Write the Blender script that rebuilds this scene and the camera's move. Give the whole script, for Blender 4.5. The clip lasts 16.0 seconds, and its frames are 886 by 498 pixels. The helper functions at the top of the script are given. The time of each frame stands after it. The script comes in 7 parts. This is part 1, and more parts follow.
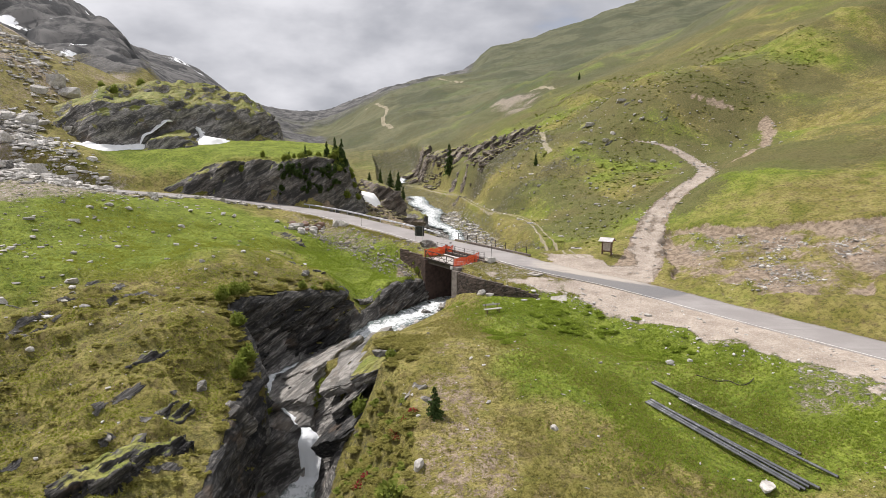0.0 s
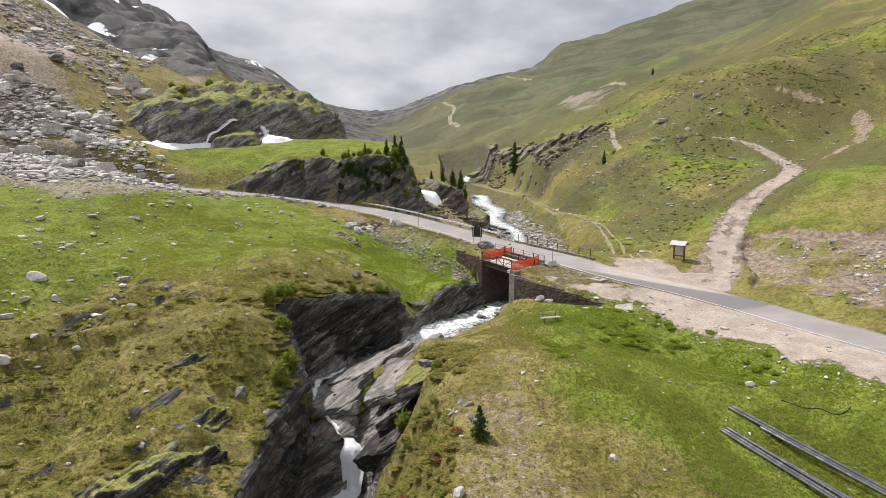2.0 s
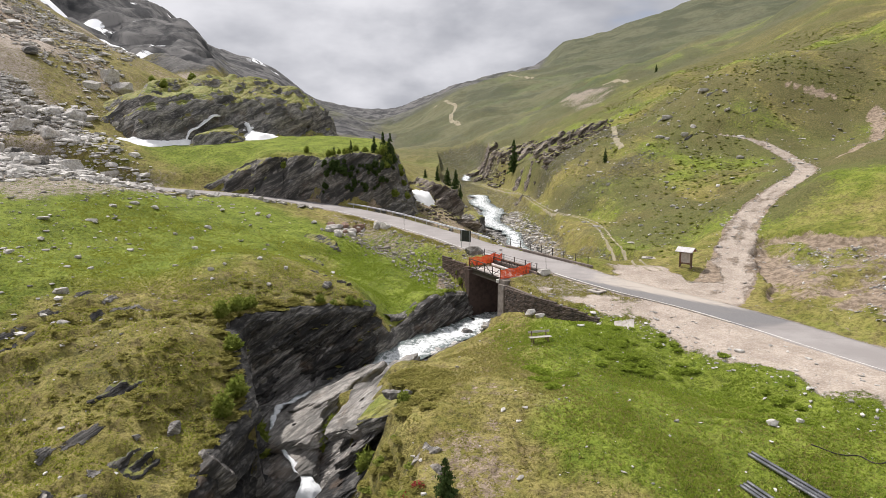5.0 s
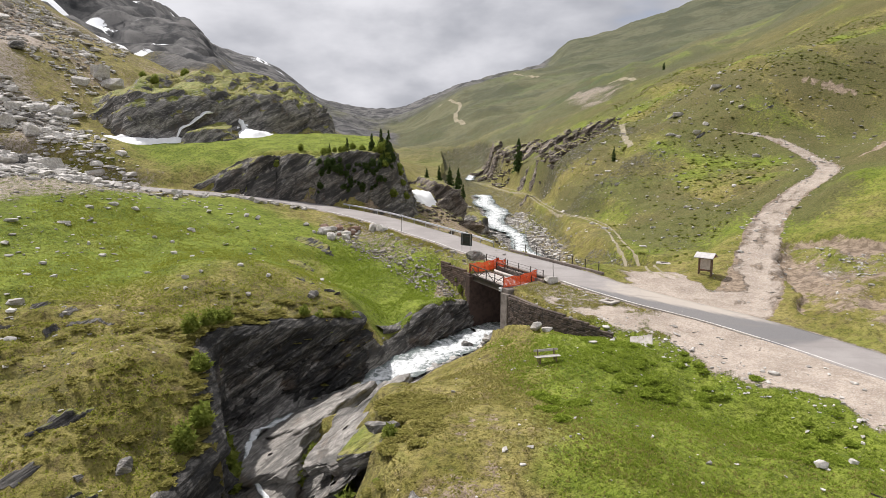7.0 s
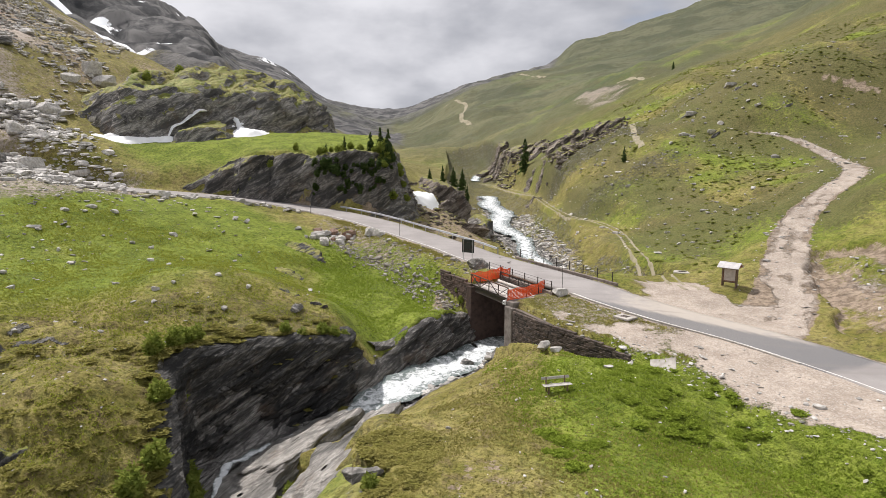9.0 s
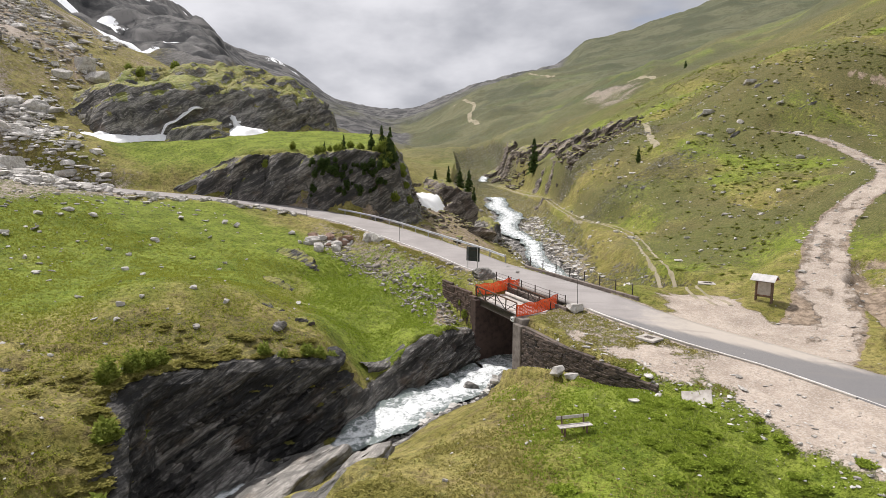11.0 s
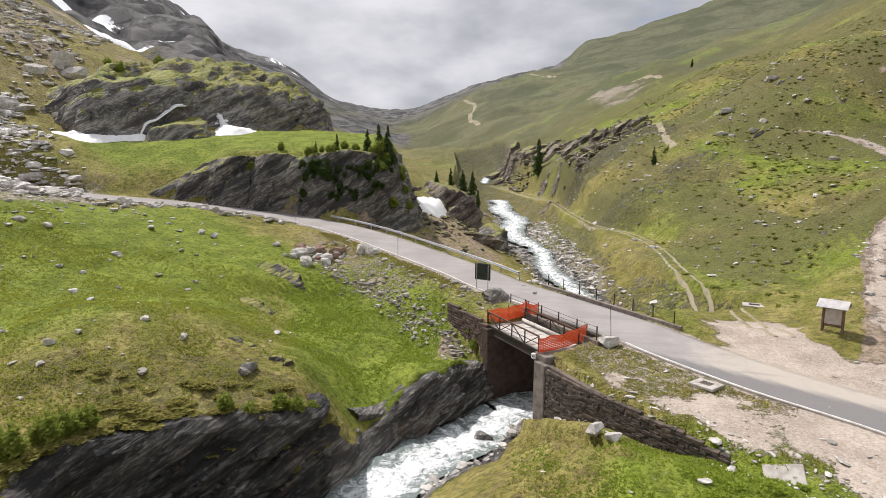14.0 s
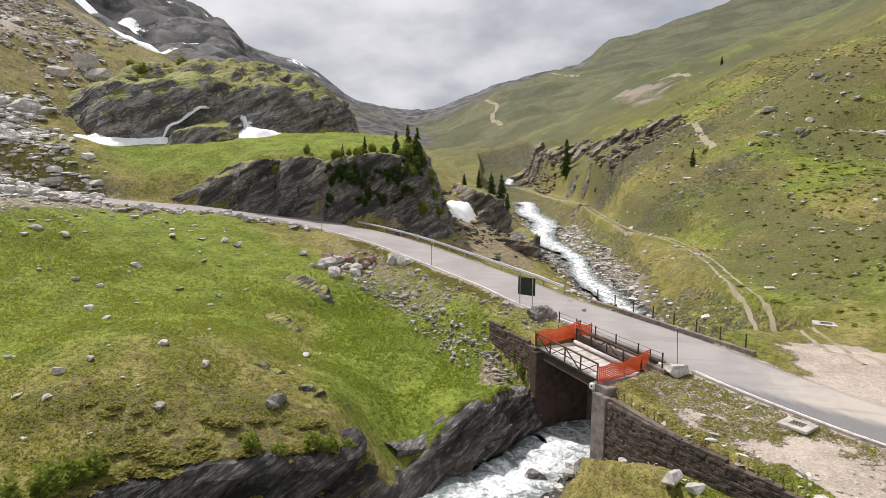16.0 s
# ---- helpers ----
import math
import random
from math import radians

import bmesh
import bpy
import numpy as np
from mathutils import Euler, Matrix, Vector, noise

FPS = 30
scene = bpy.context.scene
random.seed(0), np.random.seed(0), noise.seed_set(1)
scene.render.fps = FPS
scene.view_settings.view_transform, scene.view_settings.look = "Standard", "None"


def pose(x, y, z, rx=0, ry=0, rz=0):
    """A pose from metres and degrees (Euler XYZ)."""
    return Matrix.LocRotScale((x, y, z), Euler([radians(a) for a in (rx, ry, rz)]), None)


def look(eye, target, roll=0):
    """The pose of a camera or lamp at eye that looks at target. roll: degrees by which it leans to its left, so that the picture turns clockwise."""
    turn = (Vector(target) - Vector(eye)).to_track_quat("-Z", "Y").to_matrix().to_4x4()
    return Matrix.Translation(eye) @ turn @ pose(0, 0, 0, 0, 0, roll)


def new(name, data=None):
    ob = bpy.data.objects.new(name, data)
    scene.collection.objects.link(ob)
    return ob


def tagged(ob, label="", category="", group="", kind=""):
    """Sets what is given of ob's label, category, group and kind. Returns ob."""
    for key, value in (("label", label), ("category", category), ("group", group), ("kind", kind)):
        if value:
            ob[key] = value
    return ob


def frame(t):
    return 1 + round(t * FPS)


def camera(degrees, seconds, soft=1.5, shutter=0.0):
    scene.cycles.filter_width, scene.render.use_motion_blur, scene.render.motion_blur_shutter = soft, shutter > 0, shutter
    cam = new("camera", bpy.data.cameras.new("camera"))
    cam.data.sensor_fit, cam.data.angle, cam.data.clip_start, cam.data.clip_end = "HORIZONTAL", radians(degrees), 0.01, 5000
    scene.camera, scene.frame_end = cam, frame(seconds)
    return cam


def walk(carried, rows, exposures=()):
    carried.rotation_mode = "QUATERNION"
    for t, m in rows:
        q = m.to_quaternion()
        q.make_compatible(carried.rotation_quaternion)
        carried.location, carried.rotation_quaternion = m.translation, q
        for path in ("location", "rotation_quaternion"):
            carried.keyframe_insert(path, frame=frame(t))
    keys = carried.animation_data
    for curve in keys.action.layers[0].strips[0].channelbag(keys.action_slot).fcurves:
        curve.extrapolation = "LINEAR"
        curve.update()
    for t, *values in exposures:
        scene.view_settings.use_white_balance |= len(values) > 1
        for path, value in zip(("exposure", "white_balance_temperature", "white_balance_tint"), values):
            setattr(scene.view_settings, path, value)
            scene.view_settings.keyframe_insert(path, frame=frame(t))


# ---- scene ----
cam = camera(70.0, 16.0, soft=0.8)
PATH = [
    (0, (0.257, -3.674, 13.969), (0.438, -1.706, 13.666), 0.2),
    (0.5, (0.564, -2.954, 13.936), (0.745, -0.985, 13.633), 0.2),
    (1, (0.895, -1.952, 13.841), (0.959, 0.024, 13.537), 0.0),
    (1.5, (1.277, -1.014, 13.759), (1.247, 0.962, 13.453), -0.1),
    (2, (1.72, 0.031, 13.747), (1.691, 2.007, 13.44), -0.0),
    (2.5, (2.115, 1.022, 13.691), (2.085, 2.998, 13.383), 0.0),
    (3, (2.522, 2.202, 13.649), (2.491, 4.178, 13.34), 0.1),
    (3.5, (2.899, 3.306, 13.629), (2.866, 5.282, 13.32), 0.1),
    (4, (3.273, 4.561, 13.609), (3.239, 6.537, 13.298), 0.1),
    (6.5, (4.251, 11.292, 13.328), (4.204, 13.267, 13.017), 0.1),
    (7, (4.386, 12.802, 13.24), (4.334, 14.777, 12.928), 0.1),
    (7.5, (4.517, 14.118, 13.212), (4.461, 16.093, 12.901), 0.1),
    (8, (4.657, 15.5, 13.198), (4.596, 17.475, 12.886), 0.1),
    (8.5, (4.768, 16.978, 13.141), (4.702, 18.953, 12.83), 0.2),
    (9, (4.916, 18.458, 13.084), (4.845, 20.432, 12.774), 0.2),
    (11.5, (5.243, 25.827, 12.949), (5.145, 27.8, 12.639), 0.3),
    (12, (5.154, 27.296, 12.891), (5.056, 29.269, 12.582), 0.3),
    (12.5, (5.019, 28.754, 12.872), (4.921, 30.727, 12.562), 0.3),
    (13, (4.849, 30.265, 12.968), (4.751, 32.238, 12.659), 0.3),
    (13.5, (4.614, 31.742, 13.045), (4.517, 33.715, 12.736), 0.3),
    (14, (4.364, 33.249, 12.976), (4.268, 35.223, 12.669), 0.3),
    (14.5, (4.089, 34.759, 12.96), (3.994, 36.733, 12.653), 0.3),
    (15, (3.687, 36.283, 13.085), (3.589, 38.258, 12.789), 0.3),
    (15.5, (3.254, 37.127, 13.249), (3.156, 39.102, 12.951), 0.3),
    (16, (2.531, 37.439, 13.321), (2.371, 39.409, 13.014), 0.1),
]
walk(cam, [(t, look(eye, target, roll)) for t, eye, target, roll in PATH], [(0, 0.02, 6300, 14), (16, 0.02, 6300, 14)])

# ---- world, sun ----
SUN_EL, SUN_AZ = radians(54), radians(-52)          # azimuth from +y, clockwise
to_sun = Vector((math.sin(SUN_AZ) * math.cos(SUN_EL), math.cos(SUN_AZ) * math.cos(SUN_EL), math.sin(SUN_EL)))
sun = new("sun", bpy.data.lights.new("sun", "SUN"))
sun.data.energy, sun.data.angle, sun.data.color = 4.9, radians(1.5), (1.0, 0.95, 0.87)
sun.matrix_world = look((0, 0, 400), Vector((0, 0, 400)) - to_sun)


def nd(nt, kind, links=None, **props):
    """A node with its properties and inputs: a socket is linked, a value is set."""
    n = nt.nodes.new(kind)
    for k, v in props.items():
        setattr(n, k, v)
    for k, v in (links or {}).items():
        if isinstance(v, bpy.types.NodeSocket):
            nt.links.new(v, n.inputs[k])
        else:
            n.inputs[k].default_value = v
    return n


def mixc(nt, fac, a, b, mode="MIX"):
    n = nd(nt, "ShaderNodeMix", {0: fac, 6: a, 7: b}, data_type="RGBA", blend_type=mode)
    return n.outputs[2]


def ramp(nt, v, lo, hi, a=0.0, b=1.0):
    return nd(nt, "ShaderNodeMapRange", {0: v, 1: lo, 2: hi, 3: a, 4: b}, interpolation_type="SMOOTHSTEP").outputs[0]


def calc(nt, op, a, b=0.0):
    return nd(nt, "ShaderNodeMath", {0: a, 1: b}, operation=op).outputs[0]


def nz(nt, vec, scale, detail=4.0, rough=0.55, dist=0.0):
    return nd(nt, "ShaderNodeTexNoise", {"Vector": vec, "Scale": scale, "Detail": detail, "Roughness": rough, "Distortion": dist}).outputs[0]


world = bpy.data.worlds.new("sky")
scene.world = world
world.use_nodes = True
wt = world.node_tree
wt.nodes.clear()
sky = nd(wt, "ShaderNodeTexSky", sky_type="NISHITA", sun_disc=False, sun_elevation=SUN_EL, sun_rotation=SUN_AZ, altitude=2300.0, air_density=1.0, dust_density=1.5)
wc = nd(wt, "ShaderNodeTexCoord").outputs["Generated"]
wm = nd(wt, "ShaderNodeMapping", {0: wc, 1: (0.3, 0.1, 0.25), 3: (1.0, 1.0, 2.2)}).outputs[0]
c1 = nz(wt, wm, 2.3, 6.0, 0.5, 0.25)
c2 = nz(wt, wm, 5.5, 5.0, 0.5)
cover = ramp(wt, c1, 0.22, 0.40)
tone = ramp(wt, calc(wt, "ADD", calc(wt, "MULTIPLY", c1, 0.6), calc(wt, "MULTIPLY", c2, 0.4)), 0.36, 0.62)
cloud = mixc(wt, tone, (3.5, 3.6, 3.8, 1), (7.0, 7.0, 7.0, 1))
skyc = mixc(wt, cover, sky.outputs[0], cloud)
bg = nd(wt, "ShaderNodeBackground", {0: skyc, 1: 0.118})
nd(wt, "ShaderNodeOutputWorld", {0: bg.outputs[0]})


# ---- materials ----
def material(name):
    m = bpy.data.materials.new(name)
    m.use_nodes = True
    nt = m.node_tree
    b = nt.nodes["Principled BSDF"]
    co = nd(nt, "ShaderNodeTexCoord").outputs["Object"]
    return m, nt, b, co


def bump(nt, b, h, strength=0.5, dist=0.1):
    n = nd(nt, "ShaderNodeBump", {"Strength": strength, "Distance": dist, "Height": h})
    nt.links.new(n.outputs[0], b.inputs["Normal"])


def put(nt, b, name, v):
    if isinstance(v, bpy.types.NodeSocket):
        nt.links.new(v, b.inputs[name])
    else:
        b.inputs[name].default_value = v


def attr(nt, name):
    return nd(nt, "ShaderNodeAttribute", attribute_name=name).outputs["Fac"]


STRATA = Matrix(((0.80, 0.30, 0.52), (-0.22, 0.95, -0.21), (-0.55, 0.06, 0.83)))   # rows: along, across, through the layers


def strata_vec(nt, co, sx, sy, sz):
    """Coordinates that run along and through the rock's layers."""
    out = []
    for row, s in zip(STRATA, (sx, sy, sz)):
        d = nd(nt, "ShaderNodeVectorMath", {0: co, 1: tuple(row)}, operation="DOT_PRODUCT").outputs["Value"]
        out.append(calc(nt, "MULTIPLY", d, s))
    return nd(nt, "ShaderNodeCombineXYZ", {0: out[0], 1: out[1], 2: out[2]}).outputs[0]


def rock_color(nt, co, dark=(0.080, 0.077, 0.073, 1), mid=(0.27, 0.255, 0.235, 1), light=(0.52, 0.49, 0.45, 1)):
    """Layered schist: bands along the layers, dark joints, pale worn lips, rusty stains."""
    a = nz(nt, strata_vec(nt, co, 0.16, 0.22, 0.85), 1.0, 7.0, 0.68, 0.6)
    f = nz(nt, strata_vec(nt, co, 1.6, 1.8, 5.0), 1.0, 5.0, 0.7)
    v = nz(nt, co, 7.0, 4.0, 0.7)
    jt = nd(nt, "ShaderNodeTexVoronoi", {"Vector": strata_vec(nt, co, 0.16, 0.30, 0.8), "Scale": 1.0}, feature="DISTANCE_TO_EDGE").outputs["Distance"]
    s = nz(nt, strata_vec(nt, co, 0.35, 0.6, 9.0), 1.0, 3.0, 0.6, 0.3)
    c = mixc(nt, ramp(nt, a, 0.40, 0.58), dark, mid)
    c = mixc(nt, ramp(nt, calc(nt, "ADD", calc(nt, "MULTIPLY", f, 0.55), calc(nt, "MULTIPLY", a, 0.5)), 0.50, 0.64), c, light)
    c = mixc(nt, ramp(nt, nz(nt, co, 0.35, 4.0, 0.6), 0.56, 0.70, 0.0, 0.5), c, (0.17, 0.115, 0.075, 1))
    c = mixc(nt, ramp(nt, v, 0.35, 0.65, 0.3, 0.0), c, dark)
    c = mixc(nt, ramp(nt, s, 0.36, 0.50, 0.6, 0.0), c, dark)
    c = mixc(nt, calc(nt, "MULTIPLY", ramp(nt, jt, 0.0, 0.045, 0.8, 0.0), ramp(nt, f, 0.40, 0.55)), c, dark)
    h = calc(nt, "ADD", calc(nt, "ADD", calc(nt, "MULTIPLY", a, 1.2), calc(nt, "MULTIPLY", f, 0.5)), calc(nt, "ADD", ramp(nt, jt, 0.0, 0.12, -0.5, 0.0), calc(nt, "ADD", calc(nt, "MULTIPLY", s, 0.8), calc(nt, "MULTIPLY", v, 0.2))))
    return c, h


def grass_color(nt, co, dry):
    l = nz(nt, co, 0.045, 3.0)
    m = nz(nt, co, 0.35, 5.0, 0.6)
    f = nz(nt, co, 2.4, 5.0, 0.65)
    v = nz(nt, co, 9.0, 3.0, 0.6)
    d = calc(nt, "ADD", dry, calc(nt, "SUBTRACT", calc(nt, "ADD", calc(nt, "MULTIPLY", l, 0.7), calc(nt, "MULTIPLY", m, 0.6)), 0.65))
    lush = mixc(nt, ramp(nt, m, 0.35, 0.65), (0.156, 0.200, 0.025, 1), (0.250, 0.302, 0.045, 1))
    olive = mixc(nt, ramp(nt, m, 0.35, 0.65), (0.205, 0.184, 0.047, 1), (0.338, 0.292, 0.102, 1))
    c = mixc(nt, ramp(nt, d, 0.15, 0.75), lush, olive)
    w = nz(nt, co, 0.9, 4.0, 0.6, 0.4)
    c = mixc(nt, calc(nt, "MULTIPLY", ramp(nt, w, 0.50, 0.66), ramp(nt, d, 0.2, 0.8, 0.15, 0.75)), c, (0.185, 0.142, 0.070, 1))
    c = mixc(nt, ramp(nt, w, 0.46, 0.34, 0.0, 0.5), c, mixc(nt, 1.0, c, (0.66, 0.80, 0.60, 1), "MULTIPLY"))
    dark = mixc(nt, 1.0, c, (0.42, 0.44, 0.42, 1), "MULTIPLY")
    c = mixc(nt, ramp(nt, calc(nt, "ADD", calc(nt, "MULTIPLY", f, 0.7), calc(nt, "MULTIPLY", v, 0.35)), 0.37, 0.60), dark, c)
    c = mixc(nt, calc(nt, "MULTIPLY", ramp(nt, nz(nt, co, 22.0, 2.0), 0.5, 0.7), 0.35), c, mixc(nt, 1.0, c, (1.5, 1.45, 1.4, 1), "MULTIPLY"))
    soil = calc(nt, "MULTIPLY", ramp(nt, f, 0.62, 0.72), ramp(nt, d, 0.3, 0.8))
    c = mixc(nt, calc(nt, "MULTIPLY", soil, 0.7), c, (0.15, 0.105, 0.06, 1))
    h = calc(nt, "ADD", calc(nt, "MULTIPLY", f, 1.0), calc(nt, "MULTIPLY", v, 0.5))
    return c, h


def make_ground_material():
    m, nt, b, co = material("alpine_ground")
    dry = attr(nt, "dry")
    g, gh = grass_color(nt, co, dry)
    rk, rh = rock_color(nt, co)
    edge = calc(nt, "SUBTRACT", calc(nt, "ADD", calc(nt, "MULTIPLY", nz(nt, co, 1.6, 5.0, 0.65), 0.6), calc(nt, "MULTIPLY", nz(nt, co, 7.0, 3.0), 0.4)), 0.5)
    # heath: brownish dwarf shrubs; on far slopes it also paints distance haze
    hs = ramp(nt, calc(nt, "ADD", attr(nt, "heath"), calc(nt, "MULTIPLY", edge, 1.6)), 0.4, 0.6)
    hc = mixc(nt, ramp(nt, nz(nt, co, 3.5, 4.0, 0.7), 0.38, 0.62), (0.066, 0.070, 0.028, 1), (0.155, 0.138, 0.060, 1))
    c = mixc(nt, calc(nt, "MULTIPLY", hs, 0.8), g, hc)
    # haze put into colour: far slopes turn grey-green, with brown and dark patches
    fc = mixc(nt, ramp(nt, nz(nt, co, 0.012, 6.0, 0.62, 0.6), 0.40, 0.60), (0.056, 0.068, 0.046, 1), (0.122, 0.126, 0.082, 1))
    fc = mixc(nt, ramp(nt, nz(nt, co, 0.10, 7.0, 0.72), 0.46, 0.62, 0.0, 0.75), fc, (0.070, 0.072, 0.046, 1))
    c = mixc(nt, attr(nt, "far_haze"), c, fc)
    # bare earth
    es = ramp(nt, calc(nt, "ADD", attr(nt, "earth"), calc(nt, "MULTIPLY", edge, 1.4)), 0.42, 0.6)
    ec = mixc(nt, ramp(nt, nz(nt, co, 1.5, 5.0, 0.7), 0.35, 0.65), (0.19, 0.145, 0.104, 1), (0.41, 0.325, 0.245, 1))
    c = mixc(nt, es, c, ec)
    # gravel and dust
    vor = nd(nt, "ShaderNodeTexVoronoi", {"Vector": co, "Scale": 11.0, "Randomness": 1.0})
    vc = nd(nt, "ShaderNodeSeparateColor", {0: vor.outputs["Color"]}).outputs[0]
    gs = ramp(nt, calc(nt, "ADD", attr(nt, "gravel"), calc(nt, "MULTIPLY", edge, 1.7)), 0.36, 0.64)
    gc = mixc(nt, ramp(nt, nz(nt, co, 0.5, 5.0, 0.6), 0.35, 0.65), (0.375, 0.310, 0.252, 1), (0.51, 0.432, 0.360, 1))
    gc = mixc(nt, ramp(nt, nz(nt, co, 0.22, 5.0, 0.65, 0.5), 0.54, 0.72, 0.0, 0.45), gc, (0.25, 0.20, 0.155, 1))
    gc = mixc(nt, ramp(nt, nz(nt, co, 3.0, 5.0, 0.7), 0.42, 0.60, 0.30, 0.0), gc, (0.27, 0.225, 0.185, 1))
    gc = mixc(nt, calc(nt, "MULTIPLY", ramp(nt, vc, 0.55, 0.95), 0.35), gc, (0.58, 0.54, 0.49, 1))
    gc = mixc(nt, calc(nt, "MULTIPLY", ramp(nt, vc, 0.35, 0.0), 0.35), gc, (0.20, 0.18, 0.155, 1))
    c = mixc(nt, gs, c, gc)
    # rock
    sl = attr(nt, "dull_rock")
    sc = mixc(nt, ramp(nt, nz(nt, co, 0.035, 9.0, 0.68, 0.5), 0.40, 0.62), (0.042, 0.043, 0.045, 1), (0.155, 0.150, 0.145, 1))
    rk = mixc(nt, sl, rk, sc)
    rs = ramp(nt, calc(nt, "ADD", attr(nt, "rock"), calc(nt, "MULTIPLY", edge, 1.2)), 0.42, 0.58)
    c = mixc(nt, rs, c, rk)
    sn = ramp(nt, calc(nt, "ADD", attr(nt, "snow"), calc(nt, "MULTIPLY", nz(nt, co, 0.05, 5.0, 0.65), 0.8)), 0.85, 0.9)
    c = mixc(nt, sn, c, (0.86, 0.88, 0.90, 1))
    put(nt, b, "Base Color", c)
    put(nt, b, "Roughness", 0.92)
    put(nt, b, "Specular IOR Level", 0.15)
    h = nd(nt, "ShaderNodeMix", {0: rs, 2: gh, 3: calc(nt, "MULTIPLY", rh, ramp(nt, sl, 0.2, 1.0, 1.6, 0.5))}).outputs[0]
    h = nd(nt, "ShaderNodeMix", {0: gs, 2: h, 3: calc(nt, "MULTIPLY", vc, 0.25)}).outputs[0]
    bump(nt, b, h, 0.95, 0.30)
    return m


def make_rock_material(name, grassy=True, turf=0.74, **tones):
    """Layered schist; turf grows where a grassy one faces up."""
    m, nt, b, co = material(name)
    rk, rh = rock_color(nt, co, **tones)
    h = calc(nt, "MULTIPLY", rh, 1.3)
    if grassy:
        up = nd(nt, "ShaderNodeSeparateXYZ", {0: nd(nt, "ShaderNodeNewGeometry").outputs["Normal"]}).outputs[2]
        g, gh = grass_color(nt, co, 0.5)
        k = ramp(nt, calc(nt, "ADD", up, calc(nt, "MULTIPLY", calc(nt, "SUBTRACT", nz(nt, co, 0.7, 5.0, 0.65), 0.5), 0.9)), turf, turf + 0.14)
        rk = mixc(nt, k, rk, g)
    put(nt, b, "Base Color", rk)
    put(nt, b, "Roughness", 0.78)
    put(nt, b, "Specular IOR Level", 0.3)
    bump(nt, b, h, 0.8, 0.22)
    return m


def make_plain(name, col, col2, scale=6.0, rough=0.6, metal=0.0, strength=0.25, spec=0.4):
    m, nt, b, co = material(name)
    a = nz(nt, co, scale, 5.0, 0.6)
    l = nz(nt, co, scale * 0.13, 3.0)
    k = ramp(nt, calc(nt, "ADD", calc(nt, "MULTIPLY", a, 0.6), calc(nt, "MULTIPLY", l, 0.4)), 0.36, 0.62)
    put(nt, b, "Base Color", mixc(nt, k, (*col, 1), (*col2, 1)))
    put(nt, b, "Roughness", ramp(nt, a, 0.3, 0.7, max(rough - 0.1, 0.02), min(rough + 0.1, 1.0)))
    put(nt, b, "Metallic", metal)
    put(nt, b, "Specular IOR Level", spec)
    bump(nt, b, a, strength, 0.02)
    return m


def make_water():
    m, nt, b, co = material("white_water")
    fo = attr(nt, "foam")
    st = nd(nt, "ShaderNodeMapping", {0: co, 3: (1.0, 1.0, 0.5)}).outputs[0]
    n1 = nz(nt, st, 1.1, 6.0, 0.68, 1.2)
    n2 = nz(nt, st, 5.0, 4.0, 0.65, 0.5)
    k = ramp(nt, calc(nt, "ADD", fo, calc(nt, "SUBTRACT", calc(nt, "ADD", calc(nt, "MULTIPLY", n1, 0.9), calc(nt, "MULTIPLY", n2, 0.4)), 0.65)), 0.30, 0.62)
    put(nt, b, "Base Color", mixc(nt, k, (0.16, 0.19, 0.18, 1), (0.80, 0.82, 0.83, 1)))
    put(nt, b, "Roughness", ramp(nt, k, 0.0, 1.0, 0.12, 0.75))
    put(nt, b, "IOR", 1.33)
    bump(nt, b, calc(nt, "ADD", n1, calc(nt, "MULTIPLY", n2, 0.5)), 0.7, 0.15)
    return m


def make_asphalt():
    m, nt, b, co = material("grey_asphalt")
    a = nz(nt, co, 40.0, 3.0)
    l = nz(nt, co, 0.22, 5.0, 0.6)
    du = attr(nt, "dust")
    c = mixc(nt, ramp(nt, l, 0.35, 0.65), (0.285, 0.262, 0.25, 1), (0.35, 0.325, 0.31, 1))
    c = mixc(nt, ramp(nt, a, 0.35, 0.7, 0.0, 0.25), c, (0.16, 0.155, 0.15, 1))
    k = ramp(nt, calc(nt, "ADD", du, calc(nt, "MULTIPLY", calc(nt, "SUBTRACT", nz(nt, co, 0.9, 5.0, 0.65), 0.5), 0.9)), 0.3, 0.8)
    c = mixc(nt, calc(nt, "MULTIPLY", k, 0.85), c, (0.46, 0.41, 0.35, 1))
    c = mixc(nt, calc(nt, "MULTIPLY", attr(nt, "patch"), 0.9), c, mixc(nt, ramp(nt, a, 0.3, 0.7), (0.14, 0.138, 0.140, 1), (0.20, 0.195, 0.195, 1)))
    tr = nz(nt, nd(nt, "ShaderNodeMapping", {0: co, 2: (0, 0, 0.96), 3: (0.12, 1.6, 1.0)}).outputs[0], 1.0, 4.0, 0.6)
    c = mixc(nt, ramp(nt, tr, 0.52, 0.68, 0.0, 0.35), c, (0.22, 0.205, 0.19, 1))
    put(nt, b, "Base Color", c)
    put(nt, b, "Roughness", 0.85)
    put(nt, b, "Specular IOR Level", 0.25)
    bump(nt, b, a, 0.25, 0.01)
    return m


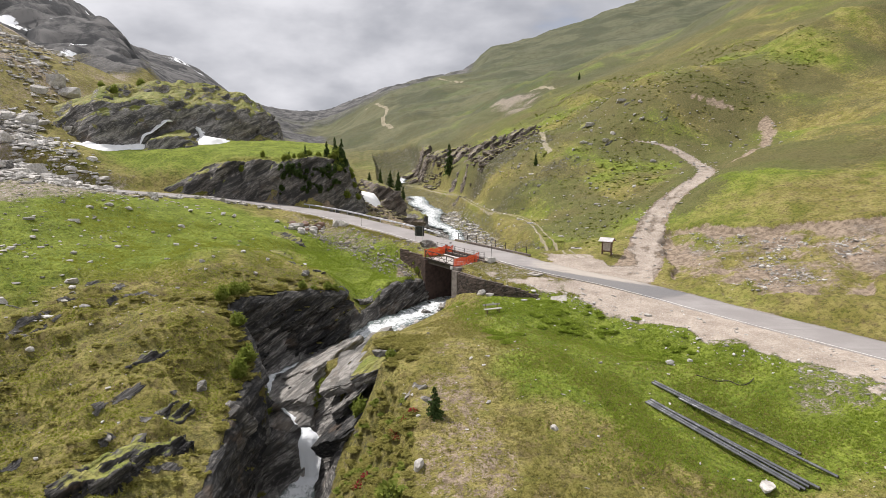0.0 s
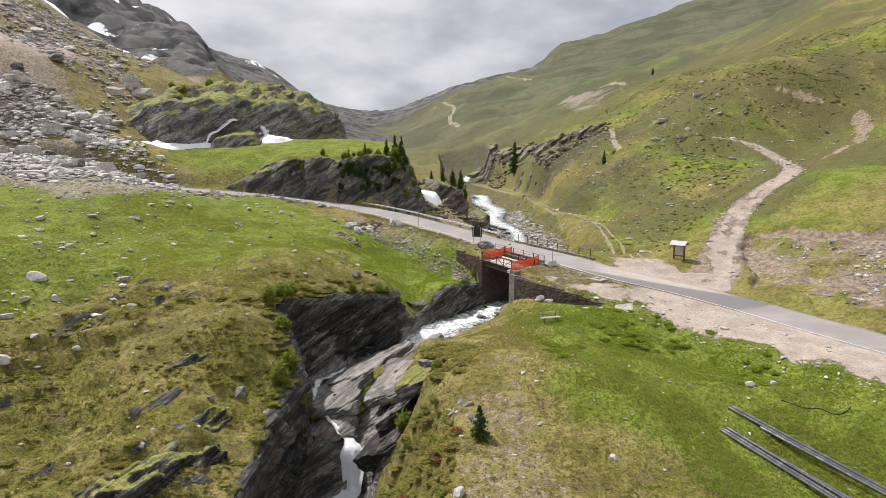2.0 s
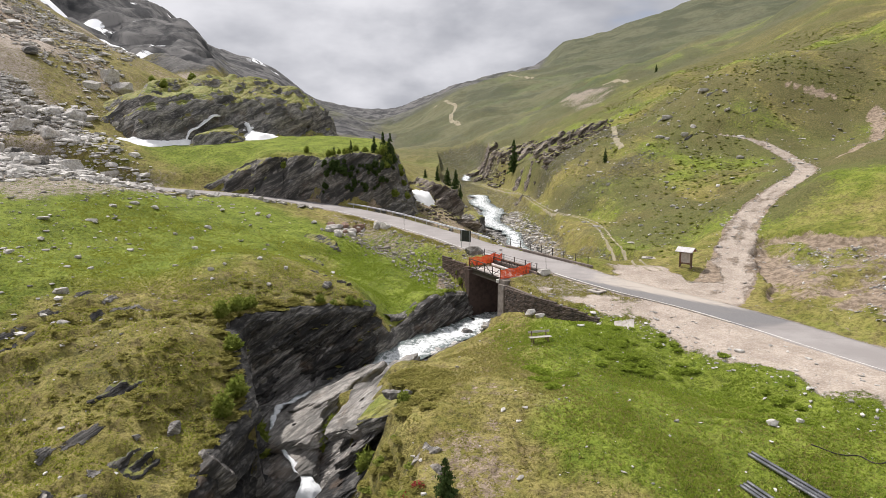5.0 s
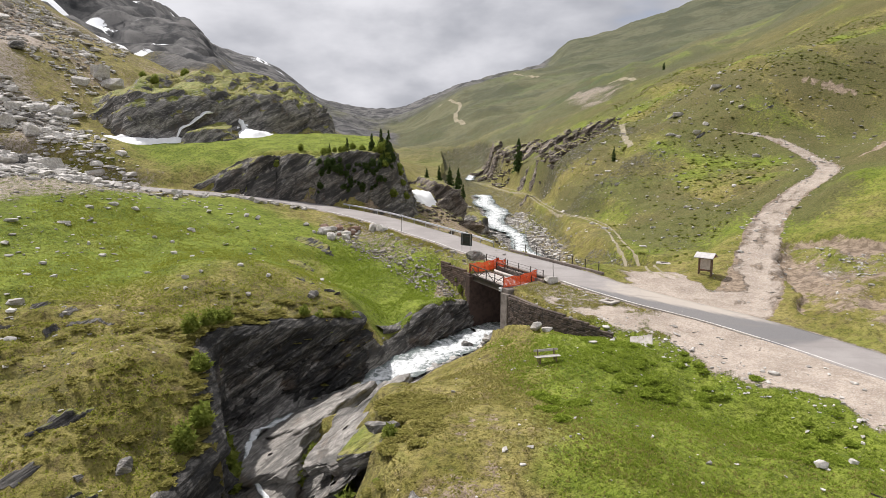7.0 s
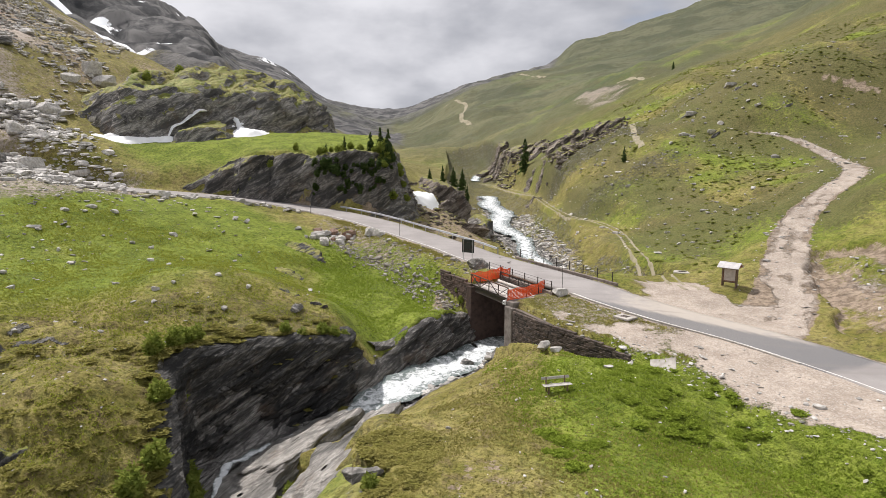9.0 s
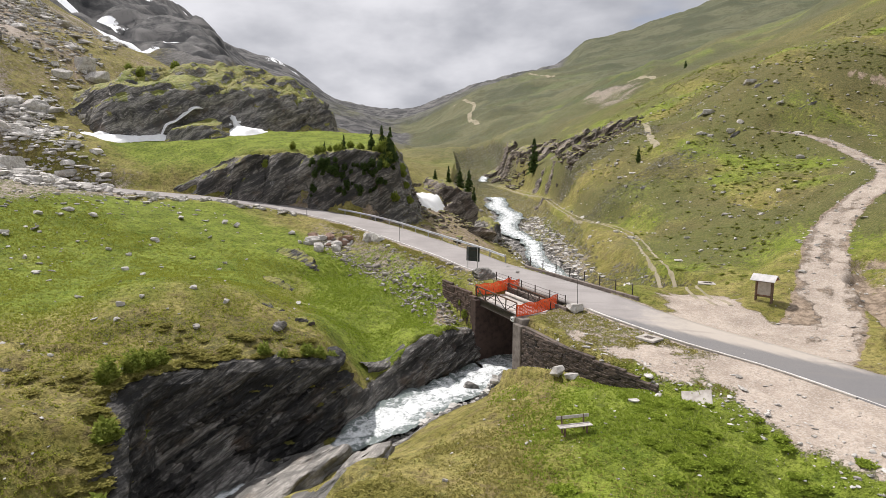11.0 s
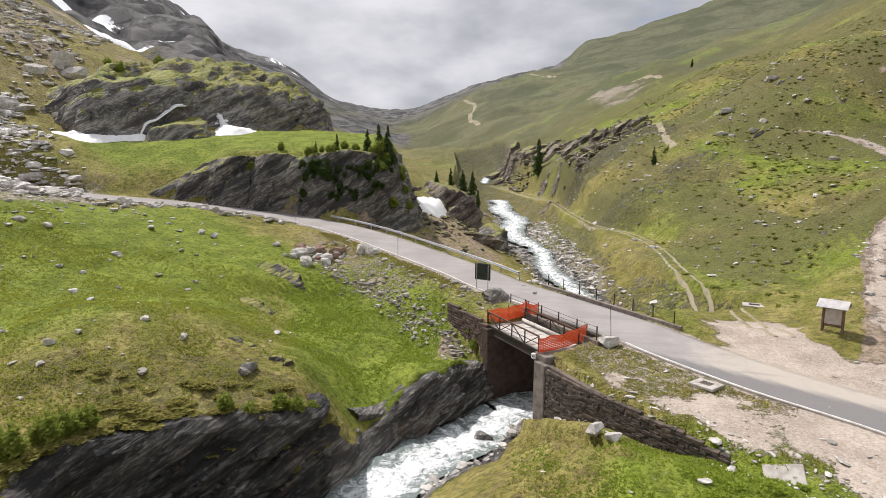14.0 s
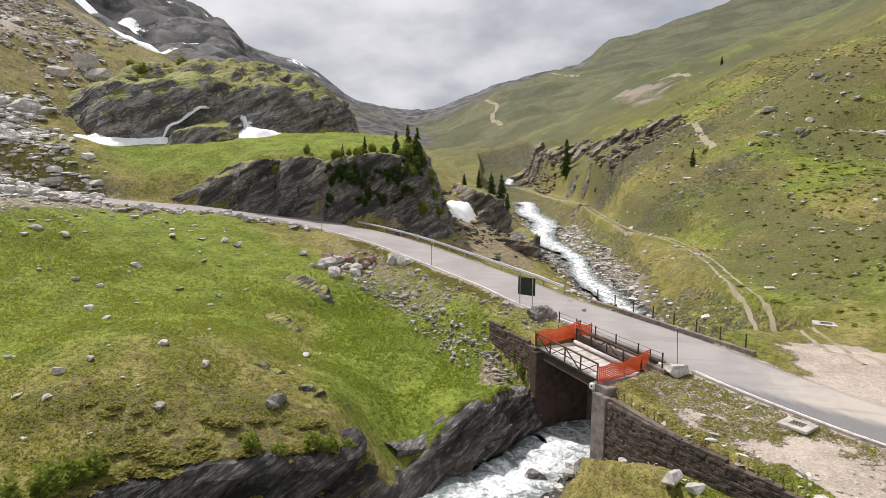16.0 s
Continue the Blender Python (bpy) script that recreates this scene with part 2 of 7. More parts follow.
M_GROUND = make_ground_material()
M_ROCK = make_rock_material("schist_with_turf", True, 0.56)
M_KNOLL = make_rock_material("dark_schist_with_turf", True, 0.64, dark=(0.045, 0.043, 0.041, 1), mid=(0.135, 0.124, 0.112, 1), light=(0.33, 0.305, 0.275, 1))
M_BAND = make_rock_material("brown_schist_with_turf", True, 0.80, dark=(0.055, 0.045, 0.038, 1), mid=(0.19, 0.155, 0.125, 1), light=(0.42, 0.37, 0.32, 1))
M_BARE = make_rock_material("bare_schist", False)
# wet schist with the shade of the gorge put into its dark colour
M_CLIFF = make_rock_material("shade_dark_wet_schist", False, dark=(0.018, 0.018, 0.018, 1), mid=(0.054, 0.051, 0.048, 1), light=(0.18, 0.170, 0.155, 1))
M_SCAR = make_rock_material("dark_schist_under_turf", True, 0.80, dark=(0.022, 0.021, 0.020, 1), mid=(0.075, 0.070, 0.064, 1), light=(0.24, 0.225, 0.205, 1))
M_LEDGE = make_rock_material("dark_bare_schist", False, dark=(0.042, 0.040, 0.038, 1), mid=(0.150, 0.140, 0.128, 1), light=(0.38, 0.355, 0.325, 1))
M_SLAB = make_rock_material("pale_schist", False, dark=(0.12, 0.115, 0.105, 1), mid=(0.27, 0.25, 0.225, 1), light=(0.42, 0.395, 0.36, 1))


def make_loose_stone(name, a, b, c):
    """Broken stones, each of its own tone, with lichen and dirt."""
    m, nt, bs, co = material(name)
    r = nd(nt, "ShaderNodeNewGeometry").outputs["Random Per Island"]
    n = nz(nt, co, 2.5, 5.0, 0.65)
    col = mixc(nt, r, (*a, 1), (*b, 1))
    col = mixc(nt, ramp(nt, n, 0.40, 0.62, 0.55, 0.0), col, (*c, 1))
    put(nt, bs, "Base Color", col)
    put(nt, bs, "Roughness", 0.88)
    put(nt, bs, "Specular IOR Level", 0.25)
    bump(nt, bs, n, 0.6, 0.1)
    return m


M_STONE = make_loose_stone("pale_stone", (0.34, 0.32, 0.295), (0.70, 0.675, 0.635), (0.22, 0.20, 0.175))
M_SCREE = make_loose_stone("white_scree_stone", (0.42, 0.40, 0.375), (0.80, 0.775, 0.735), (0.26, 0.24, 0.21))
M_RUBBLE = make_loose_stone("grey_rubble", (0.20, 0.18, 0.16), (0.52, 0.49, 0.45), (0.16, 0.135, 0.11))
M_BRICKSTONE = make_plain("rubble_stone", (0.055, 0.045, 0.038), (0.17, 0.135, 0.11), 3.0, 0.85, 0, 0.6)
M_EARTHSTONE = make_plain("rusty_stone", (0.14, 0.085, 0.06), (0.30, 0.20, 0.15), 2.5, 0.85, 0, 0.6)
M_WATER = make_water()
M_ASPHALT = make_asphalt()
M_SNOW = make_plain("old_snow", (0.78, 0.78, 0.78), (0.90, 0.91, 0.92), 0.8, 0.7, 0, 0.5)


# ---- noise and curves ----
def hash3(i, j, k, seed):
    h = (i.astype(np.int64) * 374761393 + j.astype(np.int64) * 668265263 + k.astype(np.int64) * 2147483647 + seed * 974711) & 0xFFFFFFFF
    h = ((h ^ (h >> 13)) * 1274126177) & 0xFFFFFFFF
    h = ((h ^ (h >> 16)) * 2246822519) & 0xFFFFFFFF
    return ((h ^ (h >> 15)) & 0xFFFF) / 32767.5 - 1.0


def vnoise(x, y, z, seed=0):
    x, y, z = np.broadcast_arrays(np.asarray(x, float), y, z)
    i, j, k = np.floor(x), np.floor(y), np.floor(z)
    u, v, w = x - i, y - j, z - k
    u, v, w = (a * a * a * (a * (a * 6 - 15) + 10) for a in (u, v, w))
    out = 0.0
    for a in (0, 1):
        for b in (0, 1):
            for c in (0, 1):
                out = out + hash3(i + a, j + b, k + c, seed) * (u if a else 1 - u) * (v if b else 1 - v) * (w if c else 1 - w)
    return out


def fbm(x, y, z=0.0, octaves=4, seed=0, gain=0.5):
    out, amp, f = 0.0, 1.0, 1.0
    for o in range(octaves):
        out = out + amp * vnoise(np.asarray(x) * f + 17.3 * o, np.asarray(y) * f - 9.1 * o, np.asarray(z) * f, seed + o)
        amp, f = amp * gain, f * 2.03
    return out


def strata(p, along=0.22, thick=1.5, seed=3, octaves=3, saw=0.7):
    """Relief of the rock's layers at the points p (n x 3): ledges with sharp lips."""
    q = p @ np.array(STRATA).T
    n = fbm(q[:, 0] * along, q[:, 1] * along, q[:, 2] * thick, octaves, seed)
    s = q[:, 2] * thick * 0.55 + 0.8 * vnoise(q[:, 0] * along * 0.7, q[:, 1] * along * 0.7, q[:, 2] * 0.2, seed + 9)
    return 0.65 * n + saw * (s - np.floor(s) - 0.5)


def sstep(a, b, v):
    t = np.clip((v - a) / (b - a), 0, 1)
    return t * t * (3 - 2 * t)


def weights(k, q):
    """Weights of a smooth curve through the knots k at the places q."""
    k = np.asarray(k, float)
    n = len(k)
    q = np.clip(q, k[0], k[-1])
    i = np.clip(np.searchsorted(k, q) - 1, 0, n - 2)
    h = k[i + 1] - k[i]
    s = (q - k[i]) / h
    w, r = np.zeros((len(q), n)), np.arange(len(q))
    w[r, i] += 2 * s**3 - 3 * s**2 + 1
    w[r, i + 1] += 3 * s**2 - 2 * s**3
    for base, f in ((i, (s**3 - 2 * s**2 + s) * h), (i + 1, (s**3 - s**2) * h)):
        a, b = np.maximum(base - 1, 0), np.minimum(base + 1, n - 1)
        d = k[b] - k[a]
        w[r, b] += f / d
        w[r, a] -= f / d
    return w


def smooth_line(rows, step):
    """A smooth curve through rows of numbers (x, y, ...), sampled about every step metres."""
    rows = np.array(rows, float)
    s = np.concatenate([[0], np.cumsum(np.hypot(*np.diff(rows[:, :2], axis=0).T))])
    q = np.linspace(0, s[-1], max(2, int(s[-1] / step)))
    return weights(s, q) @ rows


def beside(line, x, y, reach):
    """For the places x, y: distance from the line, side (+ right of its way) and its row there; far off: reach."""
    d, side, row = np.full(x.shape, reach, float), np.ones(x.shape), np.tile(line[0], (len(x), 1))
    for a, b in zip(line[:-1], line[1:]):
        lo, hi = np.minimum(a[:2], b[:2]) - reach, np.maximum(a[:2], b[:2]) + reach
        sel = np.nonzero((x > lo[0]) & (x < hi[0]) & (y > lo[1]) & (y < hi[1]))[0]
        if not len(sel):
            continue
        v = b[:2] - a[:2]
        px, py = x[sel] - a[0], y[sel] - a[1]
        t = np.clip((px * v[0] + py * v[1]) / (v @ v), 0, 1)
        e = np.hypot(px - t * v[0], py - t * v[1])
        near = e < d[sel]
        k = sel[near]
        d[k] = e[near]
        side[k] = np.where((v[0] * py - v[1] * px)[near] > 0, -1, 1)
        row[k] = a + t[near, None] * (b - a)
    return d, side, row


def inside(poly, x, y):
    """Signed distance to a closed outline, positive inside."""
    poly = np.array(poly, float)
    d, odd = np.full(x.shape, 1e9), np.zeros(x.shape, bool)
    for a, b in zip(poly, np.roll(poly, -1, axis=0)):
        v = b - a
        t = np.clip(((x - a[0]) * v[0] + (y - a[1]) * v[1]) / (v @ v), 0, 1)
        d = np.minimum(d, np.hypot(x - a[0] - t * v[0], y - a[1] - t * v[1]))
        cross = (a[1] > y) != (b[1] > y)
        odd ^= cross & (x < v[0] * (y - a[1]) / (v[1] if v[1] else 1e-9) + a[0])
    return np.where(odd, d, -d)


# ---- the lie of the land ----
XS = [-130, -90, -65, -45, -30, -18, -8, 2, 12, 24, 38, 58, 85, 130]
YS = [15, 32, 42, 52, 62, 72, 84, 98, 115, 140, 175, 220]
WEST = [[12.0, 2.0, -4.8, -9.0, -11.0, -11.0, -9.8],
        [16.6, 5.2, -1.3, -5.9, -7.1, -7.0, -7.7],
        [20.0, 7.3, 1.1, -2.7, -5.1, -4.8, -5.7],
        [23.5, 9.9, 3.4, 1.1, -1.2, -0.4, -4.0],
        [26.5, 12.8, 5.6, 4.4, 1.3, 0.3, -1.7],
        [28.3, 15.4, 8.5, 4.3, 1.8, 2.9, -0.1],
        [30.3, 17.4, 9.4, 6.2, 2.3, 0.6, -2.3],
        [34.6, 17.8, 10.9, 7.9, 4.1, 2.1, 0.4],
        [40.2, 15.3, 13.4, 6.3, 6.0, 3.0, 1.2],
        [45.1, 31.5, 17.5, 15.7, 12.6, 9.8, 4.5],
        [54.0, 36.0, 25.0, 18.8, 13.2, 11.0, 5.4],
        [52.0, 38.0, 29.0, 20.0, 13.6, 10.2, 5.3]]
EAST = [[-9.0, -7.4, -6.1, -5.0, -3.3, 3.0, 18.0],
        [-4.4, -4.0, -5.3, -3.1, -0.8, 5.9, 19.1],
        [-2.3, -2.1, -3.4, -2.1, 0.6, 7.9, 20.3],
        [-2.7, -1.8, -3.4, -1.3, 2.4, 9.9, 22.0],
        [-3.9, -1.1, -1.8, 0.4, 4.3, 11.7, 23.5],
        [-2.6, -0.6, 0.1, 0.8, 6.0, 12.4, 24.4],
        [-2.3, 1.2, -0.1, 1.3, 8.1, 12.9, 25.3],
        [-0.1, -0.4, -0.9, 1.5, 10.1, 13.7, 26.7],
        [-1.2, -4.4, -2.8, 1.3, 8.6, 16.4, 29.6],
        [-0.5, -3.5, -2.1, 3.8, 10.6, 15.5, 33.4],
        [0.5, -0.7, 0.4, 10.6, 20.2, 35.4, 38.0],
        [2.3, 0.7, 4.2, 14.5, 18.0, 39.1, 45.0]]
BASE = np.hstack([np.array(WEST), np.array(EAST)])
# far land: heights by bearing (x over y) and distance
US = [-1.2, -0.72, -0.6, -0.5, -0.44, -0.405, -0.385, -0.365, -0.3, -0.2, -0.1, 0, 0.08, 0.125, 0.15, 0.165, 0.22, 0.3, 0.42, 0.6, 1.0]
DS = [200, 270, 380, 550, 800, 1100, 1700, 2600, 4200]
FAR_W = [[90, 58, 45, 37, 33, 30, 28, 26, 18, 9],
         [131, 86, 65, 48, 36, 32, 30, 28, 21, 16],
         [193, 104, 78, 60, 58, 58, 57, 56, 37, 19],
         [287, 161, 120, 98, 93, 89, 85, 80, 52, 29],
         [408, 309, 244, 195, 168, 153, 137, 108, 77, 44],
         [520, 344, 296, 246, 208, 183, 168, 154, 112, 69],
         [590, 461, 399, 347, 313, 291, 278, 265, 231, 133],
         [400, 618, 522, 442, 390, 355, 336, 316, 263, 96],
         [60, 60, 60, 60, 60, 60, 60, 60, 60, 60]]
FAR_E = [[4, 0, 3, 8, 10, 11, 16, 24, 34, 48, 80],
         [6, 2, 7, 15, 18, 20, 28, 38, 48, 72, 121],
         [9, 7, 17, 27, 31, 34, 45, 58, 71, 107, 177],
         [14, 18, 35, 45, 52, 56, 69, 87, 109, 153, 248],
         [26, 58, 80, 87, 91, 93, 102, 116, 136, 167, 244],
         [46, 102, 128, 136, 140, 144, 163, 185, 218, 270, 402],
         [114, 174, 200, 223, 263, 284, 305, 353, 417, 499, 677],
         [84, 176, 217, 252, 314, 348, 379, 455, 554, 681, 958],
         [60, 60, 60, 60, 60, 60, 60, 60, 60, 60, 60]]
FAR = np.hstack([np.array(FAR_W, float), np.array(FAR_E, float)])

# road: x, y, z, level width and fall width on the stream side below, the same on the other side
ROAD = smooth_line([(66, 8, -3.2, 7, 4, 3.2, 5), (48, 32, -2.5, 8, 4, 3.2, 5), (37.6, 48.9, -1.8, 8.5, 3, 3.2, 4), (33.8, 55.6, -1.55, 9, 3, 3.2, 4),
                    (31, 60.5, -1.3, 9.5, 2.5, 3.4, 4), (26.9, 65.9, -0.9, 9.3, 1.2, 5, 4), (22, 70.2, -0.4, 8.55, 0.25, 4, 4), (17.9, 74.8, 0.1, 8.3, 0.25, 3.2, 4),
                    (16, 77.7, 0.35, 7.9, 0.3, 2.9, 1), (11, 84, 0.75, 6.7, 0.3, 2.9, 0.8), (6.8, 89, 1.1, 4.9, 2.6, 2.9, 3), (3.9, 93.4, 1.45, 3.6, 7, 3, 4)], 1.0)
ROAD_UP = smooth_line([(3.9, 93.4, 1.45, 3.6, 7, 3, 4), (-2.2, 101.2, 2.1, 3.2, 7, 3.2, 5), (-10, 110.5, 2.9, 3.2, 6, 3.2, 4), (-19, 117, 3.8, 3.2, 4, 3, 2),
                       (-28, 117.6, 5, 3.2, 4, 3, 3), (-38, 116.8, 6.0, 3.0, 2.5, 3, 3), (-50, 116, 7.0, 3.0, 2.5, 3, 3), (-75, 114, 10.0, 3.0, 3, 3, 4), (-110, 108, 18, 3, 5, 3, 5)], 1.0)
ROAD = np.vstack([ROAD, ROAD_UP[1:]])
# stream, from the bridge down and up: x, y, z, width and wall slope on its left bank, the same on its right bank
GORGE = smooth_line([(7, 76.3, -5.7, 3.3, 14, 3.1, 14), (6.0, 75.0, -5.8, 3.3, 10, 2.6, 6), (5, 73.6, -5.9, 2.8, 5, 1.8, 1.0), (2, 71, -6.1, 2.7, 4, 1.8, 0.62), (-2, 65.8, -6.5, 2.2, 6, 1.6, 0.5),
                     (-4.5, 63, -6.9, 2.6, 9, 1.5, 0.5), (-8, 60.5, -7.6, 3.1, 12, 1.2, 0.5), (-11, 58, -8.2, 2.9, 12, 1, 0.55), (-10.6, 55, -8.8, 1.9, 12, 1, 0.58),
                     (-9.0, 52.2, -9.4, 2.3, 12, 1, 0.68), (-7, 50.0, -10.2, 3.6, 12, 1, 1.1), (-6.4, 48.7, -10.9, 4.1, 12, 1, 2.0), (-6.5, 47.8, -13.2, 4.1, 12, 1.2, 2.2), (-7.0, 46.2, -14.0, 3.8, 12, 1.2, 2.0),
                     (-7.6, 42, -14.5, 3.2, 12, 1.4, 1.6), (-7.6, 38, -15.0, 3.3, 12, 1.6, 1.6), (-7.6, 32, -15.6, 3.1, 12, 1.6, 1.5), (-8.2, 20, -17.4, 3.0, 6, 2, 1.4), (-9, 0, -20, 3, 4, 2.4, 1.4), (-10, -30, -23, 3, 3, 3, 1.4)], 0.7)
BROOK = smooth_line([(7, 76.3, -5.7, 3.3, 14, 3.3, 14), (11, 79.5, -5.6, 3.3, 14, 3.3, 14), (14.5, 82.5, -5.6, 2.8, 8, 2.9, 8), (17.5, 89, -5.55, 2.4, 1, 2.4, 1),
                     (18.6, 102, -5.5, 2.6, 0.5, 2.6, 0.7), (17.9, 114, -5.45, 2.6, 0.4, 2.6, 0.6), (17.2, 127, -5.4, 2.7, 0.45, 2.8, 0.5), (16, 147, -5.3, 3.6, 0.5, 3.6, 0.4),
                     (13.6, 167, -5.15, 4.4, 0.5, 4.4, 0.35), (14.4, 195, -4.9, 5.0, 0.5, 5.0, 0.3), (12.7, 250, -4.6, 4.4, 0.4, 4.4, 0.3), (11.5, 310, -3.9, 3.2, 0.4, 3.2, 0.3), (10.6, 380, -3.0, 3.4, 0.4, 3.2, 0.3), (9, 410, 1.5, 3, 0.3, 3, 0.3), (6, 450, 14, 3, 0.3, 3, 0.3)], 1.5)
# dirt road up the slope
DIRT = smooth_line([(28.5, 69.0, -0.8, 3.5), (32.2, 73, -0.3, 3.0), (35.6, 79, 0.7, 2.6), (39.0, 86, 2.0, 2.3), (45, 96.5, 4.3, 2.0), (51.5, 103.5, 7.0, 1.75), (60, 111.3, 9.7, 1.6), (65.5, 121, 10.8, 1.7), (68, 131, 11.9, 1.5), (69, 140, 14, 1.4), (68, 149, 16, 1.3), (64, 156, 17, 1.2)], 1.0)


SCARS = [smooth_line([(60.5, 110.5, 0, 0.5), (69.5, 120.8, 0, 0.45), (76.4, 123.9, 0, 0.7), (86, 134, 0, 1.8), (92, 143, 0, 2.4), (94.4, 149, 0, 1.2)], 1.5),
         smooth_line([(81.5, 162.5, 0, 0.9), (84.4, 159.8, 0, 1.4), (88.2, 156.5, 0, 1.2), (90, 154, 0, 0.8)], 1.5)]


# grassy track beside the brook
RUT = [(26.4, 77.5, -0.3), (26.3, 81.3, -0.35), (27.1, 87.9, -0.45), (27.5, 95.8, -0.55), (27.9, 103.2, -0.6), (30.8, 126.9, -0.6), (29.9, 140.9, -0.55), (26.7, 148.5, -0.5), (25.4, 169.9, -0.5), (25.6, 205, -0.7), (22.9, 245, -1.4), (18.2, 310, -3.2), (12.5, 350, -4.0)]
TRACK = smooth_line(RUT, 1.0)


# ground at the foot of the retaining walls
FOOT_R = smooth_line([(9.25, 73.3, -5.0), (10.65, 70.8, -3.5), (12.05, 68.6, -2.6), (14.05, 65.9, -2.55), (15.0, 64.8, -2.4), (16.6, 62.9, -1.7)], 0.6)
FOOT_L = smooth_line([(1.6, 85.6, -0.6), (2.4, 84.2, -0.9), (3.3, 82.7, -1.6), (4.3, 81.2, -2.5), (5.3, 79.6, -3.4)], 0.6)


# the grassy gully that comes down beside the wing wall
GULLY = smooth_line([(-9, 90, -1.4), (-6, 84, -2.2), (-3.6, 78, -3.2), (-2.5, 74, -4.0), (-2.0, 71.5, -4.9), (-1.4, 69.8, -5.7)], 0.8)


def land(x, y):
    """The height of the ground, without and with its fine relief, and what covers it."""
    z = np.einsum("ni,ni->n", weights(YS, y) @ BASE, weights(XS, x))
    far_y = np.maximum(y, 150.0)
    zf = np.einsum("ni,ni->n", weights(DS, far_y) @ FAR, weights(US, (x - 5) / far_y))
    out = sstep(175, 225, y + 0.0 * x)
    out = np.maximum(out, sstep(100, 128, np.abs(x)) * sstep(150, 200, y))
    z = z * (1 - out) + zf * out
    shelf = sstep(-4.0, 2.5, inside([(-45, 123.5), (-36, 121.8), (-26, 121.8), (-13, 122.6), (-7.5, 126), (-7.0, 136), (-12, 150), (-34, 153), (-60, 136)], x, y))
    z = z * (1 - shelf) + np.minimum(12.4 + 0.13 * (y - 122), 8 + 0.40 * (y - 119) + 0.45 * np.maximum(x + 36, 0)) * shelf
    dist = np.hypot(x - 4, y - 20)
    big = sstep(120, 500, dist)
    z = z + fbm(x * 0.011, y * 0.011, 0, 5, 5) * (0.4 + 6 * big) * (0.2 + 0.8 * sstep(60, 200, dist))
    z = z + np.abs(fbm(x * 0.03, y * 0.02, 3.0, 4, 8)) * 2.2 * sstep(90, 220, dist)
    left = sstep(300, 450, y) * sstep(-0.33, -0.38, (x - 5) / far_y)
    z = z - left * 26 * (np.abs(fbm(x * 0.016, y * 0.012, z * 0.02, 5, 9)) - 0.35)
    return z


def cover(x, y, z):
    """Bed of the road and tracks, the gorge, fine relief; returns heights and cover masks."""
    base = z.copy()
    rough = fbm(x * 0.16, y * 0.16, 0, 4, 11) * 0.28 + fbm(x * 0.7, y * 0.7, 0, 3, 21) * 0.07
    dist = np.hypot(x - 4, y - 20)
    west = sstep(-6, -12, x) * sstep(72, 52, y)
    rough = rough + west * (np.abs(fbm(x * 0.12 + y * 0.05, y * 0.22 - x * 0.05, 0, 4, 31)) * -0.9 + 0.35)
    across = (0.87 * y - 0.5 * x) / 2.7 + 1.1 * fbm(x * 0.11, y * 0.11, 0, 4, 43)
    across = across - np.floor(across)
    ledge = sstep(-9, -13, x) * sstep(66, 57, y) * sstep(26, 32, y) * sstep(-46, -36, x) * sstep(0.0, 0.4, fbm(x * 0.15, y * 0.15, 0, 3, 44))
    z = z + 0.55 * ledge * np.where(across < 0.12, across / 0.12, (1 - across) / 0.88)
    ledge = ledge * sstep(0.20, 0.10, across) * sstep(-0.15, 0.25, fbm(x * 0.45, y * 0.45, 0, 3, 49))
    hill = sstep(31, 42, x) * sstep(80, 100, y) * sstep(700, 400, y)
    z = z + rough + hill * (0.75 * fbm(x * 0.10, y * 0.06, 0, 3, 33) + 0.35 * np.abs(fbm(x * 0.33, y * 0.22, 0, 3, 34)))
    dr, dside, drow = beside(DIRT, x, y, 14.0)
    k = 1 - sstep(drow[:, 3], drow[:, 3] + 4.5, dr)
    z = z * (1 - k) + (drow[:, 2] + 0.04 * fbm(x, y, 0, 2, 4)) * k
    gravel = 1.1 * (1 - sstep(drow[:, 3] * 0.80, drow[:, 3] * 1.18, dr + 0.22 * fbm(x * 0.6, y * 0.6, 0, 3, 77)))
    slip = inside([(35.2, 71), (40, 80), (43, 87), (47, 81), (52, 73), (64, 66), (56, 56), (41, 55), (37.2, 61)], x, y) + 2.2 * fbm(x * 0.15, y * 0.15, 0, 4, 52)
    z = z - 0.9 * sstep(-0.3, 0.7, slip) + 0.35 * sstep(0, 3, slip) * fbm(x * 0.5, y * 0.5, 0, 3, 36)
    dirt = np.clip(gravel, 0, 1)
    gravel = gravel * np.clip(0.60 + 0.22 * np.exp(-((dr - 0.85) / 0.38) ** 2) + 0.22 * fbm(x * 0.35, y * 0.35, 0, 4, 39), 0, 1)
    rd, side, row = beside(ROAD, x, y, 24.0)
    lev = np.where(side < 0, row[:, 3], row[:, 5])
    fall = np.where(side < 0, row[:, 4], row[:, 6])
    k = 1 - sstep(lev, lev + fall, rd)
    bed = row[:, 2] - 0.08 - 0.075 * np.maximum(rd - 2.7, 0) + 0.05 * fbm(x * 0.5, y * 0.5, 0, 3, 2)
    z = z * (1 - k) + bed * k
    td, _, trow = beside(TRACK, x, y, 10.0)
    k = (1 - sstep(1.3, 5.5, td)) * sstep(79, 81.5, y)
    z = z * (1 - k) + (trow[:, 2] + 0.04 * fbm(x, y, 0, 2, 4)) * k
    verge = (1 - sstep(2.7, 4.0, rd)) * 0.62
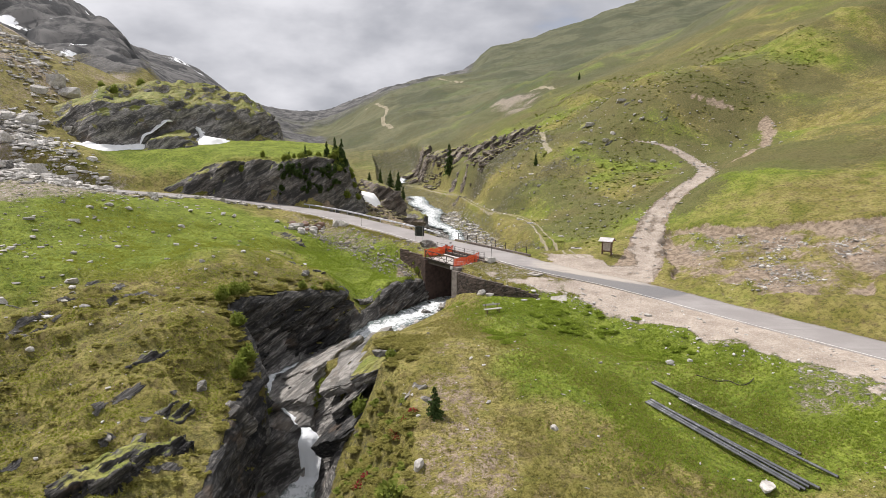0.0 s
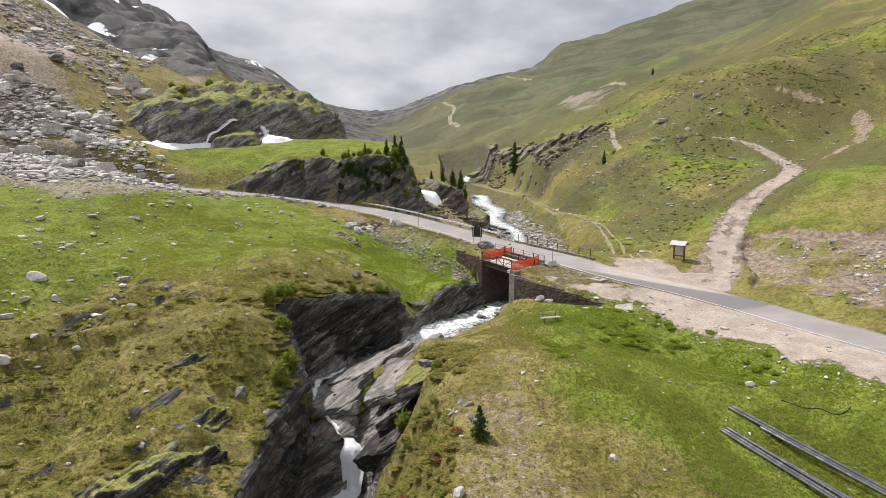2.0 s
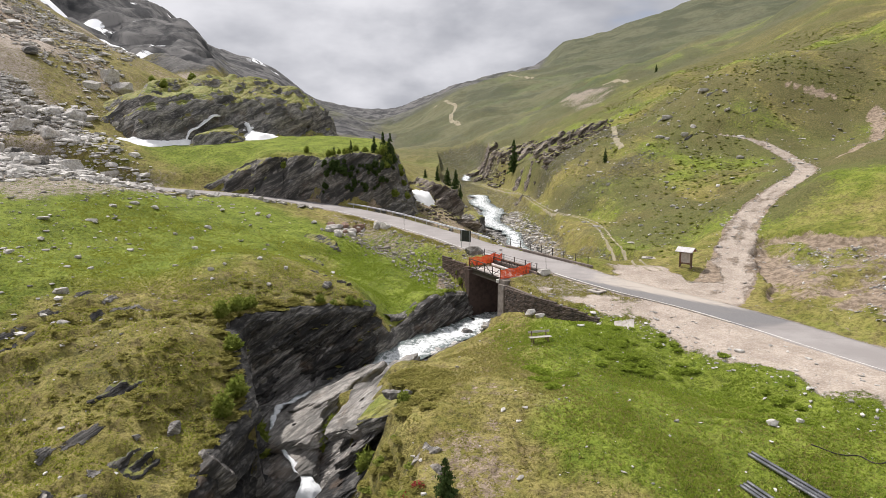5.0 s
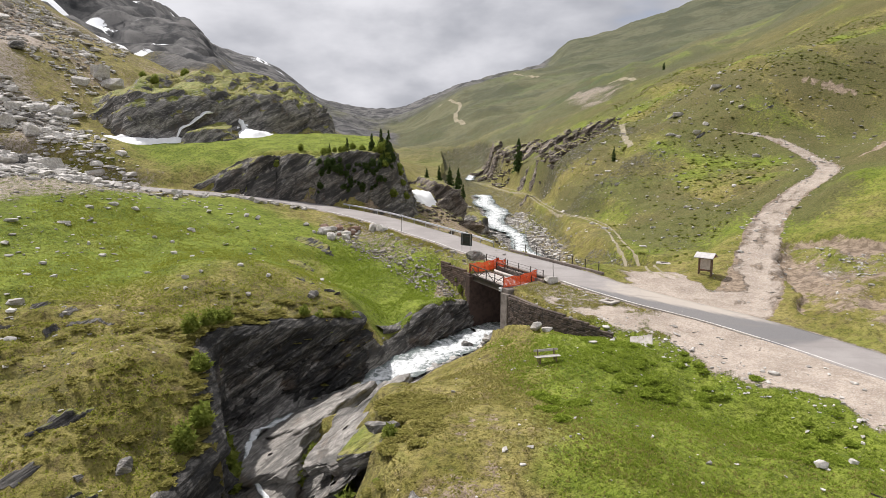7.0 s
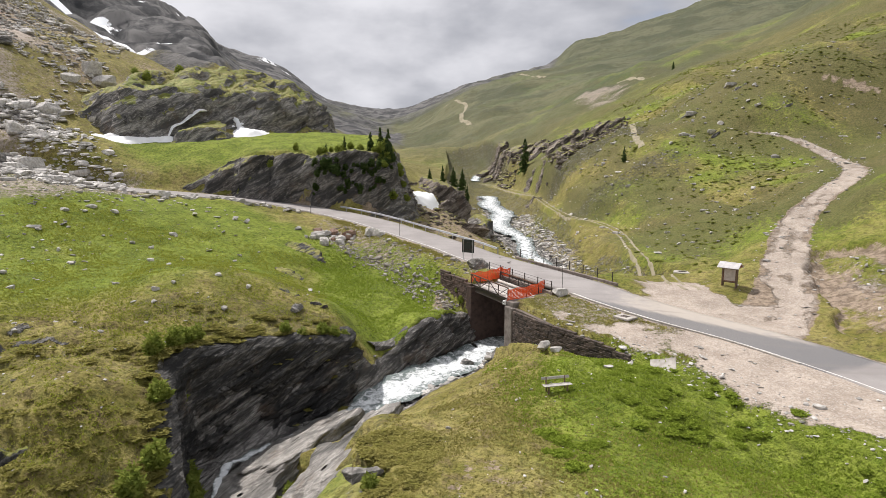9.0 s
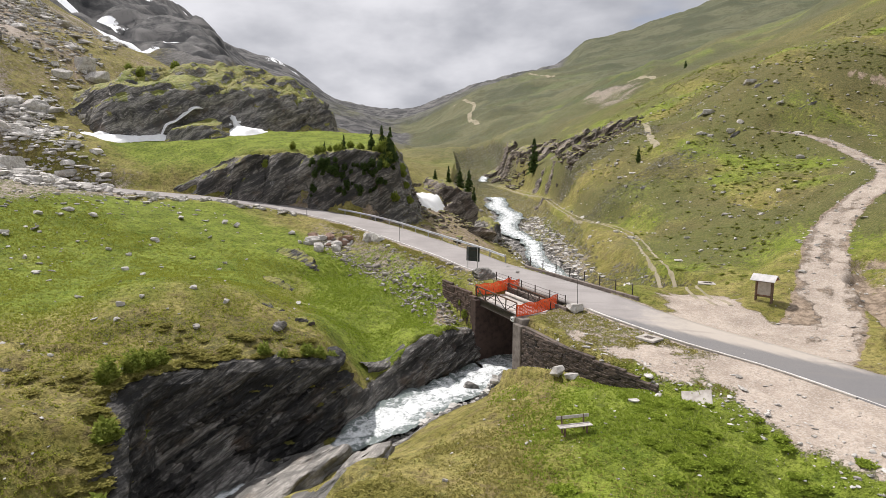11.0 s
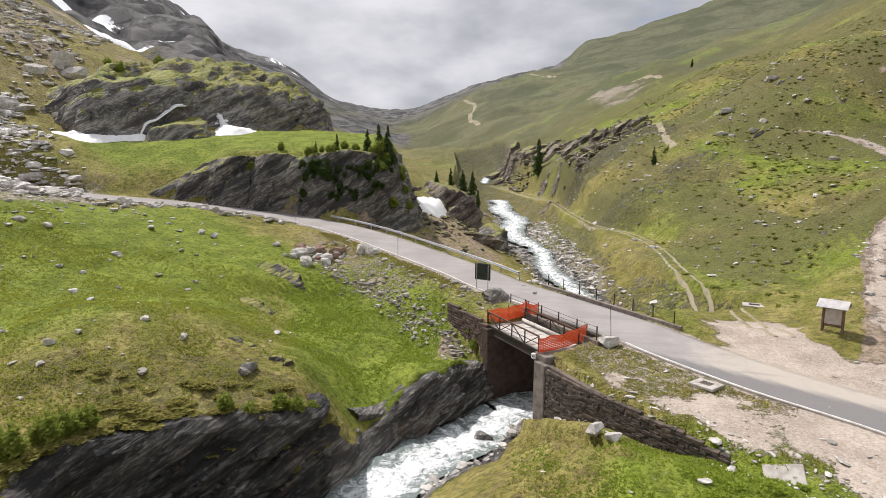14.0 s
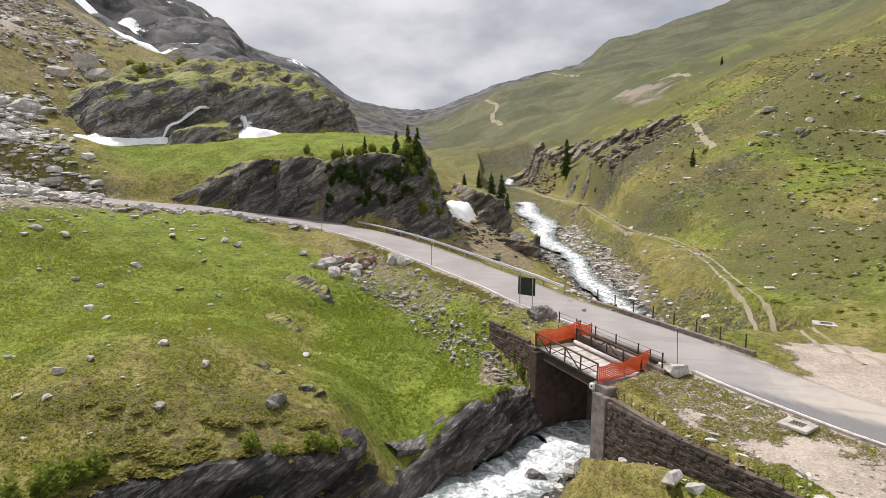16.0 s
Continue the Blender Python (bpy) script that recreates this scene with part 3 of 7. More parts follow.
    lay = (side < 0) * (1 - sstep(lev * 0.7, lev + 1.5, rd + 1.5 * fbm(x * 0.45, y * 0.45, 0, 4, 76))) * sstep(71.5, 64.5, y - 0.1 * (rd - 3) + 2.5 * fbm(x * 0.3, y * 0.3, 0, 3, 58))
    gravel = np.maximum(gravel, np.maximum(verge, lay))
    mouth = 1 - sstep(3.2, 5.2, np.hypot((x - 26.2) * 0.8, (y - 77.5) * 0.6) + 0.8 * fbm(x * 0.4, y * 0.4, 0, 3, 59))
    gravel = np.maximum(gravel, mouth) * sstep(2.2, 3.2, np.hypot((x - 31.0) * 1.0, (y - 78.2) * 0.55) + 0.5 * fbm(x * 0.7, y * 0.7, 0, 2, 60))
    shoulder = (side < 0) * (1 - sstep(lev * 0.8, lev, rd)) * sstep(66, 69, y) * sstep(86, 78, y)
    gravel = np.maximum(gravel, shoulder * 0.47)
    bank = (side < 0) * sstep(3.0, 4.5, rd) * (1 - sstep(lev + fall * 0.6, lev + fall * 1.1, rd)) * sstep(86, 92, y) * sstep(-22, -14, x)
    rock = 0.85 * ledge
    for foot in (FOOT_R, FOOT_L):
        fd, fs, frow = beside(foot, x, y, 9.0)
        k = np.where(fs > 0, 1 - sstep(0.4, 5.5 if foot is FOOT_R else 3.2, fd), 0)
        z = z * (1 - k) + (frow[:, 2] + rough * 0.5) * k
    ud, us, urow = beside(GULLY, x, y, 9.0)
    k = 1 - sstep(0.5, 5.0, ud)
    z = z * (1 - k) + (urow[:, 2] + 0.22 * ud + rough * 0.6) * k
    gd, gs, grow = beside(GORGE, x, y, 16.0)
    bd, bs, brow = beside(BROOK, x, y, 16.0)
    wob = 0.5 * fbm(x * 0.35, y * 0.35, 0, 3, 41)
    low = np.full_like(z, 1e3)
    # down the gorge the left bank lies on the right of the line's way
    for d, s, r, sg in ((gd, gs, grow, 1), (bd, bs, brow, -1)):
        left = s * sg > 0
        w, sl = np.where(left, r[:, 3], r[:, 5]), np.where(left, r[:, 4], r[:, 6])
        c = r[:, 2] - 0.45 + sl * np.maximum(d - w + wob * np.where(sl > 3, 0.6, 1.0), 0)
        c = c + np.where((sg < 0) & ~left, (0.75 * np.maximum(d - 7.5, 0) + 2.2 * np.maximum(d - 10, 0)) * sstep(80, 112, y), 0)
        c = np.where(d < 15.5, c, 1e3)
        low = np.minimum(low, c)
    cut = np.maximum(z - low, 0)
    z = np.minimum(z, low)
    steep = np.where(gd < bd, np.where(gs > 0, grow[:, 4], grow[:, 6]), 0.5)
    rock = np.maximum(rock, sstep(0.3, 1.2, cut) * np.where((gd < 12) & (y < 79), (sstep(0.55, 1.4, steep) * 0.5 + 0.5 * sstep(1.0, 3.5, cut)) * np.where(gs > 0, 1.0, 0.35), 0.45))
    rock = np.maximum(rock, (1 - sstep(2.6, 4.2, np.minimum(gd, bd) + wob)) * (1 - 0.8 * sstep(255, 275, y)))
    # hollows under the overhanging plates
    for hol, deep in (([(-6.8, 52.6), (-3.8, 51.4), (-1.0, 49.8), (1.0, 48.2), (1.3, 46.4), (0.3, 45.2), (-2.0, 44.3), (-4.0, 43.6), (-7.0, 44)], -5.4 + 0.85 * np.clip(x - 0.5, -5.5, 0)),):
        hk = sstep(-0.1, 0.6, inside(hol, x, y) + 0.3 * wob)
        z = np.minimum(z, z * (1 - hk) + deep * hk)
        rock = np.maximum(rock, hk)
    end = inside([(-10, 120.4), (-5.5, 121.5), (-2.5, 127), (-2.6, 140), (-7, 146), (-9.5, 130)], x, y)
    rock = np.maximum(rock, 0.64 * sstep(-1.5, 1.0, end + 1.2 * fbm(x * 0.4, y * 0.4, 0, 3, 42)))
    # scree and debris
    scree = inside([(-140, 60), (-58, 84), (-44, 96), (-40, 108), (-44, 113), (-62, 118), (-76, 140), (-140, 175)], x, y)
    scree = sstep(-6, 5, scree + 6 * fbm(x * 0.08, y * 0.08, 0, 4, 51))
    slip_low = sstep(9, 4, rd + 2.5 * fbm(x * 0.25, y * 0.25, 0, 3, 37))
    slip_edge = sstep(-0.6, 0.2, slip) * sstep(1.4, 0.5, slip)
    slip = sstep(-0.4, 0.8, slip)
    scar = np.zeros_like(z)
    for line in SCARS:
        sd, _, srow = beside(line, x, y, 12.0)
        scar = np.maximum(scar, 1 - sstep(srow[:, 3] * 0.5, srow[:, 3] * 1.3, sd + 0.7 * fbm(x * 0.3, y * 0.3, 0, 3, 53)))
    moraine = inside([(20, 108), (23, 130), (22, 160), (21, 190), (17, 190), (17, 165), (17.5, 140), (19.5, 118)], x, y)
    moraine = sstep(-1.5, 1.5, moraine + 2 * fbm(x * 0.2, y * 0.2, 0, 3, 54))
    wslope0 = sstep(-56, -75, x) * sstep(84, 104, y) * sstep(420, 300, y)
    patch = 0.55 * sstep(-12, 10, inside([(70, 441), (88, 475), (96, 430), (92, 395), (77, 362), (68, 400)], x, y) + 12 * fbm(x * 0.04, y * 0.04, 0, 3, 46))
    gravel = np.maximum.reduce([gravel, patch, slip * (0.22 + 0.22 * fbm(x * 0.22, y * 0.22, 0, 3, 38)), moraine * 0.55, scree * 0.55, wslope0 * (0.36 + 0.34 * fbm(x * 0.06, y * 0.05, 0, 4, 75)), bank * 0.42])
    rock = np.maximum(rock, scree * 0.30)
    earth = np.maximum.reduce([scar * 0.75, dirt, slip * (0.60 - 0.45 * slip_low + 0.30 * fbm(x * 0.3, y * 0.3, 0, 3, 47)) + slip_edge * 0.3, bank * 0.50, scree * 0.40, 0.6 * (1 - sstep(0.3, 2.5, np.abs(y - 119.6 - 0.05 * (x + 41)) + fbm(x * 0.3, y * 0.3, 0, 3, 66))) * sstep(-42, -38, x) * sstep(-2, -6, x), 0.56 * sstep(-1, 3, inside([(-6, 122), (5, 120), (11, 133), (11, 160), (4, 168), (-8, 162)], x, y) + 3 * fbm(x * 0.14, y * 0.14, 0, 4, 55)),
                               0.62 * (1 - sstep(0.6, 2.2, np.hypot(x - 2.6, (y - 80.4) * 0.7) + 0.8 * fbm(x * 0.6, y * 0.6, 0, 3, 74)))])
    top_path = inside([(1.5, 26), (8, 26), (8.5, 38), (8, 48), (5, 48), (3.5, 40)], x, y)
    earth = np.maximum(earth, 0.50 * sstep(-2.5, 1.5, top_path + 2.0 * fbm(x * 0.3, y * 0.3, 0, 3, 56)))
    gravel = np.maximum(gravel, 0.44 * sstep(-1.5, 1.5, inside([(30, 33), (36, 31), (38, 40), (31.5, 42)], x, y) + 2 * fbm(x * 0.3, y * 0.3, 0, 3, 57)))
    # what grows: lush near water and on flats, dry on the knolls, heath on the rims
    gully = sstep(-4, 3, inside([(-6, 72), (4, 76), (2, 84), (-6, 96), (-14, 94), (-10, 82)], x, y))
    fl = sstep(-4, 4, inside([(9, 48), (10, 40), (14, 33), (24, 28), (38, 30), (40, 44), (27, 52), (24, 60), (16, 62), (10, 58)], x, y) + 3 * fbm(x * 0.15, y * 0.15, 0, 3, 78))
    mead = sstep(-8, 8, inside([(-70, 46), (-36, 54), (-23, 67), (-13, 77), (-12, 94), (-30, 110), (-60, 104)], x, y))
    terr = sstep(-5, 5, inside([(-44, 124), (-20, 124), (-6, 128), (-16, 150), (-34, 152), (-58, 134)], x, y))
    dry = 0.74 - 0.78 * np.maximum.reduce([gully, fl * 0.95, mead * 0.95, terr * 0.85]) + 0.22 * fbm(x * 0.05, y * 0.05, 0, 3, 61)
    dry = dry - 0.42 * sstep(20, 40, x) * sstep(75, 110, y) * (0.6 + 0.8 * fbm(x * 0.02, y * 0.02, 0, 3, 62))
    dry = dry + 0.42 * sstep(24, 36, x) * sstep(84, 100, y) * sstep(320, 220, y) * fbm(x * 0.10 + y * 0.05, y * 0.035 - x * 0.03, 0, 4, 48)
    wslope = sstep(-52, -75, x) * sstep(70, 100, y) * sstep(420, 300, y)
    dry = dry + 0.35 * wslope
    earth = np.maximum(earth, wslope * (0.22 + 0.34 * fbm(x * 0.04, y * 0.04, 0, 4, 65)))
    heath = 0.46 * west * sstep(-0.1, 0.5, -0.4 + 1.6 * np.abs(fbm(x * 0.12 + y * 0.05, y * 0.22 - x * 0.05, 0, 4, 31)))
    slabs = inside([(-9, 52), (-2, 60), (1.5, 55), (2.5, 46), (2, 38), (-1.5, 30), (-8, 28), (-5, 40), (-4.5, 47)], x, y)
    heath = np.maximum(heath, 0.46 * sstep(-1.5, 2.0, slabs + 1.8 * fbm(x * 0.25, y * 0.25, 0, 3, 63)))
    rimh = inside([(-22, 61), (-13.5, 62.6), (-8.5, 64.2), (-4.6, 67.2), (-6, 70.5), (-11, 69.6), (-20, 68)], x, y)
    heath = np.maximum(heath, 0.50 * sstep(-1, 2, rimh + 2 * fbm(x * 0.3, y * 0.6, 0, 3, 79)))
    # more heath with distance, to paint haze and cloud shade on far hillsides
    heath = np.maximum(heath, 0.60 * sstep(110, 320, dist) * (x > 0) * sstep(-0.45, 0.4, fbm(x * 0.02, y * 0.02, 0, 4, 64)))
    slope = sstep(20, 30, x) * sstep(80, 100, y) * sstep(600, 400, y)
    heath = np.maximum(heath, slope * (0.60 + 0.34 * fbm(x * 0.10, y * 0.045, 0, 4, 67) + 0.10 * sstep(150, 300, y)))
    # distance haze put into colour: the far, highest slopes dulled by the heath mask
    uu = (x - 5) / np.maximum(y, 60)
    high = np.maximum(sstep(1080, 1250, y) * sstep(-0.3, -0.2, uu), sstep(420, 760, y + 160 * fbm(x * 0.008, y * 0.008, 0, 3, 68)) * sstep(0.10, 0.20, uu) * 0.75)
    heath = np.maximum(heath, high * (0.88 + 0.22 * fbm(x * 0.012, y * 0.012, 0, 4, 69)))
    # the great mountain on the left is bare rock with snow in its gullies
    u = (x - 5) / np.maximum(y, 60)
    mount = sstep(330, 430, y + 40 * fbm(x * 0.02, y * 0.02, 0, 3, 73)) * sstep(-0.345, -0.375, u)
    mount = np.maximum(mount, sstep(1150, 1400, y) * sstep(-0.15, -0.24, u) * 0.8)
    rock = np.maximum(rock, mount)
    # far ridge greyed through the rock mask, haze as colour
    rock = np.maximum(rock, sstep(1100, 1250, y) * sstep(-0.3, -0.2, u) * sstep(0.14, 0.04, u) * 0.5)
    crag = sstep(0.25, 0.6, fbm(x * 0.03, y * 0.03, 0, 4, 71)) * sstep(110, 160, y) * sstep(230, 190, y) * sstep(18, 26, x) * sstep(62, 48, x)
    rock = np.maximum(rock, crag * 0.46)
    # haze and cloud shade painted as grey rock on far valley and ridge
    dim = np.maximum(sstep(400, 560, y) * sstep(-0.06, -0.12, u), sstep(1180, 1320, y) * sstep(0.16, 0.12, u))
    rock = np.maximum(rock, dim * (0.62 + 0.2 * fbm(x * 0.01, y * 0.008, 0, 4, 45)))
    snow = mount * (0.30 + 0.32 * sstep(0.30, 0.6, fbm(x * 0.015, y * 0.015, z * 0.02, 3, 72)))
    return z, {"gravel": gravel, "rock": rock, "earth": earth, "dry": dry, "heath": heath, "snow": snow, "far_haze": sstep(230, 620, y + 90 * fbm(x * 0.012, y * 0.012, 0, 3, 70)) * sstep(-0.3, -0.2, uu) * 0.8, "dull_rock": np.maximum.reduce([0.5 * ledge, dim, mount, 0.8 * sstep(900, 1200, y)])}, rough


def spaced(lo, fine_lo, fine_hi, hi, step, grow):
    mid = np.arange(fine_lo, fine_hi, step)
    up, down, s, a, b = [], [], step, fine_hi, fine_lo
    while a < hi:
        up.append(a)
        s = s * grow
        a += s
    s = step
    while b > lo:
        s = s * grow
        b -= s
        down.append(b)
    return np.concatenate([down[::-1], mid, up, [max(a, hi)]])


GX = spaced(-2600, -34, 40, 2600, 0.30, 1.026)
GY = spaced(-60, 24, 96, 4300, 0.30, 1.018)
gx, gy = np.meshgrid(GX, GY)
gz = land(gx.ravel(), gy.ravel())
gz, MASKS, _ = cover(gx.ravel(), gy.ravel(), gz)
GZ = gz.reshape(gx.shape)


def ground(x, y):
    """The height of the built ground at places."""
    x, y = np.atleast_1d(np.asarray(x, float)), np.atleast_1d(np.asarray(y, float))
    i, j = np.clip(np.searchsorted(GX, x) - 1, 0, len(GX) - 2), np.clip(np.searchsorted(GY, y) - 1, 0, len(GY) - 2)
    a, b = (x - GX[i]) / (GX[i + 1] - GX[i]), (y - GY[j]) / (GY[j + 1] - GY[j])
    return (GZ[j, i] * (1 - a) + GZ[j, i + 1] * a) * (1 - b) + (GZ[j + 1, i] * (1 - a) + GZ[j + 1, i + 1] * a) * b


def gz1(x, y):
    return float(ground(x, y)[0])


def grid_faces(nu, nv, closed=False):
    i, j = np.meshgrid(np.arange(nu if closed else nu - 1), np.arange(nv - 1))
    i2 = (i + 1) % nu
    return np.stack([j * nu + i, j * nu + i2, (j + 1) * nu + i2, (j + 1) * nu + i], -1).reshape(-1, 4)


def mesh_from(name, verts, faces, mat, smooth=True, masks=None):
    me = bpy.data.meshes.new(name)
    verts, faces = np.asarray(verts, np.float32), np.asarray(faces, np.int32)
    n = faces.shape[1]
    me.vertices.add(len(verts))
    me.vertices.foreach_set("co", verts.ravel())
    me.loops.add(faces.size)
    me.loops.foreach_set("vertex_index", faces.ravel())
    me.polygons.add(len(faces))
    me.polygons.foreach_set("loop_start", np.arange(0, faces.size, n, dtype=np.int32))
    me.polygons.foreach_set("use_smooth", np.full(len(faces), smooth))
    me.update(calc_edges=True)
    for k, v in (masks or {}).items():
        me.attributes.new(k, "FLOAT", "POINT").data.foreach_set("value", np.asarray(v, np.float32))
    if mat:
        me.materials.append(mat)
    return me


def thing(name, label, category, x=0, y=0, z=0, group="", kind=""):
    ob = new(name)
    ob.location = (x, y, z)
    ob.empty_display_size = 0.2
    return tagged(ob, label, category, group, kind)


def structure(name, verts, faces, mat, label, category, smooth=True, masks=None):
    return tagged(new(name, mesh_from(name, verts, faces, mat, smooth, masks)), label, category, kind="structure")


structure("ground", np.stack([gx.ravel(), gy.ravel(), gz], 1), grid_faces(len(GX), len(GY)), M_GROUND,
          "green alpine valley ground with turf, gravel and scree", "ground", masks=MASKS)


# ---- road ----
def ribbon(line, lo, hi, n, lift=0.0, thick=0.0, drape=False):
    """A strip along a line, from lo to hi metres to the right of its way, n points across."""
    t = np.gradient(line[:, :2], axis=0)
    t /= np.hypot(*t.T)[:, None]
    nrm = np.stack([t[:, 1], -t[:, 0]], 1)
    off = np.linspace(lo, hi, n)
    p = line[:, None, :2] + nrm[:, None, :] * off[None, :, None]
    z = np.repeat(line[:, 2][:, None], n, 1) + lift
    if drape:
        z = ground(p[..., 0].ravel(), p[..., 1].ravel()).reshape(z.shape) + lift
    v = np.concatenate([p, z[..., None]], 2)
    if not thick:
        return v.reshape(-1, 3), grid_faces(n, len(line)), off
    low = v[:, ::-1].copy()
    low[..., 2] -= thick
    ring = np.concatenate([v, low], 1)
    return ring.reshape(-1, 3), grid_faces(2 * n, len(line), True), off


fine_road = np.stack([np.interp(np.linspace(0, len(ROAD) - 1, len(ROAD) * 2), np.arange(len(ROAD)), ROAD[:, k]) for k in range(7)], 1)
rv, rf, _ = ribbon(fine_road, -2.65, 2.65, 12, 0.0, 0.35)
dm = (1 - sstep(4, 14, np.hypot(rv[:, 0] - 26.5, rv[:, 1] - 71.5))) * 0.75
offs = np.tile(np.concatenate([np.linspace(-2.65, 2.65, 12), np.linspace(2.65, -2.65, 12)]), len(fine_road))
dm = np.maximum(dm, sstep(1.9, 2.65, np.abs(offs)) * 0.45)
structure("road", rv, rf, M_ASPHALT, "grey asphalt mountain road, dusty at the edges", "road", masks={"dust": dm, "patch": sstep(67.2, 66.6, rv[:, 1] + 0.6 * (rv[:, 0] - 27)) * sstep(59.4, 60.0, rv[:, 1] - 0.5 * (rv[:, 0] - 30))})

# ---- water ----
def water(name, line, w, label, white=0.52):
    n = 15
    t = np.gradient(line[:, :2], axis=0)
    t /= np.hypot(*t.T)[:, None]
    nrm = np.stack([t[:, 1], -t[:, 0]], 1)
    off = np.linspace(-1, 1, n)
    p = line[:, None, :2] + nrm[:, None, :] * (off[None, :, None] * (w[:, None, None]))
    z0 = np.repeat(line[:, 2][:, None], n, 1)
    p = p + 0.16 * np.stack([fbm(p[..., 0] * 1.4, p[..., 1] * 1.4, z0 * 0.9, 3, 83), fbm(p[..., 0] * 1.4, p[..., 1] * 1.4, z0 * 0.9, 3, 84)], -1)
    z = z0 + 0.14 * fbm(p[..., 0] * 0.9, p[..., 1] * 0.9, z0 * 1.2, 4, 81, 0.65) + 0.05
    v = np.concatenate([p, z[..., None]], 2).reshape(-1, 3)
    slope = np.abs(np.gradient(line[:, 2])) / np.maximum(np.hypot(*np.gradient(line[:, :2], axis=0).T), 0.05)
    foam = np.repeat((white + 0.35 * sstep(0.05, 0.5, slope))[:, None], n, 1) - 0.25 * np.abs(off)[None] ** 2
    return structure(name, v, grid_faces(n, len(line)), M_WATER, label, "water", masks={"foam": foam.ravel()})


lower = smooth_line(GORGE[:, :7], 0.2)
water("water", lower, 2.35 + 0.9 * sstep(73.5, 75.5, lower[:, 1]) - 2.05 * sstep(67, 62, lower[:, 1]) + 0.6 * sstep(50, 48.6, lower[:, 1]) + 0.5 * sstep(47.5, 45, lower[:, 1]), "white foaming stream rushing down a rocky gorge")
upper = smooth_line(BROOK[:, :7], 0.6)
upper[:, 0] += 1.1 * np.sin(upper[:, 1] * 0.13 + 0.6) * sstep(110, 140, upper[:, 1])
for nm, lo, hi in (("water_upstream", 0, 262), ("water_far", 362, 392)):
    run = upper[(upper[:, 1] >= lo) & (upper[:, 1] < hi)]
    water(nm, run, np.interp(run[:, 1], [81, 86, 100, 127, 147, 167, 195, 250, 300, 360, 390], [3.1, 1.7, 1.7, 1.5, 2.1, 2.8, 3.4, 3.0, 2.4, 2.4, 2.4]) + 0.8 * fbm(run[:, 1] * 0.16, run[:, 0] * 0.1, 0, 3, 82), "white foaming mountain brook in a stony bed", 0.50)


# ---- builders ----
def part(name, bm, mat, parent, label="", smooth=False):
    """Links a bmesh (or a finished mesh) as one mesh object under a thing or under a part."""
    if isinstance(bm, bpy.types.Mesh):
        me = bm
    else:
        bmesh.ops.recalc_face_normals(bm, faces=bm.faces)
        me = bpy.data.meshes.new(name)
        bm.to_mesh(me)
        bm.free()
        me.materials.append(mat)
        me.polygons.foreach_set("use_smooth", [smooth] * len(me.polygons))
    ob = new(name, me)
    ob.parent = parent
    if label:
        ob["label"] = label
    return ob


def box(bm, c, size, m=None, bevel=0.0):
    r = bmesh.ops.create_cube(bm, size=1.0)
    vs = r["verts"]
    bmesh.ops.scale(bm, vec=size, verts=vs)
    if bevel:
        es = list({e for v in vs for e in v.link_edges})
        r = bmesh.ops.bevel(bm, geom=es, offset=bevel, segments=1, affect="EDGES", profile=0.5)
        vs = list({v for f in r["faces"] for v in f.verts} | {v for v in vs if v.is_valid})
    bmesh.ops.transform(bm, matrix=Matrix.Translation(c) @ (m or Matrix()), verts=vs)


def tube(bm, p, q, r, seg=8, r2=None):
    p, q = Vector(p), Vector(q)
    d = q - p
    v = bmesh.ops.create_cone(bm, cap_ends=True, segments=seg, radius1=r, radius2=r if r2 is None else r2, depth=d.length)["verts"]
    bmesh.ops.transform(bm, matrix=Matrix.Translation((p + q) / 2) @ d.to_track_quat("Z", "Y").to_matrix().to_4x4(), verts=v)


def bar(bm, p, q, w, h):
    """A rectangular bar from p to q."""
    p, q = Vector(p), Vector(q)
    d = q - p
    box(bm, (p + q) / 2, (w, h, d.length), d.to_track_quat("Z", "Y").to_matrix().to_4x4())


def one(fn, *a, **k):
    bm = bmesh.new()
    fn(bm, *a, **k)
    return bm


def cube_ball(n):
    """A ball of six n x n patches, points merged."""
    g = np.linspace(-1, 1, n + 1)
    a, b = (m.ravel() for m in np.meshgrid(g, g))
    one_ = np.ones_like(a)
    pts = np.concatenate([np.stack(s, 1) for s in ((a, b, one_), (b, a, -one_), (one_, a, b), (-one_, b, a), (b, one_, a), (a, -one_, b))])
    f = np.concatenate([grid_faces(n + 1, n + 1) + k * (n + 1) ** 2 for k in range(6)])
    key = np.round(pts * 1e4).astype(np.int64)
    _, first, inv = np.unique(key, axis=0, return_index=True, return_inverse=True)
    return pts[first], inv.ravel()[f]


BALLS = {n: cube_ball(n) for n in (2, 3, 5, 8, 14, 30)}


def rock_points(n, size, seed, square=3.0, rough=0.12, cuts=7, flat=0.0):
    """A boulder: a rounded block, cut by planes and roughened."""
    p, f = BALLS[n]
    p = p / (np.abs(p) ** square).sum(1, keepdims=True) ** (1 / square)
    rng = np.random.RandomState(seed)
    for _ in range(cuts):
        v = rng.normal(size=3)
        v[2] *= 0.7
        v /= np.linalg.norm(v)
        d = rng.uniform(0.62, 0.92)
        over = np.maximum(p @ v - d, 0)
        p = p - over[:, None] * v
    p = p * (1 + rough * fbm(p[:, 0] * 1.7 + seed, p[:, 1] * 1.7, p[:, 2] * 1.7, 3, seed % 97))[:, None]
    return p * np.array(size) * 0.5, f


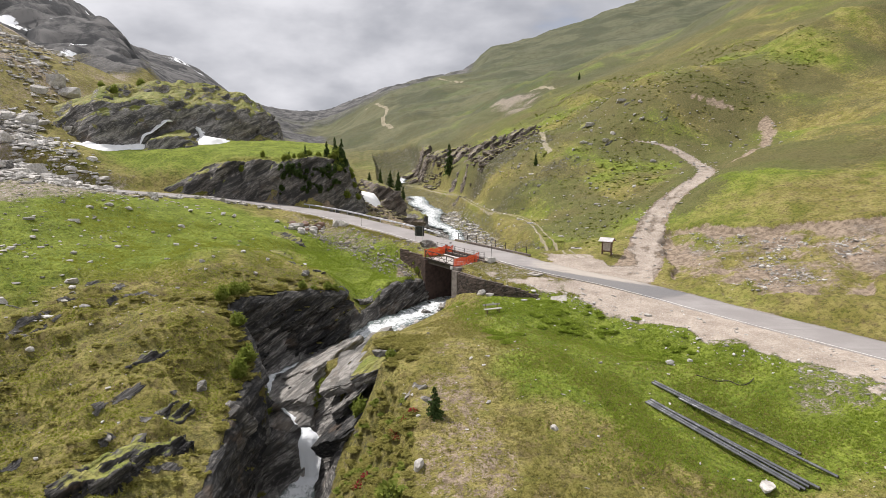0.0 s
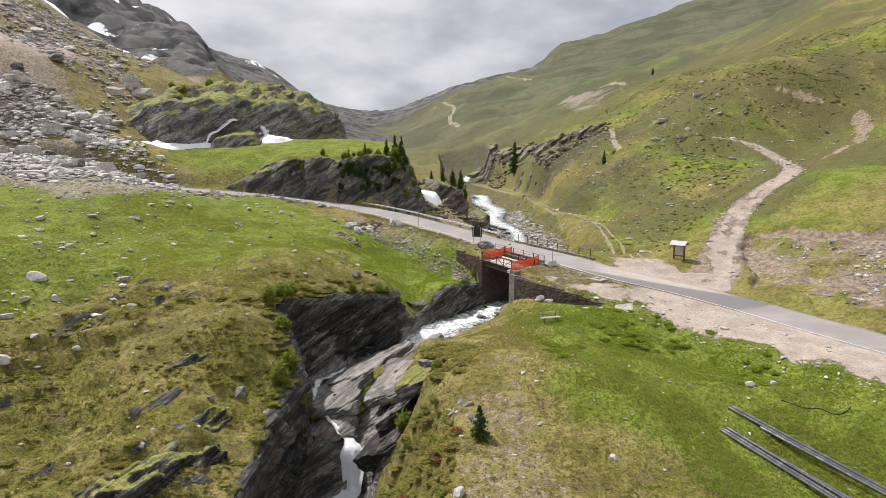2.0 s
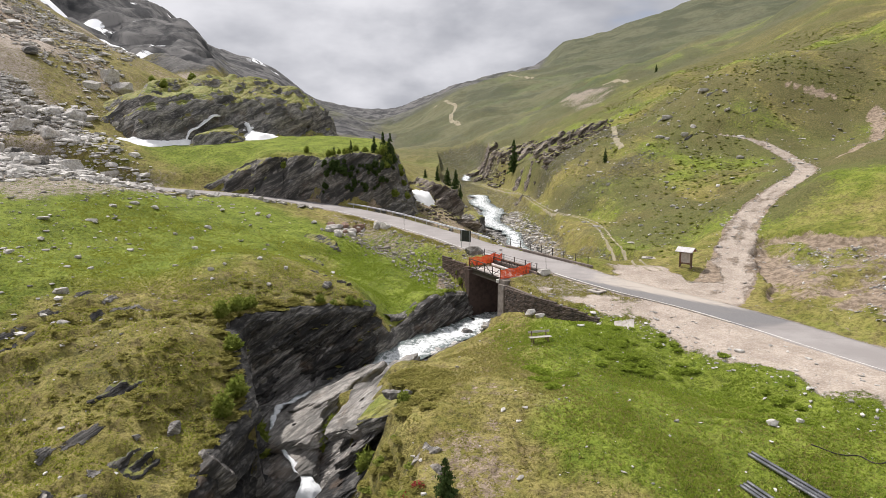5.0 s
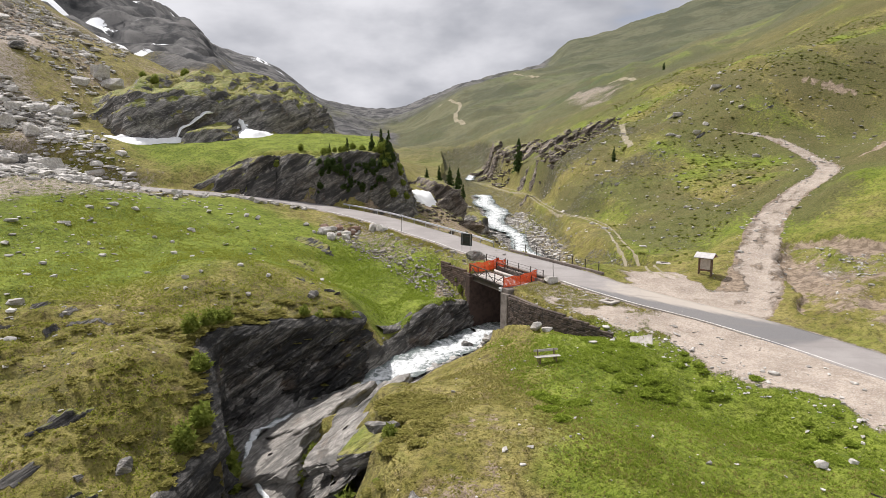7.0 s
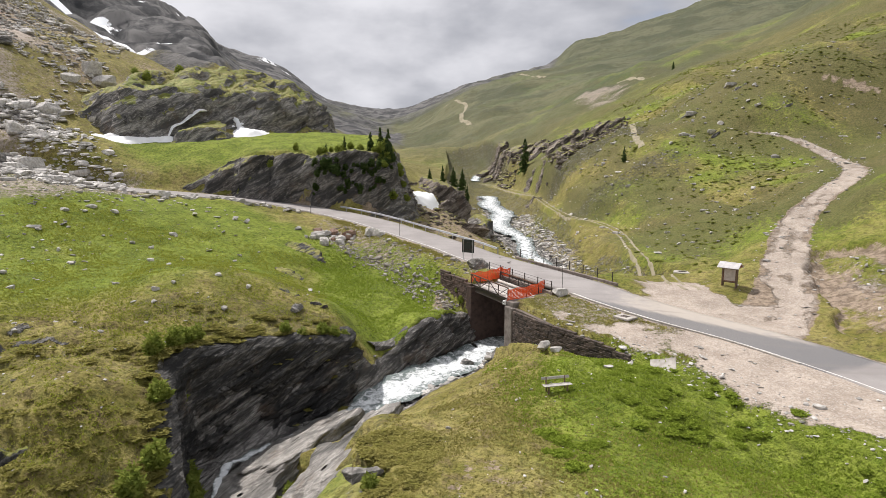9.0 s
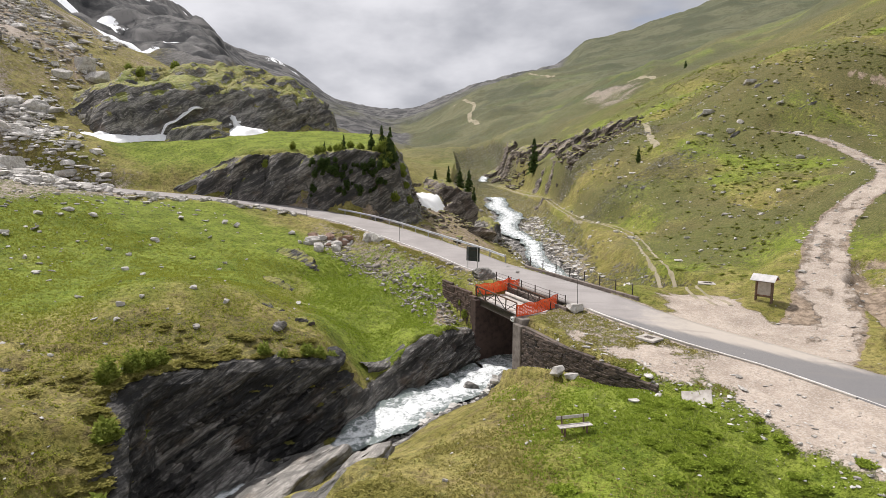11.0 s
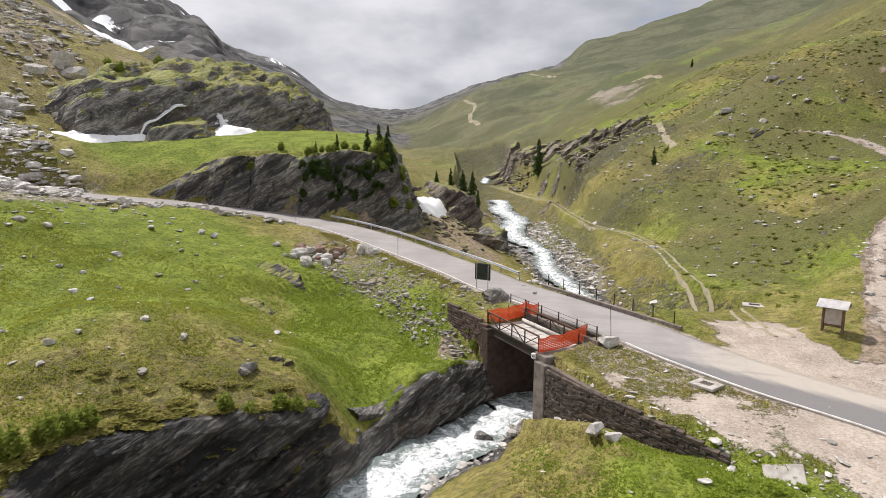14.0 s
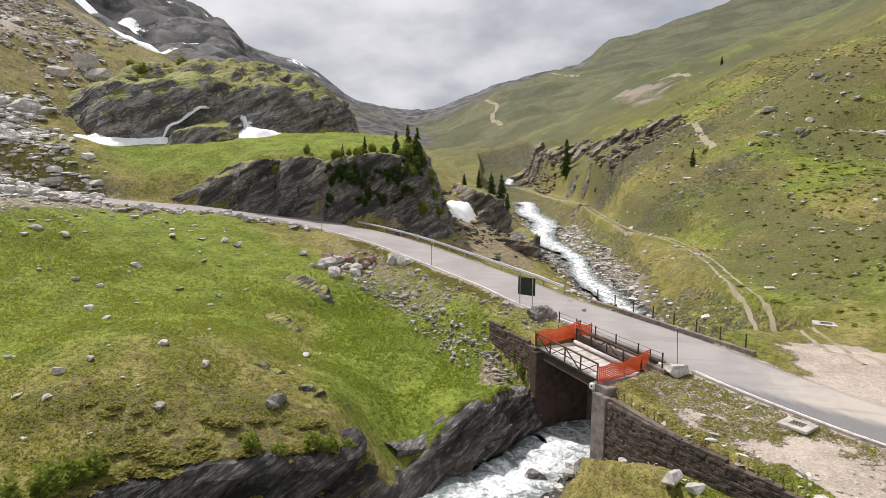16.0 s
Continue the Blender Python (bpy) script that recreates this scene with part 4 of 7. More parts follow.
def boulder(name, x, y, size, seed, mat, label, n=8, sink=0.22, turn=None, tilt=0, group="", category="boulder", z=None, **k):
    p, f = rock_points(n, size, seed, **k)
    ob = new(name, mesh_from(name, p, f, mat, False))
    zz = gz1(x, y) if z is None else z
    ob.matrix_world = pose(x, y, zz + size[2] * (0.5 - sink), tilt, 0, seed * 67 % 360 if turn is None else turn)
    return tagged(ob, label, category, group)


def scatter(name, places, sizes, mat, label, seed, n=2, flat=0.6, category="stones", spin=True):
    """Many loose stones joined in one mesh."""
    rng = np.random.RandomState(seed)
    variants = [rock_points(n, (1, 1, 1), seed + 5 * i, 4.5, 0.22, 6) for i in range(7)]
    vs, fs, at = [], [], 0
    z = ground(places[:, 0], places[:, 1])
    for (x, y), s, zz in zip(places, sizes, z):
        p, f = variants[rng.randint(7)]
        q = p * s * np.array([rng.uniform(0.8, 1.7), rng.uniform(0.5, 1.0), flat * rng.uniform(0.4, 1.2)])
        a, t = rng.uniform(0, 6.28), rng.uniform(-0.45, 0.45)
        q = np.stack([q[:, 0], q[:, 1] * math.cos(t) - q[:, 2] * math.sin(t), q[:, 1] * math.sin(t) + q[:, 2] * math.cos(t)], 1)
        q = np.stack([q[:, 0] * math.cos(a) - q[:, 1] * math.sin(a), q[:, 0] * math.sin(a) + q[:, 1] * math.cos(a), q[:, 2]], 1)
        vs.append(q + (x, y, zz + s * flat * 0.22))
        fs.append(f + at)
        at += len(p)
    return tagged(new(name, mesh_from(name, np.concatenate(vs), np.concatenate(fs), mat, False)), label, category, kind="stuff")


def spots(poly, n, seed, keep=None):
    """n random places inside an outline."""
    rng = np.random.RandomState(seed)
    poly = np.array(poly, float)
    lo, hi = poly.min(0), poly.max(0)
    out = np.zeros((0, 2))
    while len(out) < n:
        q = rng.uniform(lo, hi, (n * 2, 2))
        q = q[inside(poly, q[:, 0], q[:, 1]) > 0]
        if keep is not None:
            q = q[keep(q[:, 0], q[:, 1]) > rng.uniform(0, 1, len(q))]
        out = np.concatenate([out, q])
    return out[:n]


def rock_mass(name, poly, top, step, edge, relief, mat, label, seed, sink=3.0, category="rock", kind="", dome=(0, 1), along=0.22, thick=1.1, split=False, saw=0.7):
    """A crag over an outline: steep sides with layered relief and a top whose height is given."""
    poly = np.array(poly, float)
    lo, hi = poly.min(0) - 1 - edge * 0.8, poly.max(0) + 1 + edge * 0.8
    xs, ys = np.arange(lo[0], hi[0], step), np.arange(lo[1], hi[1], step)
    x, y = (a.ravel() for a in np.meshgrid(xs, ys))
    sd = inside(poly, x, y) + edge * 0.4 * fbm(x * 0.6 / edge, y * 0.6 / edge, 0, 4, seed)
    g = ground(x, y)
    zt = top(x, y) + dome[0] * sstep(0, dome[1], sd) + 0.18 * relief * fbm(x * 0.3, y * 0.3, 0, 4, seed + 1)
    k = np.clip(sd / edge, -0.4, 1)
    k = np.where(k > 0, np.sqrt(np.clip(k, 0, 1)) * 0.55 + 0.45 * sstep(0, 1, k), k)
    zb = np.minimum(g, zt)
    z = zb - sink * 0.4 + (np.maximum(zt, zb) - zb + sink * 0.4) * np.maximum(k, 0) + sink * np.minimum(k, 0) * 2
    zz = z.reshape(len(ys), len(xs))
    dy, dx = np.gradient(zz, step)
    nrm = np.stack([-dx.ravel(), -dy.ravel(), np.ones(len(x))], 1)
    nrm /= np.linalg.norm(nrm, axis=1)[:, None]
    p = np.stack([x, y, z], 1)
    steep = 1 - np.clip((nrm[:, 2] - 0.55) / 0.4, 0, 1)
    d = 1.25 * relief * (strata(p, along, thick, seed, 3, saw) + (0.7 - saw) * fbm(x * 0.35, y * 0.35, z * 0.35, 4, seed + 6)) * (0.06 + 0.94 * steep) + 0.10 * relief * fbm(x, y, z, 3, seed + 4)
    p = p + nrm * (d * sstep(-0.1, 0.35, k))[:, None]
    f = grid_faces(len(xs), len(ys))
    f = f[(k[f] > -0.35).any(1)]
    if split:
        c = poly.mean(0)
        ob = thing(name, label, category, c[0], c[1], float(p[:, 2].min()))
        cap = nrm[f][:, :, 2].mean(1) > 0.80
        for nm, sel, lab in (("rock_face", ~cap, "steep bare layered rock face"), ("turf_top", cap, "turf on the gentle top")):
            used, inv = np.unique(f[sel], return_inverse=True)
            part(nm, mesh_from(nm, p[used] - np.array(ob.location), inv.reshape(-1, 4), mat, True), None, ob, lab)
        return ob
    used, inv = np.unique(f, return_inverse=True)
    ob = new(name, mesh_from(name, p[used], inv.reshape(f.shape), mat, True))
    return tagged(ob, label, category, kind=kind)


def flat_top(*knots):
    """Top heights by x."""
    k = np.array(knots, float)
    return lambda x, y: np.interp(x, k[:, 0], k[:, 1])


# ---- crags ----
rock_mass("rock_crag", [(-70, 138), (-60, 134.5), (-50, 141.5), (-40, 151.5), (-30, 160), (-24.5, 170), (-30, 184), (-50, 186), (-68, 172), (-78, 152)],
          flat_top((-76, 23), (-60, 22.5), (-48, 24), (-36, 24), (-28, 21)), 0.5, 5.0, 2.1, M_ROCK,
          "broad layered grey schist crag with a grassy top", 101, dome=(9.5, 22), along=0.07, thick=0.36, split=True, saw=0.5)
rock_mass("rock_knoll", [(-41, 119.4), (-30, 119.7), (-20, 119.9), (-12, 120.5), (-8.6, 122.4), (-6.6, 127), (-6.4, 136), (-8, 143), (-11, 140), (-11, 131), (-15, 126.0), (-26, 125.0), (-36, 126.0), (-42, 124.5)],
          flat_top((-42, 7.5), (-37, 9.4), (-33, 11.6), (-28, 12.2), (-20, 12.5), (-14, 12.9), (-9, 12.7), (-6, 11.0)), 0.3, 2.6, 1.1, M_KNOLL,
          "dark schist knoll with turf and small conifers on top", 202, along=0.16, thick=0.45, split=True, saw=0.3)
rock_mass("rock_outcrop", [(-7, 167), (0, 164), (6, 168), (7, 178), (0, 186), (-8, 182)], flat_top((-8, 7.0), (0, 5.0), (7, 1.6)), 0.4, 3.2, 1.1, M_BAND,
          "brown-grey schist outcrop above an old snow patch", 303)
rock_mass("rock_outcrop", [(6.5, 141), (9.5, 138), (11, 144), (11, 152), (8, 155), (5.5, 149)], flat_top((5, 0.6), (11, -1.2)), 0.4, 1.5, 0.6, M_ROCK,
          "brown schist outcrop beside the brook", 304)
for i, (cx, cy, a, b, h, t) in enumerate([(32.5, 199, 4, 2.0, 1.3, 50), (36, 214, 5, 2.4, 1.6, 60), (36, 249, 7, 3.6, 2.4, 65), (42, 250, 6, 3, 2.2, 50), (47.5, 237, 6, 2.8, 2.0, 40), (53, 229, 5, 2.4, 1.6, 30),
                                        (31.5, 284, 8, 4, 2.8, 70), (29, 330, 9, 5, 3.2, 70), (20, 360, 9, 5, 3.0, 60), (27, 236, 4, 2, 1.2, 70), (45, 168, 2.6, 1.2, 0.7, 30), (59, 160, 3.0, 1.4, 0.9, 30),
                                        (57, 178, 3.4, 1.6, 1.0, 20), (69, 173, 3.2, 1.5, 0.9, 20), (72, 158, 2.6, 1.2, 0.8, 20), (28, 218, 4, 2, 1.1, 65), (24.5, 204, 2.6, 1.4, 0.8, 60), (24, 388, 9, 5, 4.0, 70), (33, 268, 6, 3.4, 2.4, 60), (39.5, 262, 6, 3.2, 2.6, 55), (44.5, 243, 5, 3, 2.4, 45), (50, 233, 5, 3, 2.2, 40), (27.5, 305, 7, 4, 3.0, 70), (24, 345, 8, 5, 3.6, 70), (16, 392, 8, 5, 3.0, 60)]):
    c, s = math.cos(radians(t)), math.sin(radians(t))
    pl = [(cx + a * math.cos(q) * c - b * math.sin(q) * s, cy + a * math.cos(q) * s + b * math.sin(q) * c) for q in np.linspace(0, 6.28, 13)[:-1]]
    rock_mass("rock_outcrop", pl, lambda x, y, h=h: ground(x, y) + h * 0.7, 0.3, 1.6, 1.0, M_BAND if cy > 185 else M_ROCK, "grey-brown schist outcrop in a grassy slope", 310 + i, along=0.2, thick=1.2)
# low scars of dark layered rock that break through the turf
for i, (cx, cy, a, b, h, t) in enumerate([(-18.6, 47.0, 2.0, 0.7, 0.5, 35), (-15.2, 42.0, 1.6, 0.9, 0.5, 40),
                                        (-14.6, 93.4, 3.4, 1.3, 0.7, -32), (-14.2, 85.4, 2.2, 1.0, 0.5, -25), (-10.6, 72.0, 1.2, 0.6, 0.4, 10), (-7.6, 70.8, 1.0, 0.6, 0.35, -20)]):
    c, s = math.cos(radians(t)), math.sin(radians(t))
    pl = [(cx + a * math.cos(q) * c - b * math.sin(q) * s, cy + a * math.cos(q) * s + b * math.sin(q) * c) for q in np.linspace(0, 6.28, 11)[:-1]]
    z0 = gz1(cx, cy)
    sl = lambda x, y, z0=z0, h=h, c=c, s=s, cx=cx, cy=cy: ground(x, y) + h * 0.35 + 0.35 * h * np.clip(((y - cy) * c - (x - cx) * s) / 0.8, -1, 1)
    rock_mass("rock_scar", pl, sl, 0.16, 0.45, 0.34, M_SCAR, "dark layered schist breaking through the turf", 340 + i, sink=0.5, along=0.6, thick=3.0)
rock_mass("rock_scar", [(-19.5, 33), (-17, 33.6), (-14.5, 36.5), (-13.0, 39.5), (-14, 40.3), (-16.6, 38.6), (-19.0, 36.4), (-20.4, 34.5)], lambda x, y: ground(x, y) + 0.8, 0.16, 0.7, 0.6, M_SCAR,
          "large dark layered schist rib beside the gorge", 360, sink=0.8, along=0.5, thick=2.2)


# ---- gorge walls and slabs ----
def curtain(name, rim, mat, label, seed, bulge, relief, reach=0.75):
    """A rock wall under a rim: rows of x, y, top z, foot z; it faces the left of its way and leans out by bulge."""
    line = smooth_line(rim, 0.18)
    t = np.gradient(line[:, :2], axis=0)
    t /= np.hypot(*t.T)[:, None]
    nrm = np.stack([-t[:, 1], t[:, 0]], 1)
    back = np.linspace(-1.6, 3.6, 27)
    g = np.stack([ground(line[:, 0] - nrm[:, 0] * o, line[:, 1] - nrm[:, 1] * o) for o in back], 1)
    fit = g > g[:, -1:] - 0.5 - 0.30 * (3.6 - back)
    edge = back[np.where(fit.any(1), fit.argmax(1), 16)]
    edge = np.convolve(np.pad(edge, 8, mode="edge"), np.ones(17) / 17, "valid")
    line[:, :2] -= nrm * (edge[:, None] - reach)
    v = np.linspace(0, 1, 52)
    out = np.interp(v, [0, 0.04, 0.12, 0.5, 0.85, 1.0], [-1.2, -0.35, 0.1, 0.3 + bulge * 0.5, 0.45 + bulge, 0.8 + bulge])
    p = line[:, None, :2] + nrm[:, None, :] * out[None, :, None]
    zt = ground(line[:, 0] - nrm[:, 0] * 1.2, line[:, 1] - nrm[:, 1] * 1.2)
    zt = np.convolve(np.pad(zt, 6, mode="edge"), np.ones(13) / 13, "valid")[:, None]
    top = zt - 0.06 + 0.12 * fbm(line[:, 0] * 0.8, line[:, 1] * 0.8, 0, 3, seed + 7)[:, None]
    z = top + (line[:, 3][:, None] - top) * np.interp(v, [0, 0.04, 0.12, 1], [0, 0.01, 0.08, 1])[None]
    q = np.concatenate([p, z[..., None]], 2).reshape(-1, 3)
    n3 = np.repeat(np.concatenate([nrm, np.zeros((len(nrm), 1))], 1), len(v), 0)
    fade = np.tile(0.25 * sstep(0.02, 0.12, v) + 0.75 * sstep(0.10, 0.42, v), len(line))
    d = 1.15 * relief * strata(q, 0.30, 1.7, seed, 4, 0.6) + relief * 0.9 * fbm(q[:, 0] * 0.35, q[:, 1] * 0.35, q[:, 2] * 0.35, 3, seed + 2)
    q = q + n3 * (d * fade)[:, None]
    q[:, 2] += 0.12 * fade * fbm(q[:, 0] * 1.5, q[:, 1] * 1.5, q[:, 2], 2, seed + 5)
    return tagged(new(name, mesh_from(name, q, grid_faces(len(v), len(line)), mat, False)), label, "cliff", kind="structure")


# the dark material carries this wall's shade
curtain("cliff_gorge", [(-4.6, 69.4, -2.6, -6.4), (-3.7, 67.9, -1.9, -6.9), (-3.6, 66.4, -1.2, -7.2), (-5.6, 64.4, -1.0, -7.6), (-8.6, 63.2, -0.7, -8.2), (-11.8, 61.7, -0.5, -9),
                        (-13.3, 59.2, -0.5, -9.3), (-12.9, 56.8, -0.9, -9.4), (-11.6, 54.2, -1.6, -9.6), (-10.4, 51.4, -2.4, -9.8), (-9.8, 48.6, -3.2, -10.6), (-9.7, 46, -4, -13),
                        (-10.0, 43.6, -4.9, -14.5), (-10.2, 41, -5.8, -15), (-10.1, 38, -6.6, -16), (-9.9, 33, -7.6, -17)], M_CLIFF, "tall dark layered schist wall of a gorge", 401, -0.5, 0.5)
curtain("cliff_ledge", [(5.6, 79.3, -3.2, -6.4), (4.3, 77.7, -3.2, -6.5), (3.0, 76.0, -3.6, -6.5), (1.7, 74.7, -4.0, -6.6), (0.5, 73.6, -4.4, -6.7), (-0.4, 72.2, -5.0, -6.8), (-1.0, 70.9, -5.7, -6.9)], M_LEDGE,
        "layered schist ledges on the stream bank", 402, -0.2, 0.5, 0.15)


def slab(x, y, z, size, yaw, pitch, roll, seed, label, mat=None, n=30):
    p, f = rock_points(n, size, seed, 12.0, 0.02, 4)
    m = pose(x, y, z, pitch, roll, yaw)
    w = p @ np.array(m.to_3x3()).T + np.array(m.translation)
    c = w - w.mean(0)
    c /= np.linalg.norm(c, axis=1)[:, None]
    w = w + c * (0.16 * strata(w, 0.35, 1.8, seed, 3) + 0.12 * fbm(w[:, 0] * 0.8, w[:, 1] * 0.8, w[:, 2] * 0.8, 3, seed))[:, None]
    return tagged(new("rock_slab", mesh_from("rock_slab", w, f, mat or M_SLAB, True)), label, "rock slab")


def plate(corners, thick, seed, label, mat, n=30, rough=0.16):
    """A thick rock plate: its four upper corners, worn edges, layered sides."""
    p, f = BALLS[n]
    p = p / (np.abs(p) ** 14).sum(1, keepdims=True) ** (1 / 14)
    c = np.array(corners, float)
    nrm = np.cross(c[1] - c[0], c[3] - c[0])
    nrm *= np.sign(nrm[2]) / np.linalg.norm(nrm)
    u, v = (p[:, :1] + 1) / 2, (p[:, 1:2] + 1) / 2
    w = c[0] * (1 - u) * (1 - v) + c[1] * u * (1 - v) + c[2] * u * v + c[3] * (1 - u) * v
    mid = c.mean(0)
    w = w - nrm * (1 - p[:, 2:]) / 2 * thick
    edge = 0.35 * fbm(w[:, 0] * 0.7, w[:, 1] * 0.7, w[:, 2] * 0.7, 4, seed)
    side = np.maximum(np.abs(p[:, :1]), np.abs(p[:, 1:2])) ** 4
    o = (w - mid) / np.linalg.norm(w - mid, axis=1)[:, None]
    w = w + o * side * (edge + 0.26 * strata(w, 0.3, 2.2, seed, 3))[:, None]
    w = w + nrm * (rough * strata(w, 0.35, 1.6, seed + 2, 4) + 0.10 * fbm(w[:, 0], w[:, 1], w[:, 2], 4, seed + 3))[:, None] * p[:, 2:]
    return tagged(new("rock_slab", mesh_from("rock_slab", w, f, mat, False)), label, "rock slab")


PALE = "pale grey tilted schist slab on the stream bank"
plate([(-2.3, 60.6, -4.8), (-6.3, 63.3, -7.0), (-11.4, 57.2, -8.5), (-6.6, 55.2, -6.3)], 1.8, 501, PALE, M_SLAB)
plate([(-6.4, 55.6, -6.4), (-11.2, 57.2, -8.5), (-10.5, 52.2, -9.0), (-7.0, 51.4, -8.1)], 1.8, 502, PALE, M_SLAB)
plate([(-6.7, 52.2, -8.7), (-10.2, 52.6, -9.6), (-9.0, 49.6, -10.3), (-6.3, 49.9, -10.0)], 1.6, 503, PALE, M_SLAB, 14)
plate([(-0.2, 55.4, -3.2), (-3.9, 54.4, -4.6), (-5.9, 51.6, -7.3), (-2.5, 47.6, -5.1)], 1.2, 504, "broad pale schist slab overhanging a dark hollow", M_SLAB)
plate([(-1.9, 46.2, -5.2), (-4.7, 47.5, -8.0), (-4.6, 49.8, -8.2), (-1.4, 48.8, -5.3)], 0.5, 505, "thin schist plate under an overhang", M_LEDGE, 14)
# plate added over the hollow's floor, overhang shade painted as dark wet rock
plate([(-0.8, 45.5, -6.0), (-4.4, 48.8, -9.0), (-6.4, 47.2, -10.6), (-3.4, 43.8, -8.1)], 1.6, 511, "wet schist floor of a hollow, toned dark for shade", M_CLIFF, 14)
plate([(0.9, 57.6, -3.1), (-1.3, 57.2, -3.6), (-1.9, 55.4, -3.9), (0.2, 55.6, -3.2)], 0.6, 508, PALE, M_SLAB, 14)
plate([(-7.6, 50.6, -10.3), (-9.0, 50.4, -10.6), (-9.0, 48.4, -11.0), (-7.5, 48.5, -10.8)], 4.0, 509, "pale schist pillar beside a waterfall", M_SLAB, 14)
plate([(-2.9, 47.5, -4.7), (0.2, 45.9, -3.6), (1.5, 46.2, -2.5), (1.9, 48.8, -2.2)], 0.9, 507, "turf-covered schist roof of a dark hollow", M_ROCK, 14)
plate([(-2.9, 47.5, -4.7), (1.3, 46.6, -2.8), (1.6, 49.6, -2.2), (-1.6, 50.6, -3.9)], 1.0, 510, "turf-covered schist roof of a dark hollow", M_ROCK)
slab(0.1, 46.8, -2.45, (1.7, 1.1, 0.5), 35, -6, 8, 506, PALE, M_SLAB, 14)
plate([(3.2, 37.6, gz1(3.2, 37.6) + 0.18), (2.6, 38.4, gz1(2.6, 38.4) + 0.2), (-1.2, 40.4, gz1(-1.2, 40.4) + 0.2), (-0.9, 39.5, gz1(-0.9, 39.5) + 0.15)], 0.7, 515, "narrow pale schist rib on a heathy bank", M_SLAB, 14, 0.08)
plate([(3.1, 39.3, gz1(3.1, 39.3) + 0.2), (2.2, 40.2, gz1(2.2, 40.2) + 0.2), (0.9, 40.0, gz1(0.9, 40.0) + 0.2), (1.9, 39.1, gz1(1.9, 39.1) + 0.15)], 0.6, 516, "narrow pale schist rib on a heathy bank", M_SLAB, 14, 0.08)
for q in [(-11.3, 43.4, -6.4, (2.4, 1.8, 2.8), 30, 0, -18, 518)]:
    slab(*q[:3], q[3], *q[4:7], q[7], "grey layered schist ledge beside the stream", M_LEDGE, 14)

# ---- snow ----
def top_of(x, y):
    """The height of whatever lies uppermost at a place."""
    hit, at, *_ = scene.ray_cast(bpy.context.view_layer.depsgraph, Vector((x, y, 120)), Vector((0, 0, -1)))
    return at.z if hit else gz1(x, y)


def snow_patch(poly, lift, label, seed, rise=0.6):
    poly = np.array(poly, float)
    lo, hi = poly.min(0) - 0.5, poly.max(0) + 0.5
    st = max(0.25, (hi - lo).max() / 60)
    xs, ys = np.arange(lo[0], hi[0], st), np.arange(lo[1], hi[1], st)
    x, y = (a.ravel() for a in np.meshgrid(xs, ys))
    sd = inside(poly, x, y) + 0.5 * fbm(x * 0.5, y * 0.5, 0, 3, seed)
    under = np.minimum([top_of(a, b) if d > -2 else -9e9 for a, b, d in zip(x, y, sd)], ground(x, y) + rise)
    under = np.where(sd > -2, under, ground(x, y)).reshape(len(ys), len(xs))
    for _ in range(3):
        pad = np.pad(under, 1, mode="edge")
        under = (pad[1:-1, 1:-1] * 2 + pad[:-2, 1:-1] + pad[2:, 1:-1] + pad[1:-1, :-2] + pad[1:-1, 2:]) / 6
    z = under.ravel() + lift * np.clip(sd, -0.6, 1.6) + 0.05 * fbm(x, y, 0, 2, seed)
    f = grid_faces(len(xs), len(ys))
    f = f[(sd[f] > -0.3).any(1)]
    used, inv = np.unique(f, return_inverse=True)
    tagged(new("snow_patch", mesh_from("snow_patch", np.stack([x, y, z], 1)[used], inv.reshape(f.shape), M_SNOW, True)), label, "snow")


rock_mass("rock_outcrop", [(-51, 136.2), (-45, 135.6), (-39.5, 139.2), (-40.5, 145), (-45, 149), (-50.5, 144)], lambda x, y: ground(x, y) + 2.6 - 0.16 * np.abs(x + 46), 0.3, 2.4, 0.7, M_ROCK,
          "low turfy schist outcrop between two snow strips", 305, along=0.12, thick=0.9)


def snow_drift(line, wide, label, seed):
    """A flattened drift of snow lying in a cleft, along rows of x, y, z."""
    ln = smooth_line(line, 0.25)
    u = np.linspace(0, 1, len(ln))
    r = wide * (0.35 + 0.65 * np.sin(np.pi * np.clip(u * 0.9 + 0.08, 0, 1)) ** 0.6) * (1 + 0.35 * fbm(u * 6, u * 0, 0, 3, seed))
    a = np.linspace(0, 2 * math.pi, 17)[:-1]
    ring = np.stack([ln[:, None, 0] + r[:, None] * np.cos(a) * 0.75, ln[:, None, 1] + r[:, None] * (np.sin(a) * 0.55 - np.cos(a) * 0.4), ln[:, None, 2] + r[:, None] * np.sin(a) * 0.5], -1)
    tagged(new("snow_drift", mesh_from("snow_drift", ring.reshape(-1, 3), grid_faces(16, len(ln), True), M_SNOW, True)), label, "snow")


bpy.context.view_layer.update()
snow_drift([(-51.6, 138.6, 15.6), (-51.2, 139.6, 17.2), (-50.2, 141.2, 18.0), (-49.0, 142.6, 19.4), (-48.0, 144.1, 20.5), (-47.2, 146.2, 20.6)], 0.6, "narrow tongue of old snow in a rock cleft", 4)
snow_drift([(-40.6, 147.2, 16.3), (-41.6, 148.4, 17.4), (-42.2, 149.4, 18.6), (-43.2, 150.2, 19.4)], 0.9, "steep tongue of old snow between rocks", 5)
snow_patch([(-62.5, 132.2), (-58, 131.2), (-53, 135.0), (-50.2, 138.0), (-49.6, 140.4), (-52.5, 139.4), (-57, 136), (-61, 134.4)], 0.55, "white strip of old snow under a crag", 1)
